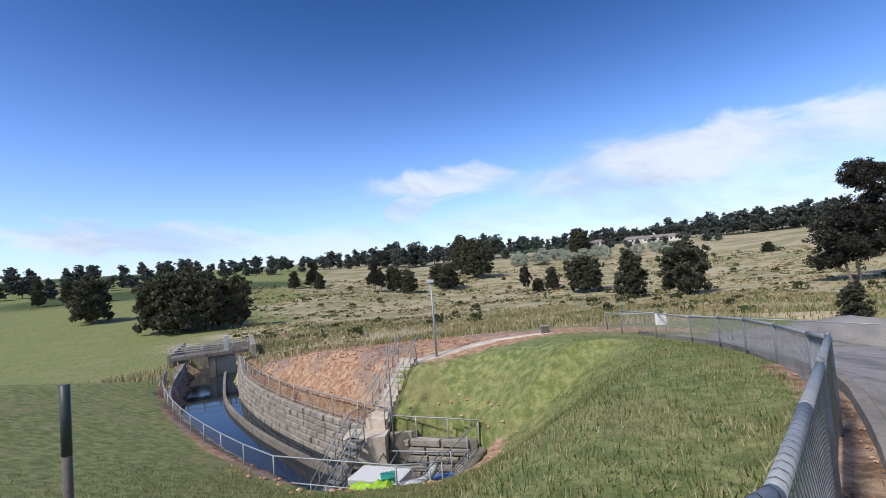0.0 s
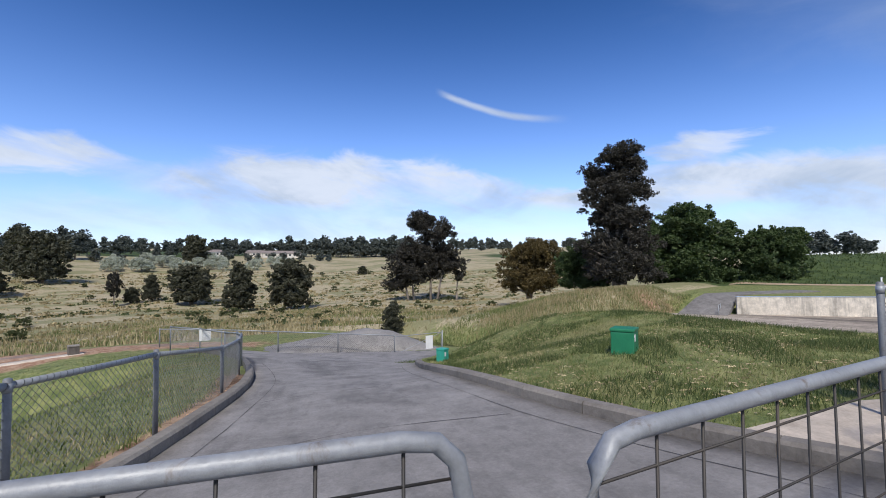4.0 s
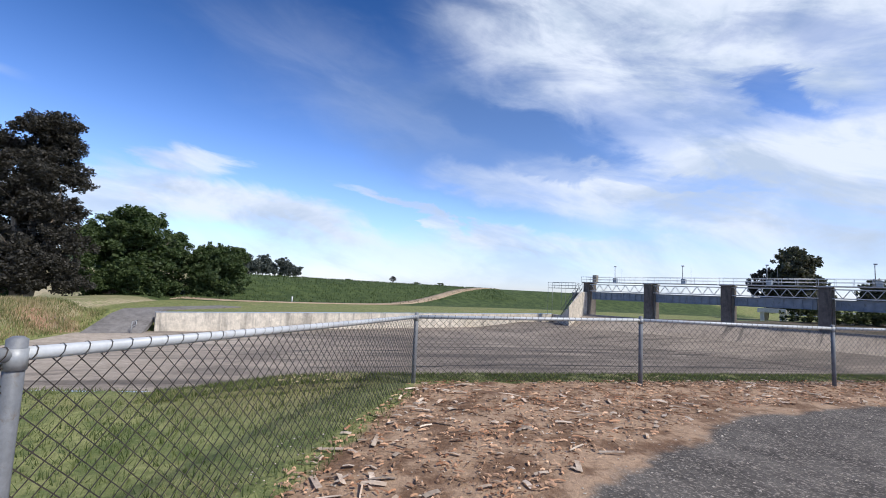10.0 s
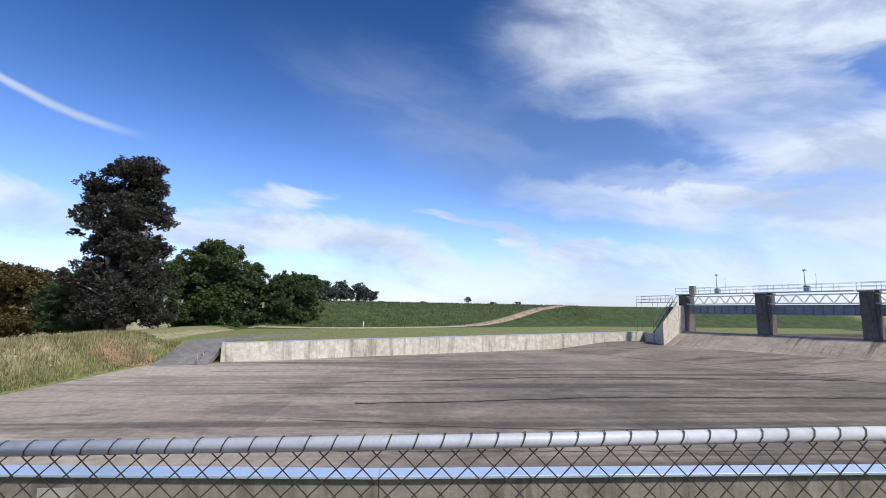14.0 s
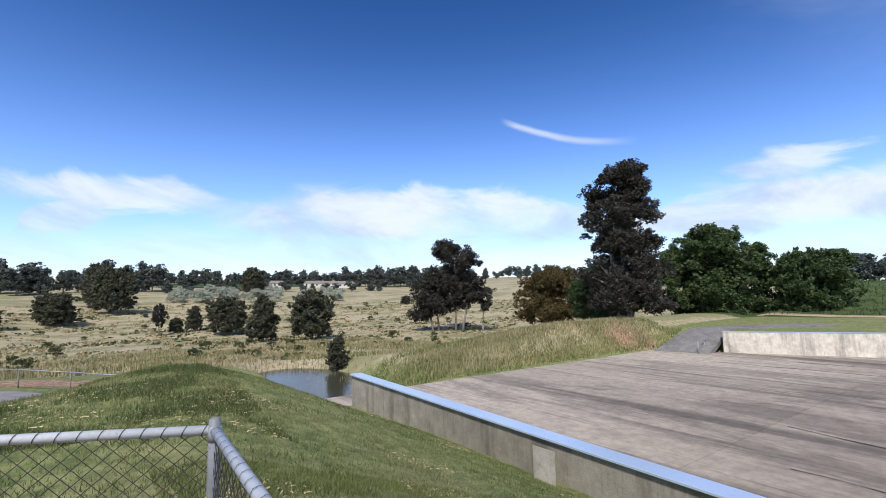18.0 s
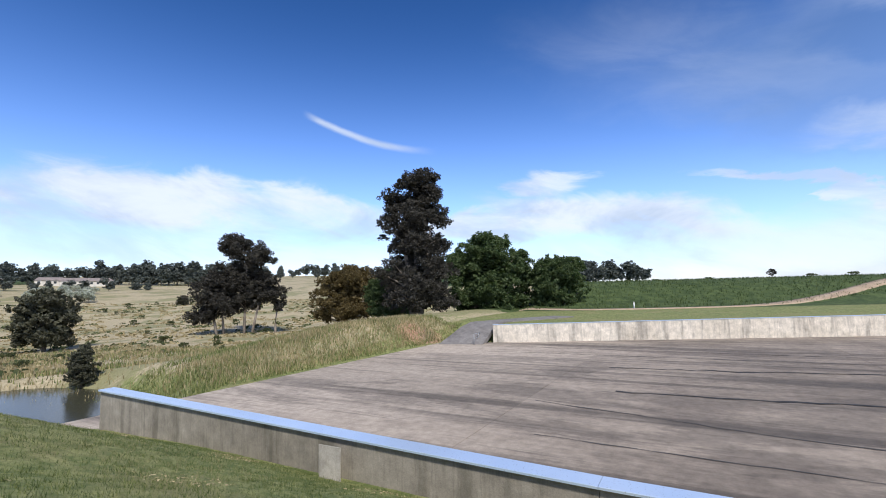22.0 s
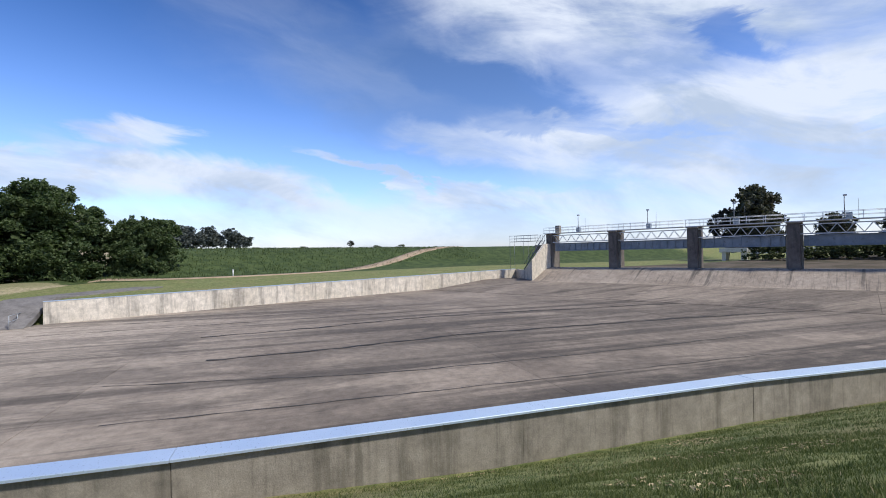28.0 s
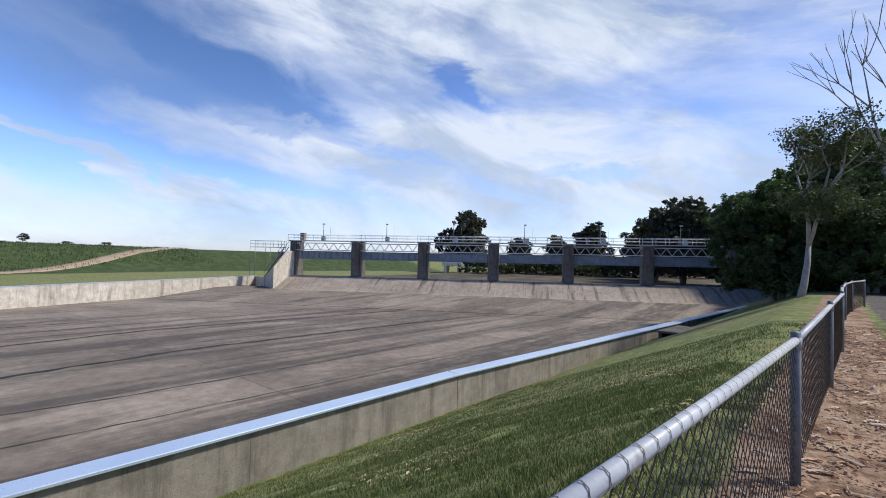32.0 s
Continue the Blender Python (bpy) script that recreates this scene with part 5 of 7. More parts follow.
tube_part("post", [(17.42, 19.08, -3.6), (17.42, 19.08, -2.05)], 0.035, M_GALV, fp, 10)


def build_timber_post():
    tp = thing("timber_post", "round weathered timber gate post wound with wire", "post", at=(3.73, 0.0, -0.13))
    rnd = random.Random(2)
    n = 16
    rings = [(-0.3, 0.115), (0.05, 0.118), (0.5, 0.113), (0.9, 0.108), (1.24, 0.104), (1.28, 0.098)]
    verts = [(r * math.cos(2 * math.pi * k / n) * (1 + rnd.uniform(-0.03, 0.03)), r * math.sin(2 * math.pi * k / n) * (1 + rnd.uniform(-0.03, 0.03)), z) for z, r in rings for k in range(n)]
    faces = [(i * n + k, i * n + (k + 1) % n, (i + 1) * n + (k + 1) % n, (i + 1) * n + k) for i in range(len(rings) - 1) for k in range(n)]
    faces.append(tuple(range((len(rings) - 1) * n, len(rings) * n)))
    log = link_mesh("log", verts, faces, M_TIMBER, tp, "", True)
    for z in (0.12, 0.30, 0.42, 0.55, 0.66, 0.74, 0.90, 1.02):
        tilt = rnd.uniform(-0.03, 0.03)
        pts = [(0.119 * math.cos(w), 0.119 * math.sin(w), z + tilt * math.sin(w)) for w in np.linspace(0, 2 * math.pi, 17)]
        tube_part("wire_wrap", pts, 0.003, M_WIRE, log, 5)
    tube_part("hinge_pin", [(-0.1, 0.03, 0.66), (-0.2, 0.05, 0.66)], 0.018, M_GALV, tp, 8)
    part("bolt_plate", box_bm((-0.05, -0.03, 1.28), (0.04, 0.04, 1.31), 0.006), M_GALV_DULL, tp)


build_timber_post()
chain_fence("chain-mesh chicane wing between timber post and steel post", [(3.85, -0.04, -0.02, 1.06), (4.74, -0.41, -0.05, 1.08)], M_GALV, 0.036, 0.026, 0.085, False)


def build_sign(name, label, cx, cy, cz, w, h, facing, mat, ring=False, lines=(), dark=False):
    """A flat sign: facing is the compass turn in degrees of its face (0 faces -y)."""
    s = thing(name, label, "sign", at=(cx, cy, cz), turn=facing)
    panel = part("panel", box_bm((-w / 2, -0.004, -h / 2), (w / 2, 0.004, h / 2), 0.002), mat, s)
    if ring:
        R, r = w * 0.36, w * 0.05
        zc = h * 0.16
        verts, faces = [], []
        for k in range(32):
            a = 2 * math.pi * k / 32
            for rad in (R - r, R + r):
                verts.append((rad * math.cos(a), -0.0065, zc + rad * math.sin(a)))
        for k in range(32):
            j = (k + 1) % 32
            faces.append((2 * k, 2 * k + 1, 2 * j + 1, 2 * j))
        link_mesh("ring", verts, faces, M_RED, panel, "red ring")
        link_mesh("pictogram", [(-R * .45, -0.0065, zc - R * .5), (R * .05, -0.0065, zc - R * .5), (R * .3, -0.0065, zc + R * .1), (R * .5, -0.0065, zc + R * .25), (R * .2, -0.0065, zc + R * .55), (-R * .1, -0.0065, zc + R * .2), (-R * .3, -0.0065, zc - R * .1)], [(0, 1, 2, 3, 4, 5, 6)], M_BLACK, panel, "black pictogram")
    if dark:
        link_mesh("arrow", [(-0.075 + q[0] * 0.05, -0.0065, 0.09 + q[1] * 0.05) for q in ((-0.16, -1), (0.16, -1), (0.16, 0.3), (0.6, -0.15), (0.75, 0.1), (0, 1), (-0.75, 0.1), (-0.6, -0.15), (-0.16, 0.3))], [tuple(range(9))], M_WHITE, panel, "white arrow")
        link_mesh("disc", [(0.07 + 0.045 * math.cos(2 * math.pi * k / 20), -0.0065, 0.09 + 0.045 * math.sin(2 * math.pi * k / 20)) for k in range(20)], [tuple(range(20))], M_WHITE, panel, "white round symbol")
    for text, z, size in lines:
        cu = bpy.data.curves.new("lettering", "FONT")
        cu.body, cu.size, cu.align_x, cu.extrude = text, size, "CENTER", 0.0006
        me_ob = bpy.data.objects.new("lettering_curve", cu)
        scene.collection.objects.link(me_ob)
        dg = bpy.context.evaluated_depsgraph_get()
        me = bpy.data.meshes.new_from_object(me_ob.evaluated_get(dg))
        bpy.data.objects.remove(me_ob)
        me.materials.clear()
        me.materials.append(M_WHITE if dark else M_BLACK)
        t = new("lettering", me)
        t.parent = panel
        t.matrix_basis = pose(0, -0.007, z, 90, 0, 0)
    return s


SIGN_TURN = math.degrees(math.atan2(-0.79, 1.67))


def on_run(u, z):
    return 5.38 + 1.70 * u - 0.014, 0.82 - 0.79 * u - 0.032, z


build_sign("walking_track_sign", "charcoal walking track sign with arrow", *on_run(0.16, 0.83), 0.30, 0.42, SIGN_TURN, M_DARKSIGN, False, (("Walking", -0.10, 0.058), ("Track", -0.165, 0.058)), True)
build_sign("dog_sign", "white keep dogs on lead sign with red ring", *on_run(0.45, 0.85), 0.32, 0.46, SIGN_TURN, M_WHITE, True, (("KEEP DOGS", -0.13, 0.055), ("ON LEAD", -0.20, 0.055)))
build_sign("dog_sign", "white clean up after your dog sign with red ring", *on_run(0.78, 0.86), 0.30, 0.46, SIGN_TURN, M_WHITE, True, (("CLEAN UP", -0.14, 0.05), ("AFTER YOUR DOG", -0.20, 0.036)))
build_sign("warning_sign", "small white warning sign on the road fence", 5.98, 22.06, -1.35, 0.45, 0.5, -10, M_WHITE, False, ())
build_sign("gate_sign", "white notice board tied to the farm gate", 16.55, 19.22, -2.62, 0.45, 0.72, -12, M_WHITE, False, ())
build_sign("chute_sign", "white notice board at the far end of the chute", 66.6, 18.0, -3.35, 0.7, 1.1, 60, M_WHITE, False, ())


def build_pit_box(name, label, x, y, w, d, h, mat):
    b = thing(name, label, "utility box", at=(x, y, hz(x, y)), turn=12)
    body = part("body", box_bm((-w / 2, -d / 2, -0.1), (w / 2, d / 2, h), 0.02), mat, b)
    part("lid", box_bm((-w / 2 - 0.012, -d / 2 - 0.012, h), (w / 2 + 0.012, d / 2 + 0.012, h + 0.06), 0.02), mat, b)
    part("plate", box_bm((-w / 2 + 0.04, -d / 2 - 0.006, h - 0.16), (-w / 2 + 0.12, -d / 2 - 0.001, h - 0.04)), M_WHITE, body, "small white plate")
    return b


build_pit_box("utility_box", "green plastic utility box on the grass island", 7.30, 4.18, 0.39, 0.39, 0.37, M_GREEN)
build_pit_box("utility_box", "small teal utility box beside the kerb", 9.0, 10.5, 0.27, 0.27, 0.32, M_TEAL)


def build_gravel_mound():
    """The long grey heap of road gravel beyond the low rail fence."""
    rnd = np.random.default_rng(8)
    xs, ys = np.linspace(-6.5, 6.0, 48), np.linspace(-3.05, 3.05, 26)
    gx, gy = np.meshgrid(xs, ys)
    prof = np.interp(gx, [-6.5, -4, -1, 0.6, 2.2, 4.2, 6.0], [0, 0.5, 1.05, 1.35, 1.2, 0.55, 0.0]) * np.clip(1 - (gy / 3.0) ** 2, 0, 1) ** 0.8
    a = radians(-22)
    wx, wy = 15.0 + gx * math.cos(a) - gy * math.sin(a), 24.0 + gx * math.sin(a) + gy * math.cos(a)
    gz = ground(wx, wy) - 0.30 + prof * 1.12 + rnd.normal(0, 0.02, prof.shape)
    n = len(xs)
    faces = [(j * n + i, j * n + i + 1, (j + 1) * n + i + 1, (j + 1) * n + i) for j in range(len(ys) - 1) for i in range(n - 1)]
    ob = link_mesh("gravel_mound", np.stack([wx.ravel(), wy.ravel(), gz.ravel()], 1).tolist(), faces, M_GRAVEL, None, "", True)
    tagged(ob, "long mound of grey road gravel behind the rail fence", "mound")


build_gravel_mound()
def build_ramp():
    rows = [(60.3, 20.9, 61.6, 15.75, -4.47), (62.6, 20.7, 63.4, 15.75, -3.75), (65.0, 20.2, 65.4, 15.75, -2.75), (66.8, 19.6, 67.2, 15.6, -2.22), (72.0, 17.0, 71.5, 13.0, -2.16), (79.5, 12.0, 78.0, 8.8, -2.08)]
    verts = []
    for x0, y0, x1, y1, z in rows:
        verts += [(x0, y0, z - 0.5), (x0, y0, z), (x1, y1, z), (x1, y1, z - 0.5)]
    faces = [(4 * i + k, 4 * i + (k + 1) % 4, 4 * i + 4 + (k + 1) % 4, 4 * i + 4 + k) for i in range(len(rows) - 1) for k in range(4)]
    faces += [(3, 2, 1, 0), tuple(4 * (len(rows) - 1) + k for k in range(4))]
    tagged(link_mesh("ramp", verts, faces, M_RAMP), "grey worn asphalt ramp climbing round the end of the far wall", "ramp", kind="structure")


build_ramp()
TRACK = [(fx_ + far_wall_x(np.array([y_]))[0], y_) for y_, fx_ in ((24, 36), (14, 33), (4, 30), (-8, 30.5), (-18, 35), (-30, 43), (-45, 55), (-54, 61.5), (-62, 67))]
TRACK = [(float(a_), float(b_)) for a_, b_ in smooth_line(TRACK, 5.0)]
strip("track", "pale dirt track along the foot of the dam and up its face", shifted(TRACK, 1.2), shifted(TRACK, -1.2), M_EARTH, 0.16, 3, "track")
pr = thing("ramp_rail", "small galvanised pipe rail at the end of the far wall", "railing")
for x_, y_ in ((61.2, 16.6), (63.2, 16.9), (65.2, 17.3)):
    tube_part("post", [(x_, y_, -4.7), (x_, y_, -3.3)], 0.04, M_GALV, pr, 7)
tube_part("top_rail", [(61.2, 16.6, -3.3), (63.2, 16.9, -3.3), (65.2, 17.3, -3.3)], 0.035, M_GALV, pr, 7)
tube_part("mid_rail", [(61.2, 16.6, -3.8), (63.2, 16.9, -3.8), (65.2, 17.3, -3.8)], 0.03, M_GALV, pr, 7)
inl = thing("inlet_box", "dark concrete drain inlet beside the chute wall", "drain inlet", at=(18.3, -36.6, -2.75), turn=-4)
part("side_wall", box_bm((-0.9, -1.6, -0.5), (-0.7, 1.6, 0.45), 0.02), M_PIER, inl)
part("side_wall", box_bm((0.5, -1.6, -0.5), (0.7, 1.6, 0.45), 0.02), M_PIER, inl)
part("lid", box_bm((-0.95, -1.7, 0.45), (0.75, 1.7, 0.57), 0.02), M_PIER, inl)

wp = thing("wall_patch", "pale lime-washed repair patch on the chute wall", "patch", kind="structure")
part("render_coat", box_bm((20.312, 0.95, -3.3), (20.33, 1.65, -2.12), 0.003), M_PATCH, wp)


def build_asphalt_patch():
    """A newer, smoother sheet of asphalt with a torn edge."""
    rnd = random.Random(12)
    edge = smooth_line([(2.6, -2.95), (3.6, -3.15), (4.73, -3.40), (5.12, -3.84), (5.75, -3.99), (5.92, -4.70), (6.30, -4.80), (6.93, -5.45), (7.42, -6.30), (7.55, -7.2), (7.72, -8.3), (8.2, -10.5), (8.5, -14.0)], 0.12)
    pts = [(x + rnd.uniform(-0.05, 0.05), y + rnd.uniform(-0.05, 0.05)) for x, y in edge]
    pts += [(2.0, -14.0), (1.0, -8.0)]
    n = len(pts)
    z = max(hz(x, y) for x, y in pts) + 0.03
    verts = [(x, y, hz(x, y) + 0.014) for x, y in pts] + [(x, y, hz(x, y) - 0.05) for x, y in pts]
    faces = [tuple(range(n - 1, -1, -1))] + [(i, (i + 1) % n, n + (i + 1) % n, n + i) for i in range(n)]
    ob = link_mesh("asphalt_patch", verts, faces, M_TAR_PATCH)
    bm = bmesh.new()
    bm.from_mesh(ob.data)
    bmesh.ops.triangulate(bm, faces=[f for f in bm.faces if len(f.verts) > 4])
    bmesh.ops.recalc_face_normals(bm, faces=bm.faces[:])
    bm.to_mesh(ob.data)
    bm.free()
    tagged(ob, "smoother grey asphalt patch with a torn edge", "pavement", kind="structure")


build_asphalt_patch()


# ---------------------------------------------------------------- the outlet pit
def offset_line(line, off):
    v = [Vector((*q, 0)) for q in line]
    out = []
    for i, q in enumerate(v):
        d = (v[min(i + 1, len(v) - 1)] - v[max(i - 1, 0)]).normalized()
        out.append((q.x + d.y * off, q.y - d.x * off))
    return out


CURVE = smooth_line([(-5.0, 20.3)] + CHANNEL[1:7], 1.5)


def stone_wall(name, label, line, z0, z1, depth, seed, batter=0.12, face=-1):
    """Coursed rubble: blocks of uneven length, proud of a recessed mortar core."""
    w = thing(name, label, "wall", kind="structure")
    rnd = random.Random(seed)
    v = [Vector((*q, 0)) for q in line]
    lens = [0.0]
    for a, b in zip(v[:-1], v[1:]):
        lens.append(lens[-1] + (b - a).length)

    def at(s):
        s = min(max(s, 0), lens[-1] - 1e-4)
        i = max(k for k in range(len(v) - 1) if lens[k] <= s)
        u = (s - lens[i]) / (lens[i + 1] - lens[i])
        d = (v[i + 1] - v[i]).normalized()
        return v[i].lerp(v[i + 1], u), Vector((d.y, -d.x, 0)) * face
    n = len(v)
    verts, faces = [], []
    for i in range(n):
        q, m = at(lens[i])
        for off, z in ((0.05, z0), (0.05 + batter, z1 - 0.04), (depth, z1 - 0.04), (depth, z0)):
            c = q - m * off
            verts.append((c.x, c.y, z))
    for i in range(n - 1):
        for k in range(4):
            faces.append((i * 4 + k, i * 4 + (k + 1) % 4, (i + 1) * 4 + (k + 1) % 4, (i + 1) * 4 + k))
    faces += [(3, 2, 1, 0), tuple(4 * (n - 1) + k for k in range(4))]
    link_mesh("mortar_core", verts, faces, M_MORTAR, w)
    courses = max(2, round((z1 - z0) / 0.34))
    h = (z1 - z0) / courses
    made = 0
    for c in range(courses):
        s = rnd.uniform(0, 0.4)
        while s < lens[-1] - 0.4 and made < 290:
            ln = rnd.uniform(0.75, 1.5)
            q, m = at(s + ln / 2)
            along = Vector((-m.y, m.x, 0))
            zc = z0 + h * (c + 0.5)
            base = q - m * (batter * (c + 0.5) / courses)
            hx, hh, hd = ln / 2 - 0.012, h / 2 - 0.012, 0.05 + rnd.uniform(0, 0.06)
            vs = []
            for sx in (-1, 1):
                for sz in (-1, 1):
                    for pr, ins in ((-0.1, 0.0), (hd, 0.04)):
                        p = base + along * (sx * (hx - ins) + rnd.uniform(-0.02, 0.02)) + m * pr
                        vs.append((p.x, p.y, zc + sz * (hh - ins) + rnd.uniform(-0.015, 0.015)))
            fs = [(1, 3, 7, 5), (0, 1, 5, 4), (2, 6, 7, 3), (0, 2, 3, 1), (4, 5, 7, 6)]
            link_mesh("stone", vs, fs, M_RUBBLE, w)
            made += 1
            s += ln + 0.01
    return w


RIGHT_LINE = offset_line(CURVE, 2.35)
LEFT_LINE = offset_line(CURVE, -2.35)
SIDE = 1
if channel_dist(np.array([RIGHT_LINE[3][0]]), np.array([RIGHT_LINE[3][1]]))[1][0] < 0:
    RIGHT_LINE, LEFT_LINE, SIDE = LEFT_LINE, RIGHT_LINE, -1
stone_wall("stone_wall_1", "curved coursed stone retaining wall of the outlet channel", RIGHT_LINE[:28], -8.1, -5.45, 0.6, 7, 0.35, -SIDE)
stone_wall("stone_wall_2", "dark stone wall on the lawn side of the outlet channel", LEFT_LINE[3:28], -8.1, -5.5, 0.5, 8, 0.1, SIDE)
stone_wall("stone_wall_3", "stone end wall of the outlet pit", [(-2.35, 21.95), (-3.2, 19.8), (-4.1, 17.65)], -8.1, -5.95, 0.5, 9, 0.1, 1)
stone_wall("stone_wall_4", "stone wall at the back of the outlet pit", [(-8.1, 22.5), (-6.3, 23.05), (-4.3, 22.5), (-2.35, 21.95)], -8.1, -5.75, 0.5, 10, 0.1, 1)

wl = [(x, y, -7.35) for x, y in LEFT_LINE]
wr = [(x, y, -7.35) for x, y in RIGHT_LINE]
nn = len(wl)
chw = link_mesh("channel_water", wl + wr, [(i, i + 1, nn + i + 1, nn + i) for i in range(nn - 1)], M_CHANNEL)
tagged(chw, "dark still water in the outlet channel", "water", kind="structure")
inner = offset_line(CURVE, 1.25 * SIDE)
tr_ = thing("channel_ledge", "curved concrete ledge standing in the outlet channel", "ledge", kind="structure")
for a, b in zip(inner[:-1], inner[1:]):
    d = (Vector(b) - Vector(a)).normalized()
    n2 = Vector((-d.y, d.x)) * 0.11
    prism([(a[0] + n2.x, a[1] + n2.y), (a[0] - n2.x, a[1] - n2.y), (b[0] - n2.x, b[1] - n2.y), (b[0] + n2.x, b[1] + n2.y)], -7.9, -7.0, "ledge_length", M_KERB, tr_)
pitpave = prism([(-7.9, 18.1), (-4.3, 18.0), (-2.6, 21.9), (-6.3, 22.9), (-8.0, 22.3)], -7.9, -7.25, "pit_floor", M_PIER, None)
tagged(pitpave, "wet dark concrete floor of the outlet pit", "floor", kind="structure")


def pipe_rail(label, pts, high=1.0, mid=True, r=0.028, mat=None, foot=None, step=None, mesh=False):
    """A pipe guard rail: posts at pts, a top rail and a middle rail."""
    ra = thing("pipe_rail", label, "railing")
    v = [Vector(q) for q in pts]
    for q in v:
        tube_part("post", [q - Vector((0, 0, 0.25)), q + Vector((0, 0, high))], r * 1.05, mat or M_GALV, ra, 7)
    tube_part("top_rail", [q + Vector((0, 0, high)) for q in v], r, mat or M_GALV, ra, 7)
    if mid:
        tube_part("mid_rail", [q + Vector((0, 0, high * 0.08)) for q in v], r * 0.9, mat or M_GALV, ra, 7)
    if mesh:
        for p, q in zip(v[:-1], v[1:]):
            vv, ff = chain_link((p.x, p.y), (q.x, q.y), p.z + 0.08, q.z + 0.08, high - 0.08, high - 0.08, 0.14, 0.004)
            link_mesh("wire_mesh", vv, ff, M_WIRE, ra)
    return ra


def even(line, step, z):
    out, carry = [], 0.0
    v = [Vector((*q, 0)) for q in line]
    out.append((v[0].x, v[0].y, z))
    for a, b in zip(v[:-1], v[1:]):
        ln = (b - a).length
        s = step - carry
        while s <= ln:
            c = a.lerp(b, s / ln)
            out.append((c.x, c.y, z))
            s += step
        carry = (carry + ln) % step
    return out


OUT_R = offset_line(CURVE, (2.35 + 0.55) * SIDE)
OUT_L = offset_line(CURVE, -(2.35 + 0.5) * SIDE)
pipe_rail("galvanised mesh guard rail along the top of the curved stone wall", even(OUT_R[2:22], 2.3, -5.42), 0.95, True, 0.026, None, None, None, True)
pipe_rail("galvanised mesh guard rail on the lawn side of the channel", [(-3.7, 17.7, -5.75), (-5.2, 17.6, -5.7)] + even(OUT_L[2:22], 2.3, -5.5), 0.95, True, 0.026, None, None, None, True)
pipe_rail("galvanised guard rail round the far side of the outlet pit", [(-6.55, 23.5, -5.75), (-4.9, 23.0, -5.85), (-3.5, 22.6, -5.9), (-2.2, 22.15, -5.95), (-2.75, 20.7, -5.95), (-3.4, 19.2, -5.95), (-4.1, 17.5, -5.85), (-5.2, 17.5, -5.75)], 0.98, True, 0.028)
grid = thing("grating_frame", "galvanised pipe frame over the outlet pit", "frame")
corners = [Vector((-6.3, 22.5, -6.05)), Vector((-2.75, 21.7, -6.1)), Vector((-3.95, 18.6, -6.1)), Vector((-6.6, 19.4, -6.05))]
for k in range(4):
    tube_part("bar", [corners[k], corners[(k + 1) % 4]], 0.035, M_GALV, grid, 7)
    tube_part("leg", [corners[k], corners[k] - Vector((0, 0, 1.3))], 0.035, M_GALV, grid, 7)
for u in (0.17, 0.34, 0.51, 0.68, 0.85):
    tube_part("bar", [corners[0].lerp(corners[1], u), corners[3].lerp(corners[2], u)], 0.028, M_GALV, grid, 7)
tube_part("bar", [corners[0].lerp(corners[3], 0.5), corners[1].lerp(corners[2], 0.5)], 0.028, M_GALV, grid, 7)
tube_part("lower_bar", [corners[3] - Vector((0, 0, 0.6)), corners[2] - Vector((0, 0, 0.6))], 0.028, M_GALV, grid, 7)


def build_stair(name, label, a, b, width, steps, mat, tread):
    """A straight flight from a (foot) to b (head) with handrails."""
    st = thing(name, label, "stair")
    a, b = Vector(a), Vector(b)
    d = Vector((b.x - a.x, b.y - a.y, 0))
    run = d.length
    d.normalize()
    n = Vector((-d.y, d.x, 0))
    rise, go = (b.z - a.z) / steps, run / steps
    for i in range(steps):
        c = a + d * (go * (i + 0.5)) + Vector((0, 0, rise * (i + 1)))
        m = Matrix.Translation(c) @ Matrix.Rotation(math.atan2(d.y, d.x), 4, "Z")
        part("step", box_bm((-go / 2 - 0.02, -width / 2, -tread), (go / 2, width / 2, 0), 0.008, m), mat, st)
    for s in (-1, 1):
        e = n * (s * width / 2)
        tube_part("handrail", [a + e + Vector((0, 0, 1.0)), b + e + Vector((0, 0, 1.0)), b + e + d * 0.8 + Vector((0, 0, 1.0))], 0.026, M_GALV, st, 7)
        tube_part("handrail", [a + e + Vector((0, 0, 0.5)), b + e + Vector((0, 0, 0.5))], 0.022, M_GALV, st, 7)
        for k in range(6):
            q = a.lerp(b, k / 5) + e
            tube_part("handrail_post", [q - Vector((0, 0, 0.1)), q + Vector((0, 0, 1.0))], 0.024, M_GALV, st, 7)
        v, f = tube([a + e - Vector((0, 0, 0.12)), b + e - Vector((0, 0, 0.12))], 0.06, 4)
        link_mesh("stringer", v, f, mat, st)
    return st


STAIR_TOP = hz(-5.3, 26.3) + 0.24
build_stair("bank_stair", "concrete stair with pipe handrails up the earth bank", (-6.75, 23.3, -5.10), (-5.35, 26.15, STAIR_TOP), 1.05, 12, M_SLAB, 0.45)
build_stair("ladder_stair", "steep yellow and steel stair down into the pit", (-8.6, 20.3, -7.3), (-7.4, 22.3, -5.35), 0.8, 10, M_GALV_DULL, 0.05)
prism([(-8.1, 22.2), (-6.2, 22.2), (-6.1, 23.4), (-8.0, 23.6)], -6.6, -5.35, "landing", M_SLAB, None)
tagged(bpy.data.objects["landing"], "pale concrete landing between the two stairs", "landing", kind="structure")


def bank_path():
    strip("pavement_path", "pale worn path from the stair over the bank", [(-5.6, 26.3), (-3.6, 27.2), (-0.6, 28.0), (2.4, 27.4)], [(-5.0, 25.8), (-3.2, 26.5), (-0.4, 27.3), (2.4, 26.8)], M_SLAB, 0.03, 3, "path")


bank_path()


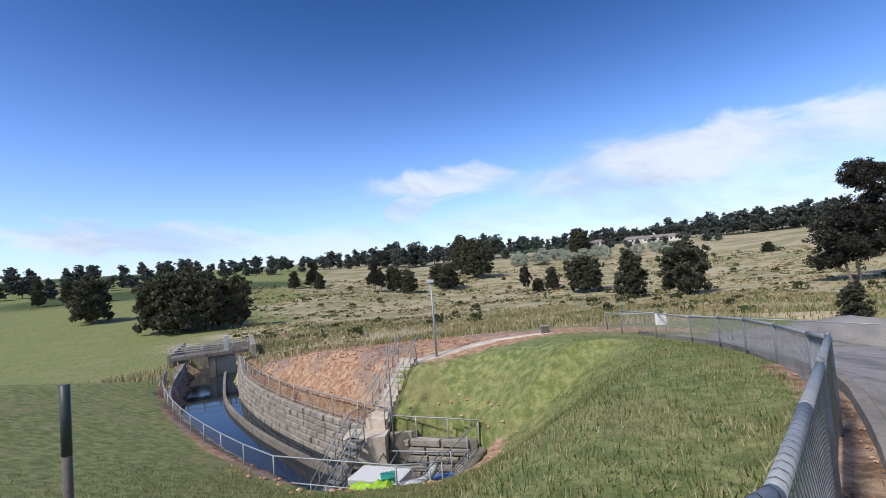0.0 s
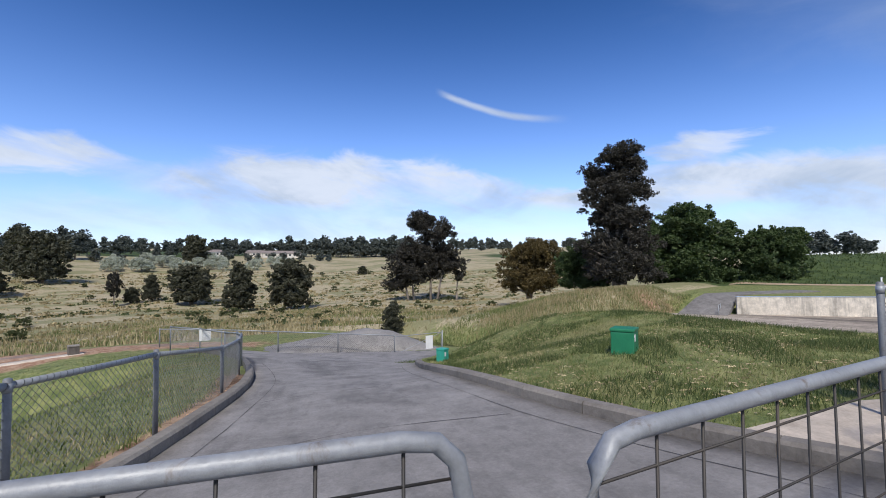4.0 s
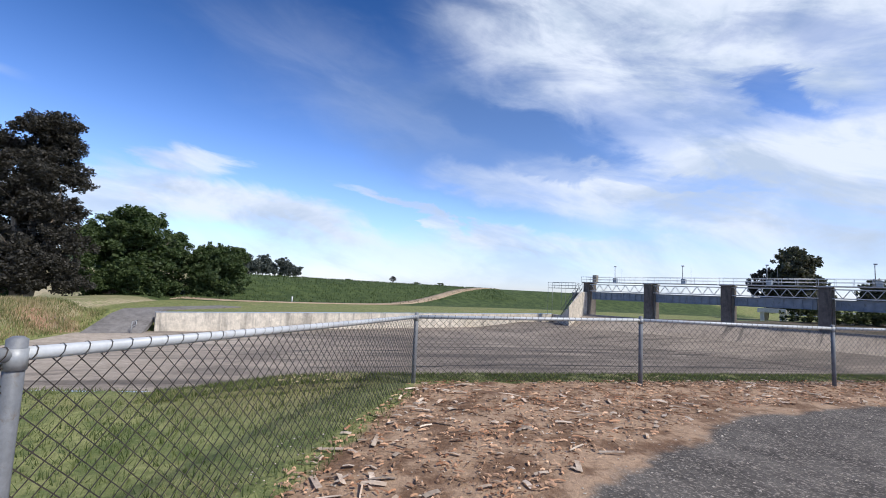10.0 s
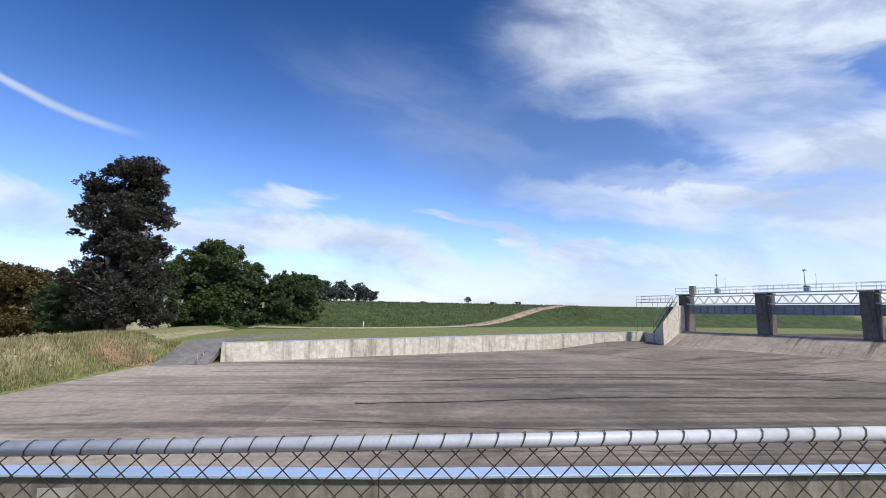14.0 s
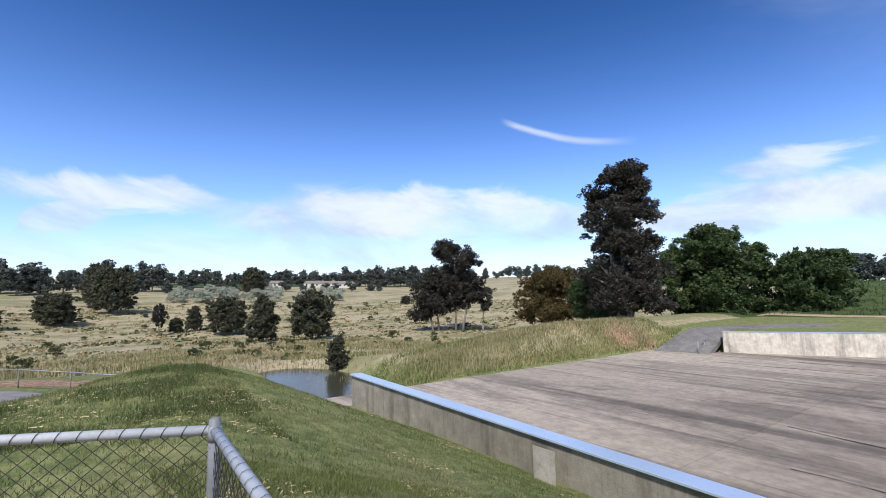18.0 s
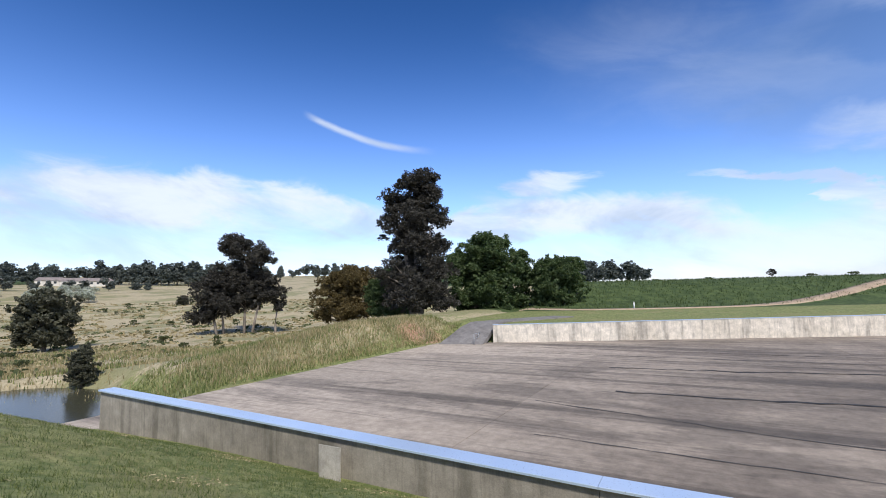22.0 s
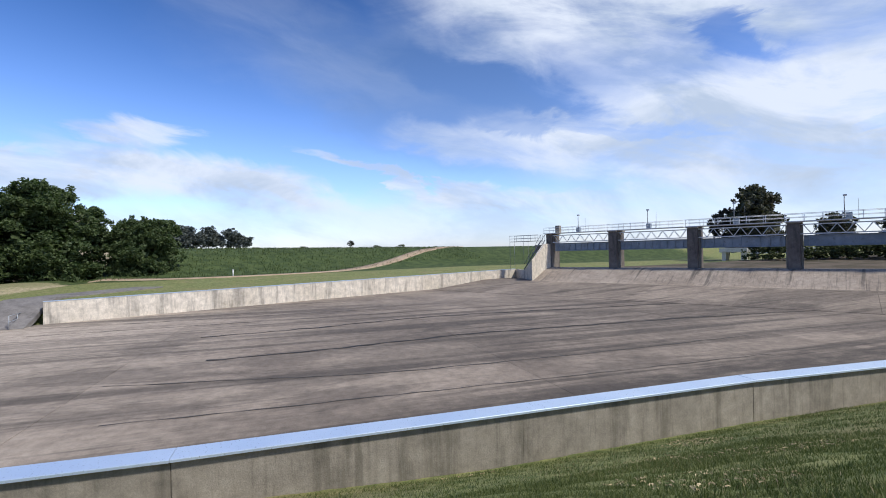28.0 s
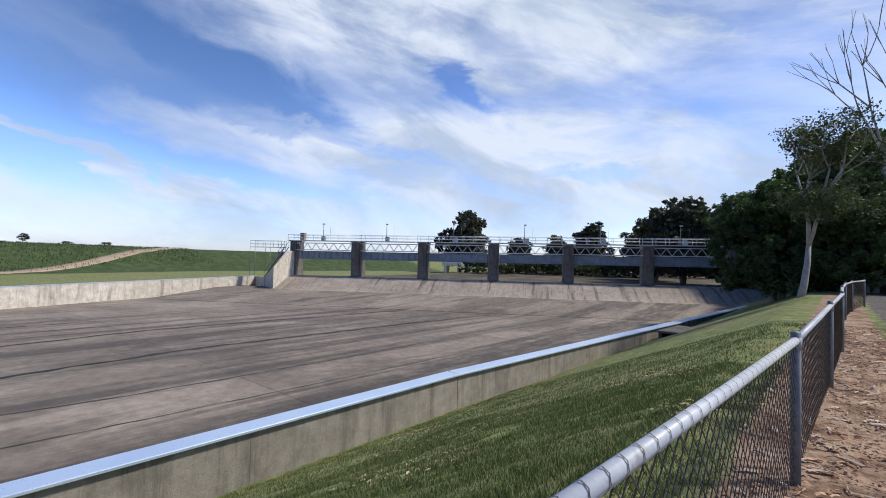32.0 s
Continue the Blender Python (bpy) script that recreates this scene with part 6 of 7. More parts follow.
def build_lamp_post():
    x, y = -3.85, 26.4
    z = hz(x, y)
    lp = thing("flood_light", "galvanised pole with a floodlight on the earth bank", "lamp post", at=(x, y, z))
    tube_part("pole", [(0, 0, -0.3), (0, 0, 3.9)], [0.065, 0.05], M_GALV, lp, 10)
    tube_part("base_plate", [(0, 0, 0.0), (0, 0, 0.06)], 0.14, M_GALV, lp, 10)
    part("head", box_bm((-0.24, -0.12, 3.88), (0.16, 0.12, 4.04), 0.03), M_LAMP, lp)
    part("bracket", box_bm((-0.05, -0.05, 3.78), (0.05, 0.05, 3.9), 0.01), M_GALV_DULL, lp)


build_lamp_post()
sp = thing("steel_stake", "dark rusty steel stake in the lawn", "stake", at=(-5.78, 5.50, -0.74))
tube_part("shaft", [(0, 0, -0.6), (0, 0, 1.52)], 0.03, M_PIER, sp, 8)
tube_part("cap", [(0, 0, 1.05), (0, 0, 1.53)], 0.032, M_DARKSIGN, sp, 8, "dark blue-green painted top")
ms = thing("mast", "thin steel mast beside the bank stair", "mast", at=(-5.9, 22.7, -5.6))
tube_part("shaft", [(0, 0, -1.5), (0, 0, 4.0)], 0.035, M_GALV_DULL, ms, 7)

bl = thing("white_board", "white flat cover lying on the pit edge", "cover", at=(-6.0, 19.2, -5.9), turn=-20)
part("sheet", box_bm((-1.0, -0.6, 0), (1.0, 0.6, 0.28), 0.05), M_WHITE, bl)
gc = thing("green_crate", "green plastic crate beside the pit", "crate", at=(-5.5, 17.9, -5.62), turn=15)
part("body", box_bm((-0.24, -0.24, -0.1), (0.24, 0.24, 0.42), 0.02), M_TEAL, gc)
part("lid", box_bm((-0.26, -0.26, 0.42), (0.26, 0.26, 0.47), 0.01), M_TEAL, gc)
pp = thing("white_pipe", "white plastic pipe with elbow beside the pit", "pipe", at=(-4.7, 17.75, -5.6))
tube_part("run", [(-0.7, -0.1, 0.12), (0.3, 0.15, 0.15), (0.55, 0.35, 0.18)], 0.12, M_WHITE, pp, 12)
tube_part("elbow", [(0.55, 0.35, 0.18), (0.7, 0.45, 0.4), (0.72, 0.48, 0.62)], 0.13, M_LAMP, pp, 12)
tube_part("mouth", [(-0.75, -0.11, 0.12), (-0.69, -0.1, 0.12)], 0.135, M_BLACK, pp, 12)
lt = thing("lime_tarpaulin", "crumpled lime green tarpaulin on the grass", "tarpaulin", at=(-6.0, 17.2, hz(-6.0, 17.2)))
rr = random.Random(4)
nv = [(-0.7 + 1.4 * i / 9, -0.35 + 0.7 * j / 5, 0.02 + rr.uniform(0, 0.22) * (0 < i < 9) * (0 < j < 5)) for j in range(6) for i in range(10)]
link_mesh("sheet", nv, [(j * 10 + i, j * 10 + i + 1, j * 10 + i + 11, j * 10 + i + 10) for j in range(5) for i in range(9)], M_LIME, lt)
bt = thing("blue_table", "blue topped steel bench beside the pit", "bench", at=(-3.8, 18.5, -6.0), turn=5)
part("top", box_bm((-0.5, -0.2, 0.35), (0.5, 0.2, 0.40), 0.01), M_BLUE, bt)
for x in (-0.42, 0.42):
    tube_part("leg", [(x, 0, -1.2), (x, 0, 0.36)], 0.025, M_GALV, bt, 6)


def build_channel_gate():
    """The concrete footbridge and sluice across the channel."""
    br = thing("sluice_bridge", "concrete sluice bridge with steel handrails across the channel", "bridge")
    i = 27
    c, d = Vector((*CURVE[i], 0)), (Vector((*CURVE[i + 1], 0)) - Vector((*CURVE[i], 0))).normalized()
    m = Matrix.Translation((c.x, c.y, 0)) @ Matrix.Rotation(math.atan2(d.y, d.x), 4, "Z")
    br.matrix_basis = m
    part("deck", box_bm((-1.0, -3.6, -5.2), (1.2, 3.8, -4.85), 0.03), M_PIER, br)
    part("pier_wall", box_bm((-0.9, -0.4, -8.0), (1.1, 0.3, -5.2), 0.03), M_PIER, br)
    part("gate_leaf", box_bm((-0.2, -2.3, -7.4), (0.0, -0.4, -5.3), 0.01), M_GALV, br)
    for x in (-0.9, 1.1):
        for z in (-4.4, -3.9):
            tube_part("handrail", [(x, -3.6, z), (x, 3.8, z)], 0.035, M_GALV, br, 6)
        for k in range(6):
            y = -3.6 + 7.4 * k / 5
            tube_part("handrail_post", [(x, y, -4.9), (x, y, -3.88)], 0.035, M_GALV, br, 6)
    part("hoist", box_bm((-0.3, -1.7, -4.85), (0.3, -1.2, -3.3), 0.04), M_LAMP, br, "grey hoist stand")
    w2 = thing("weir_wall", "concrete side wall of the channel below the bridge", "wall", kind="structure")
    for off in (-4.2, 4.2):
        part("side", box_bm((3.0, off - 0.3, -8.0), (16.0, off + 0.3, -4.9), 0.05, m), M_WALL, w2)
    part("cross_wall", box_bm((9.0, -4.2, -8.0), (9.5, 4.2, -5.0), 0.03, m), M_WALL, w2)


build_channel_gate()
mk = thing("marker_block", "small rust-brown steel valve box on the bank", "valve box", at=(2.05, 27.1, hz(2.05, 27.1)))
part("body", box_bm((-0.2, -0.2, -0.1), (0.2, 0.2, 0.38), 0.02), M_PIER, mk)
part("lid", box_bm((-0.22, -0.22, 0.38), (0.22, 0.22, 0.43), 0.01), M_RUBBLE, mk)
bollard = thing("marker_post", "white marker post on the dam track", "post", at=(103.5, 3.6, hz(103.5, 3.6)))
tube_part("shaft", [(0, 0, -0.2), (0, 0, 1.1)], 0.12, M_WHITE, bollard, 8)
tube_part("cap", [(0, 0, 1.1), (0, 0, 1.2)], 0.15, M_WHITE, bollard, 8)

# pond and the concrete sill below the near wall
pw = link_mesh("pond_water", [(28 + 6.6 * math.cos(2 * math.pi * k / 40), 37 + 12 * math.sin(2 * math.pi * k / 40), -6.25) for k in range(40)], [tuple(range(40))], M_WATER)
tagged(pw, "dull green pond below the end of the chute wall", "pond", kind="structure")
prism([(20.6, 13.2), (29.0, 21.4), (29.0, 24.0), (18.4, 16.6)], -5.6, -4.7, "sill", M_SLAB, None)
tagged(bpy.data.objects["sill"], "pale broken concrete sill at the pond's edge", "sill", kind="structure")
pipe_rail("low pipe rail beside the end of the chute wall", [(17.8, 16.4, -4.4), (19.4, 15.0, -4.4), (20.8, 13.6, -4.4)], 0.7, False, 0.03)


# ---------------------------------------------------------------- trees
def leaf_cloud(rnd, blobs, count, size, flat=0.85):
    """Leaf sprays scattered through many small clumps."""
    vols = np.array([b[3] ** 2 for b in blobs])
    pick = rnd.choice(len(blobs), count, p=vols / vols.sum())
    bl = np.array(blobs)[pick]
    d = rnd.normal(size=(count, 3))
    d /= np.linalg.norm(d, axis=1)[:, None]
    rad = bl[:, 3:4] * (rnd.random((count, 1)) ** 0.45)
    c = bl[:, :3] + d * rad * np.array([1, 1, flat])
    a = rnd.normal(size=(count, 3)) * np.array([1, 1, 0.75])
    a /= np.linalg.norm(a, axis=1)[:, None]
    b = np.cross(a, rnd.normal(size=(count, 3)))
    b /= np.linalg.norm(b, axis=1)[:, None]
    s = size * rnd.uniform(0.5, 1.35, (count, 1))
    v = np.stack([c - a * s, c + b * s * 0.55, c + a * s, c - b * s * 0.55], 1).reshape(-1, 3)
    f = np.arange(count * 4).reshape(-1, 4)
    return v, f


def limb(rnd, a, b, r0, r1, bend):
    a, b = Vector(a), Vector(b)
    mid = a.lerp(b, 0.5) + Vector(rnd.normal(size=3)) * bend
    pts = [a.lerp(mid, u).lerp(mid.lerp(b, u), u) for u in (0, 0.33, 0.67, 1)]
    return tube(pts, [r0 + (r1 - r0) * u for u in (0, 0.33, 0.67, 1)], 6, True)


def tree_meshes(seed, lobes, masses, mass_r, leaves, size, stems, trunk_r, leaf_mat, bark_mat, sub=12, open_=0.0, limbs=40, core=0):
    """Trunk and crown meshes of one tree, foot at the origin. lobes: x, y, z and the half width and half height of each rounded
    part of the crown; masses of foliage sit over the lobes, and each carries many small clumps. stems: foot x, y and head x, y, z."""
    rnd = np.random.default_rng(seed)
    area = np.array([q[3] * (q[3] + q[4]) for q in lobes])
    heavy, blobs = [], []
    for k in range(masses):
        x, y, z, w, h = lobes[int(rnd.choice(len(lobes), p=area / area.sum()))]
        up = rnd.uniform(-0.75, 1.0)
        ang = 2.39996 * k + rnd.uniform(-0.5, 0.5)
        reach = math.sqrt(max(0.0, 1 - up * up)) * rnd.uniform(0.66 - open_ * 0.3, 1.0)
        r = mass_r * rnd.uniform(0.55, 1.15)
        c = Vector((x + max(0.2, w - r * 0.3) * reach * math.cos(ang), y + max(0.2, w - r * 0.3) * reach * math.sin(ang), max(r * 0.5, z + max(0.2, h - r * 0.5) * up * rnd.uniform(0.8, 1.0))))
        heavy.append((c, r))
        for _ in range(sub):
            d = rnd.normal(size=3)
            d /= np.linalg.norm(d)
            d[2] = d[2] * 0.72 + 0.14
            e = r * rnd.uniform(0.55, 1.05)
            blobs.append((c.x + d[0] * e, c.y + d[1] * e, max(0.2, c.z + d[2] * e), r * rnd.uniform(0.24, 0.48)))
    tv, tf = [], []

    def add(vf):
        base = len(tv)
        tv.extend(vf[0])
        tf.extend([tuple(i + base for i in q) for q in vf[1]])
    tall_ = max(q[2] + q[4] for q in lobes)
    axes = []
    for fx, fy, hx, hy, hh in stems:
        a, b = Vector((fx, fy, -0.4)), Vector((hx, hy, hh))
        add(limb(rnd, a, b, trunk_r, trunk_r * 0.22, 0.012 * tall_))
        axes.append((a, b))
    for c, r in heavy[:: max(1, len(heavy) // limbs)]:
        a, b = min(axes, key=lambda q: (q[0].lerp(q[1], 0.6) - c).length)
        u = min(0.95, max(0.15, (c.z - 0.45 * (c - a.lerp(b, 0.6)).xy.length) / max(0.1, b.z)))
        add(limb(rnd, a.lerp(b, u), c, trunk_r * 0.42 * (1 - 0.7 * u), trunk_r * 0.05, 0.012 * tall_))
    lv, lf = leaf_cloud(rnd, blobs, leaves, size)
    if core:
        inner = [(x, y, z * 0.96, min(w, h) * 0.72) for x, y, z, w, h in lobes]
        cv, cf = leaf_cloud(rnd, inner, core, size * 2.6, 1.0)
        cv[:, 2] = np.maximum(cv[:, 2], 0.1)
        lv, lf = np.concatenate([lv, cv]), np.concatenate([lf, cf + len(lv)])
    tm = bpy.data.meshes.new("trunk")
    tm.from_pydata([tuple(q) for q in tv], [], tf)
    tm.polygons.foreach_set("use_smooth", [True] * len(tm.polygons))
    tm.materials.append(bark_mat)
    cm = bpy.data.meshes.new("crown")
    cm.from_pydata(lv.tolist(), [], lf.tolist())
    cm.materials.append(leaf_mat)
    return tm, cm


def plant(name, label, meshes, x, y, z=None, turn=0.0, scale=1.0, group="", category="tree"):
    z = hz(x, y) if z is None else z
    t = thing(name, label, category, group)
    t.matrix_basis = pose(x, y, z, 0, 0, turn) @ Matrix.Diagonal((*([scale] * 3 if isinstance(scale, (int, float)) else scale), 1))
    for n, me in zip(("trunk", "crown"), meshes):
        o = new(n, me)
        o.parent = t
    return t


TALL_LOBES = [(0.4, 0, 3.6, 6.4, 3.4), (-0.6, 0, 7.6, 6.6, 3.6), (1.6, 0.5, 11.8, 6.0, 2.6), (-1.2, 0.6, 13.2, 4.9, 3.0), (0.1, 0, 16.8, 5.7, 3.0), (-0.2, 0.3, 20.4, 4.9, 2.6), (0.4, 0, 23.2, 3.2, 1.8)]
BIG = tree_meshes(11, TALL_LOBES, 185, 1.75, 96000, 0.175, [(-0.4, 0, -2.2, 0.6, 17.0), (0.2, 0.3, 0.3, 0, 22.5), (0.5, -0.2, 2.6, -0.4, 15.5)], 0.62, M_LEAF_GUM, M_TRUNK, 13, 0.1, 60, 3500)
plant("tall_gum_tree", "very tall dark gum tree with a tiered crown beside the chute", BIG, 84.1, 39.1, -2.9, -57.8, (1.13, 1.13, 1.12))
GUM_LOBES = [(-2.4, 0.4, 14.0, 4.8, 4.8), (-3.0, 0, 7.6, 5.4, 3.8), (3.2, 0, 10.4, 5.2, 4.2), (-6.0, 0, 10.0, 5.0, 5.4), (-7.6, 1.5, 5.6, 3.6, 3.0), (0.6, 1.0, 13.0, 5.4, 5.0), (3.0, -1.0, 19.6, 5.0, 4.2), (-1.0, 2.0, 22.2, 3.4, 3.0), (6.8, 0.5, 12.0, 4.4, 4.2), (9.0, 0, 7.6, 2.2, 2.6), (4.0, 2.5, 8.2, 3.4, 2.4)]
GUM = tree_meshes(12, GUM_LOBES, 190, 1.9, 84000, 0.21, [(-4.6, 0, -6.2, 0, 11.0), (-3.2, 0.8, -4.0, 0.4, 9.0), (1.2, 0.4, 1.6, 0.6, 20.0), (2.8, 0, 5.8, 0, 14.0), (8.4, 0.4, 8.8, 0.3, 7.0)], 0.40, M_LEAF_GUM, M_TRUNK, 12, 0.1, 45, 3000)
plant("gum_tree", "broad dark gum tree with several pale trunks in the pasture", GUM, 102.1, 112.7, -9.6, -37.2, (1.22, 1.22, 1.21))
RUST_LOBES = [(0, 0, 2.6, 6.4, 2.6), (0, 0, 4.8, 6.6, 4.6), (-2.0, 1.0, 7.6, 4.4, 3.4), (2.4, -0.6, 7.9, 4.2, 3.5), (0.2, 0, 9.3, 3.6, 2.4)]
RUST = tree_meshes(13, RUST_LOBES, 140, 1.25, 42000, 0.17, [(-0.3, 0, -1.4, 0, 8.0), (0.3, 0.2, 1.5, 0.4, 8.4)], 0.34, M_LEAF_RUST, M_TRUNK, 12, core=4000)
plant("bronze_tree", "rounded bronze-brown leafy tree beside the tall gum", RUST, 100.4, 70.7, -6.0, -48.9, (1.28, 1.28, 1.36))
GREEN_LOBES = [(0, 0, 2.4, 7.0, 2.4), (0, 0, 5.0, 7.4, 5.0), (-2.8, 0.6, 8.4, 4.4, 3.4), (0.2, 0, 10.4, 4.4, 3.4), (3.6, -0.8, 7.8, 4.0, 3.4), (-0.4, 0.4, 12.2, 2.4, 1.7)]
GREEN = tree_meshes(14, GREEN_LOBES, 200, 1.35, 80000, 0.18, [(-0.3, 0, -1.6, 0, 9.0), (0.3, 0.2, 1.2, 0.4, 11.0)], 0.40, M_LEAF_GREEN, M_TRUNK, 12, core=5000)
plant("shade_tree", "dense dark green broadleaf tree beside the tall gum", GREEN, 103.2, 32.9, -3.4, -67.0, (1.38, 1.38, 1.30))
ROUND_LOBES = [(0, 0, 2.0, 4.9, 2.0), (0, 0, 4.2, 5.2, 4.2), (-1.6, 0.5, 6.4, 3.9, 3.2), (1.6, -0.5, 6.6, 3.8, 3.0), (0, 0, 7.6, 3.0, 2.0)]
ROUND = tree_meshes(18, ROUND_LOBES, 160, 1.1, 56000, 0.16, [(0, 0, 0.4, 0, 7.0)], 0.36, M_LEAF_GREEN, M_TRUNK, 12, core=4000)
plant("shade_tree", "dense rounded green broadleaf tree at the dam's foot", ROUND, 107.0, 19.0, -3.2, -75.0, (1.22, 1.22, 1.27))
plant("shade_tree", "dark green tree behind the tall gum", GREEN, 96.6, 52.8, -4.0, 150, (0.9, 0.9, 0.85))
PINE_LOBES = [(0, 0, 2.6, 3.9, 2.6), (0, 0, 5.4, 3.6, 2.6), (0.2, 0, 8.2, 2.7, 2.2), (0, 0, 10.4, 1.6, 1.6)]
PINE = tree_meshes(15, PINE_LOBES, 90, 1.0, 26000, 0.19, [(0, 0, 0.2, 0, 11.0)], 0.30, M_LEAF_OLIVE, M_TRUNK, 10, core=2500)
OVAL_LOBES = [(0, 0, 2.0, 4.3, 2.0), (0, 0, 4.4, 4.7, 4.2), (-1.6, 0.4, 7.0, 3.2, 3.0), (1.8, -0.3, 7.6, 3.0, 3.0), (0.3, 0, 9.2, 2.2, 1.8)]
OVAL = tree_meshes(16, OVAL_LOBES, 95, 1.15, 28000, 0.20, [(0, 0, -0.8, 0, 8.0), (0.2, 0.1, 1.2, 0.2, 8.6)], 0.30, M_LEAF_OLIVE, M_TRUNK, 10, core=2500)
SPREAD_LOBES = [(-2.6, 0, 7.0, 3.4, 2.0), (2.4, 0.4, 8.6, 3.6, 2.2), (0, -0.4, 10.0, 3.0, 1.9), (4.2, 0, 6.2, 2.0, 1.4), (-0.5, 0, 4.6, 3.0, 2.0)]
SPREAD = tree_meshes(17, SPREAD_LOBES, 70, 1.1, 24000, 0.18, [(0, 0, -1.8, 0, 7.4), (0.2, 0, 1.8, 0.2, 9.4)], 0.26, M_LEAF_GUM, M_TRUNK, 11, 0.2)
SIZES = {"gum": (GUM, 24.0, 22.0), "oval": (OVAL, 11.0, 10.0), "pine": (PINE, 12.0, 8.0), "spread": (SPREAD, 12.0, 12.5)}


def grow_to(name, label, kind, x, y, z, h, w, turn, group):
    meshes, ref_h, ref_w = SIZES[kind]
    plant(name, label, meshes, x, y, z, turn, (w / ref_w, w / ref_w, h / ref_h), group)


for x, y, h, w, kind, tag in ((25.7, 166.6, 10.3, 6.6, "spread", "small slender dark tree in the pasture"), (36.2, 171.5, 9.0, 6.4, "oval", "small round dark tree in the pasture"), (30.7, 170.1, 5.4, 5.2, "oval", "low round dark bush in the pasture"), (44.1, 158.0, 13.0, 13.2, "oval", "broad dark tree in the pasture"),
                              (46.7, 125.6, 13.6, 9.4, "pine", "conical dark olive tree in the pasture"), (59.0, 121.7, 14.6, 13.6, "oval", "rounded dark tree in the pasture"), (33.0, 43.2, 4.0, 2.9, "pine", "small dark shrub tree beside the pond"),
                              (90.2, 313.6, 19, 20, "oval", "dark spreading tree on the far slope"), (13.8, 237.8, 21, 19, "oval", "large dark tree on the valley floor"), (-1.8, 205.8, 12, 14, "oval", "dark bushy tree on the valley floor")):
    grow_to("pasture_tree", tag, kind, x, y, None, h, w, x * 37 % 360, "trees in the pasture")
for x, y, h, w, kind in ((-69.5, 108, 13, 11, "oval"), (-64, 106, 14.5, 12, "oval"), (-58.5, 109, 14, 11, "oval"), (-66, 116, 16, 13, "oval"), (-54, 112, 13, 9, "oval"), (-106.7, 136.2, 15, 12, "oval"), (-112, 142, 11, 8, "oval"), (-174, 194.5, 13, 6, "pine"), (-166, 200, 12, 6, "pine"), (-158, 204, 13, 9, "gum"),
                         (-67, 225, 12, 8, "gum"), (-62, 218, 8, 6, "pine"), (-76, 224, 9, 7, "oval"), (-18, 190, 10, 8, "oval"), (-31, 189, 12.5, 9, "gum"), (-24, 192, 11, 8, "oval"), (-5.7, 217, 11, 11, "oval"), (9, 273, 22, 20, "oval"), (147, 214, 5, 7, "oval")):
    grow_to("pasture_tree", "dark bushy tree on the valley side", kind, x, y, None, h, w, x * 53 % 360, "trees in the pasture")

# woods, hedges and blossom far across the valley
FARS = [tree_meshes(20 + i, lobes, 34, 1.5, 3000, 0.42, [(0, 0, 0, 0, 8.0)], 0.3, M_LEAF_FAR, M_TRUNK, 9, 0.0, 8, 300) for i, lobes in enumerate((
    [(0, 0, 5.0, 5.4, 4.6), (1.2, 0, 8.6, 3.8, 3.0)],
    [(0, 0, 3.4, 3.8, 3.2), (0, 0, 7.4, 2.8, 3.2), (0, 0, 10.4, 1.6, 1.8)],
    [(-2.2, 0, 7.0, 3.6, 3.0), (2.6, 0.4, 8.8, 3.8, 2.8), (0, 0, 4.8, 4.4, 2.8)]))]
BLOOM = tree_meshes(30, [(0, 0, 2.4, 3.8, 2.4), (0.6, 0, 4.0, 2.6, 2.0)], 34, 0.9, 3200, 0.24, [(0, 0, 0, 0, 3.0)], 0.12, M_BLOSSOM, M_TRUNK, 9, 0.0, 6)
SCRUB = tree_meshes(31, [(0, 0, 0.8, 1.9, 0.9), (0.5, 0.2, 1.3, 1.1, 0.7)], 26, 0.42, 2400, 0.11, [(0, 0, 0, 0, 0.9)], 0.04, M_SCRUB, M_TRUNK, 9, 0.0, 6)
rnd = random.Random(21)


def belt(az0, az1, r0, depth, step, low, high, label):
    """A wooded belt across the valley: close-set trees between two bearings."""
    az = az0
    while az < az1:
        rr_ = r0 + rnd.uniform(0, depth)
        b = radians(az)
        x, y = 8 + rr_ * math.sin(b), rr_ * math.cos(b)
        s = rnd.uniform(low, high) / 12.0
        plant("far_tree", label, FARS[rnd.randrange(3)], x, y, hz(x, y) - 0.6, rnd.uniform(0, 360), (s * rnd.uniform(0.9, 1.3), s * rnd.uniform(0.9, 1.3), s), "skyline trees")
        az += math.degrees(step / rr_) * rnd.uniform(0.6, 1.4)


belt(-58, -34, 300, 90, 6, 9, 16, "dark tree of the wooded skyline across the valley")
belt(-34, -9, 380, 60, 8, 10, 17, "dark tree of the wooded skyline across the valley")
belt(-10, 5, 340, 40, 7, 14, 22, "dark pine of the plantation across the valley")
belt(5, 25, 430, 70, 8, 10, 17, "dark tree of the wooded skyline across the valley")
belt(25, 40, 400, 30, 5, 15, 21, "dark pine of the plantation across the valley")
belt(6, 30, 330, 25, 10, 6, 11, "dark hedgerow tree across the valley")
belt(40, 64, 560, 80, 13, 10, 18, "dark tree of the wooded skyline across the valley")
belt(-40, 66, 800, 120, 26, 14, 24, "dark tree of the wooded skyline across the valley")


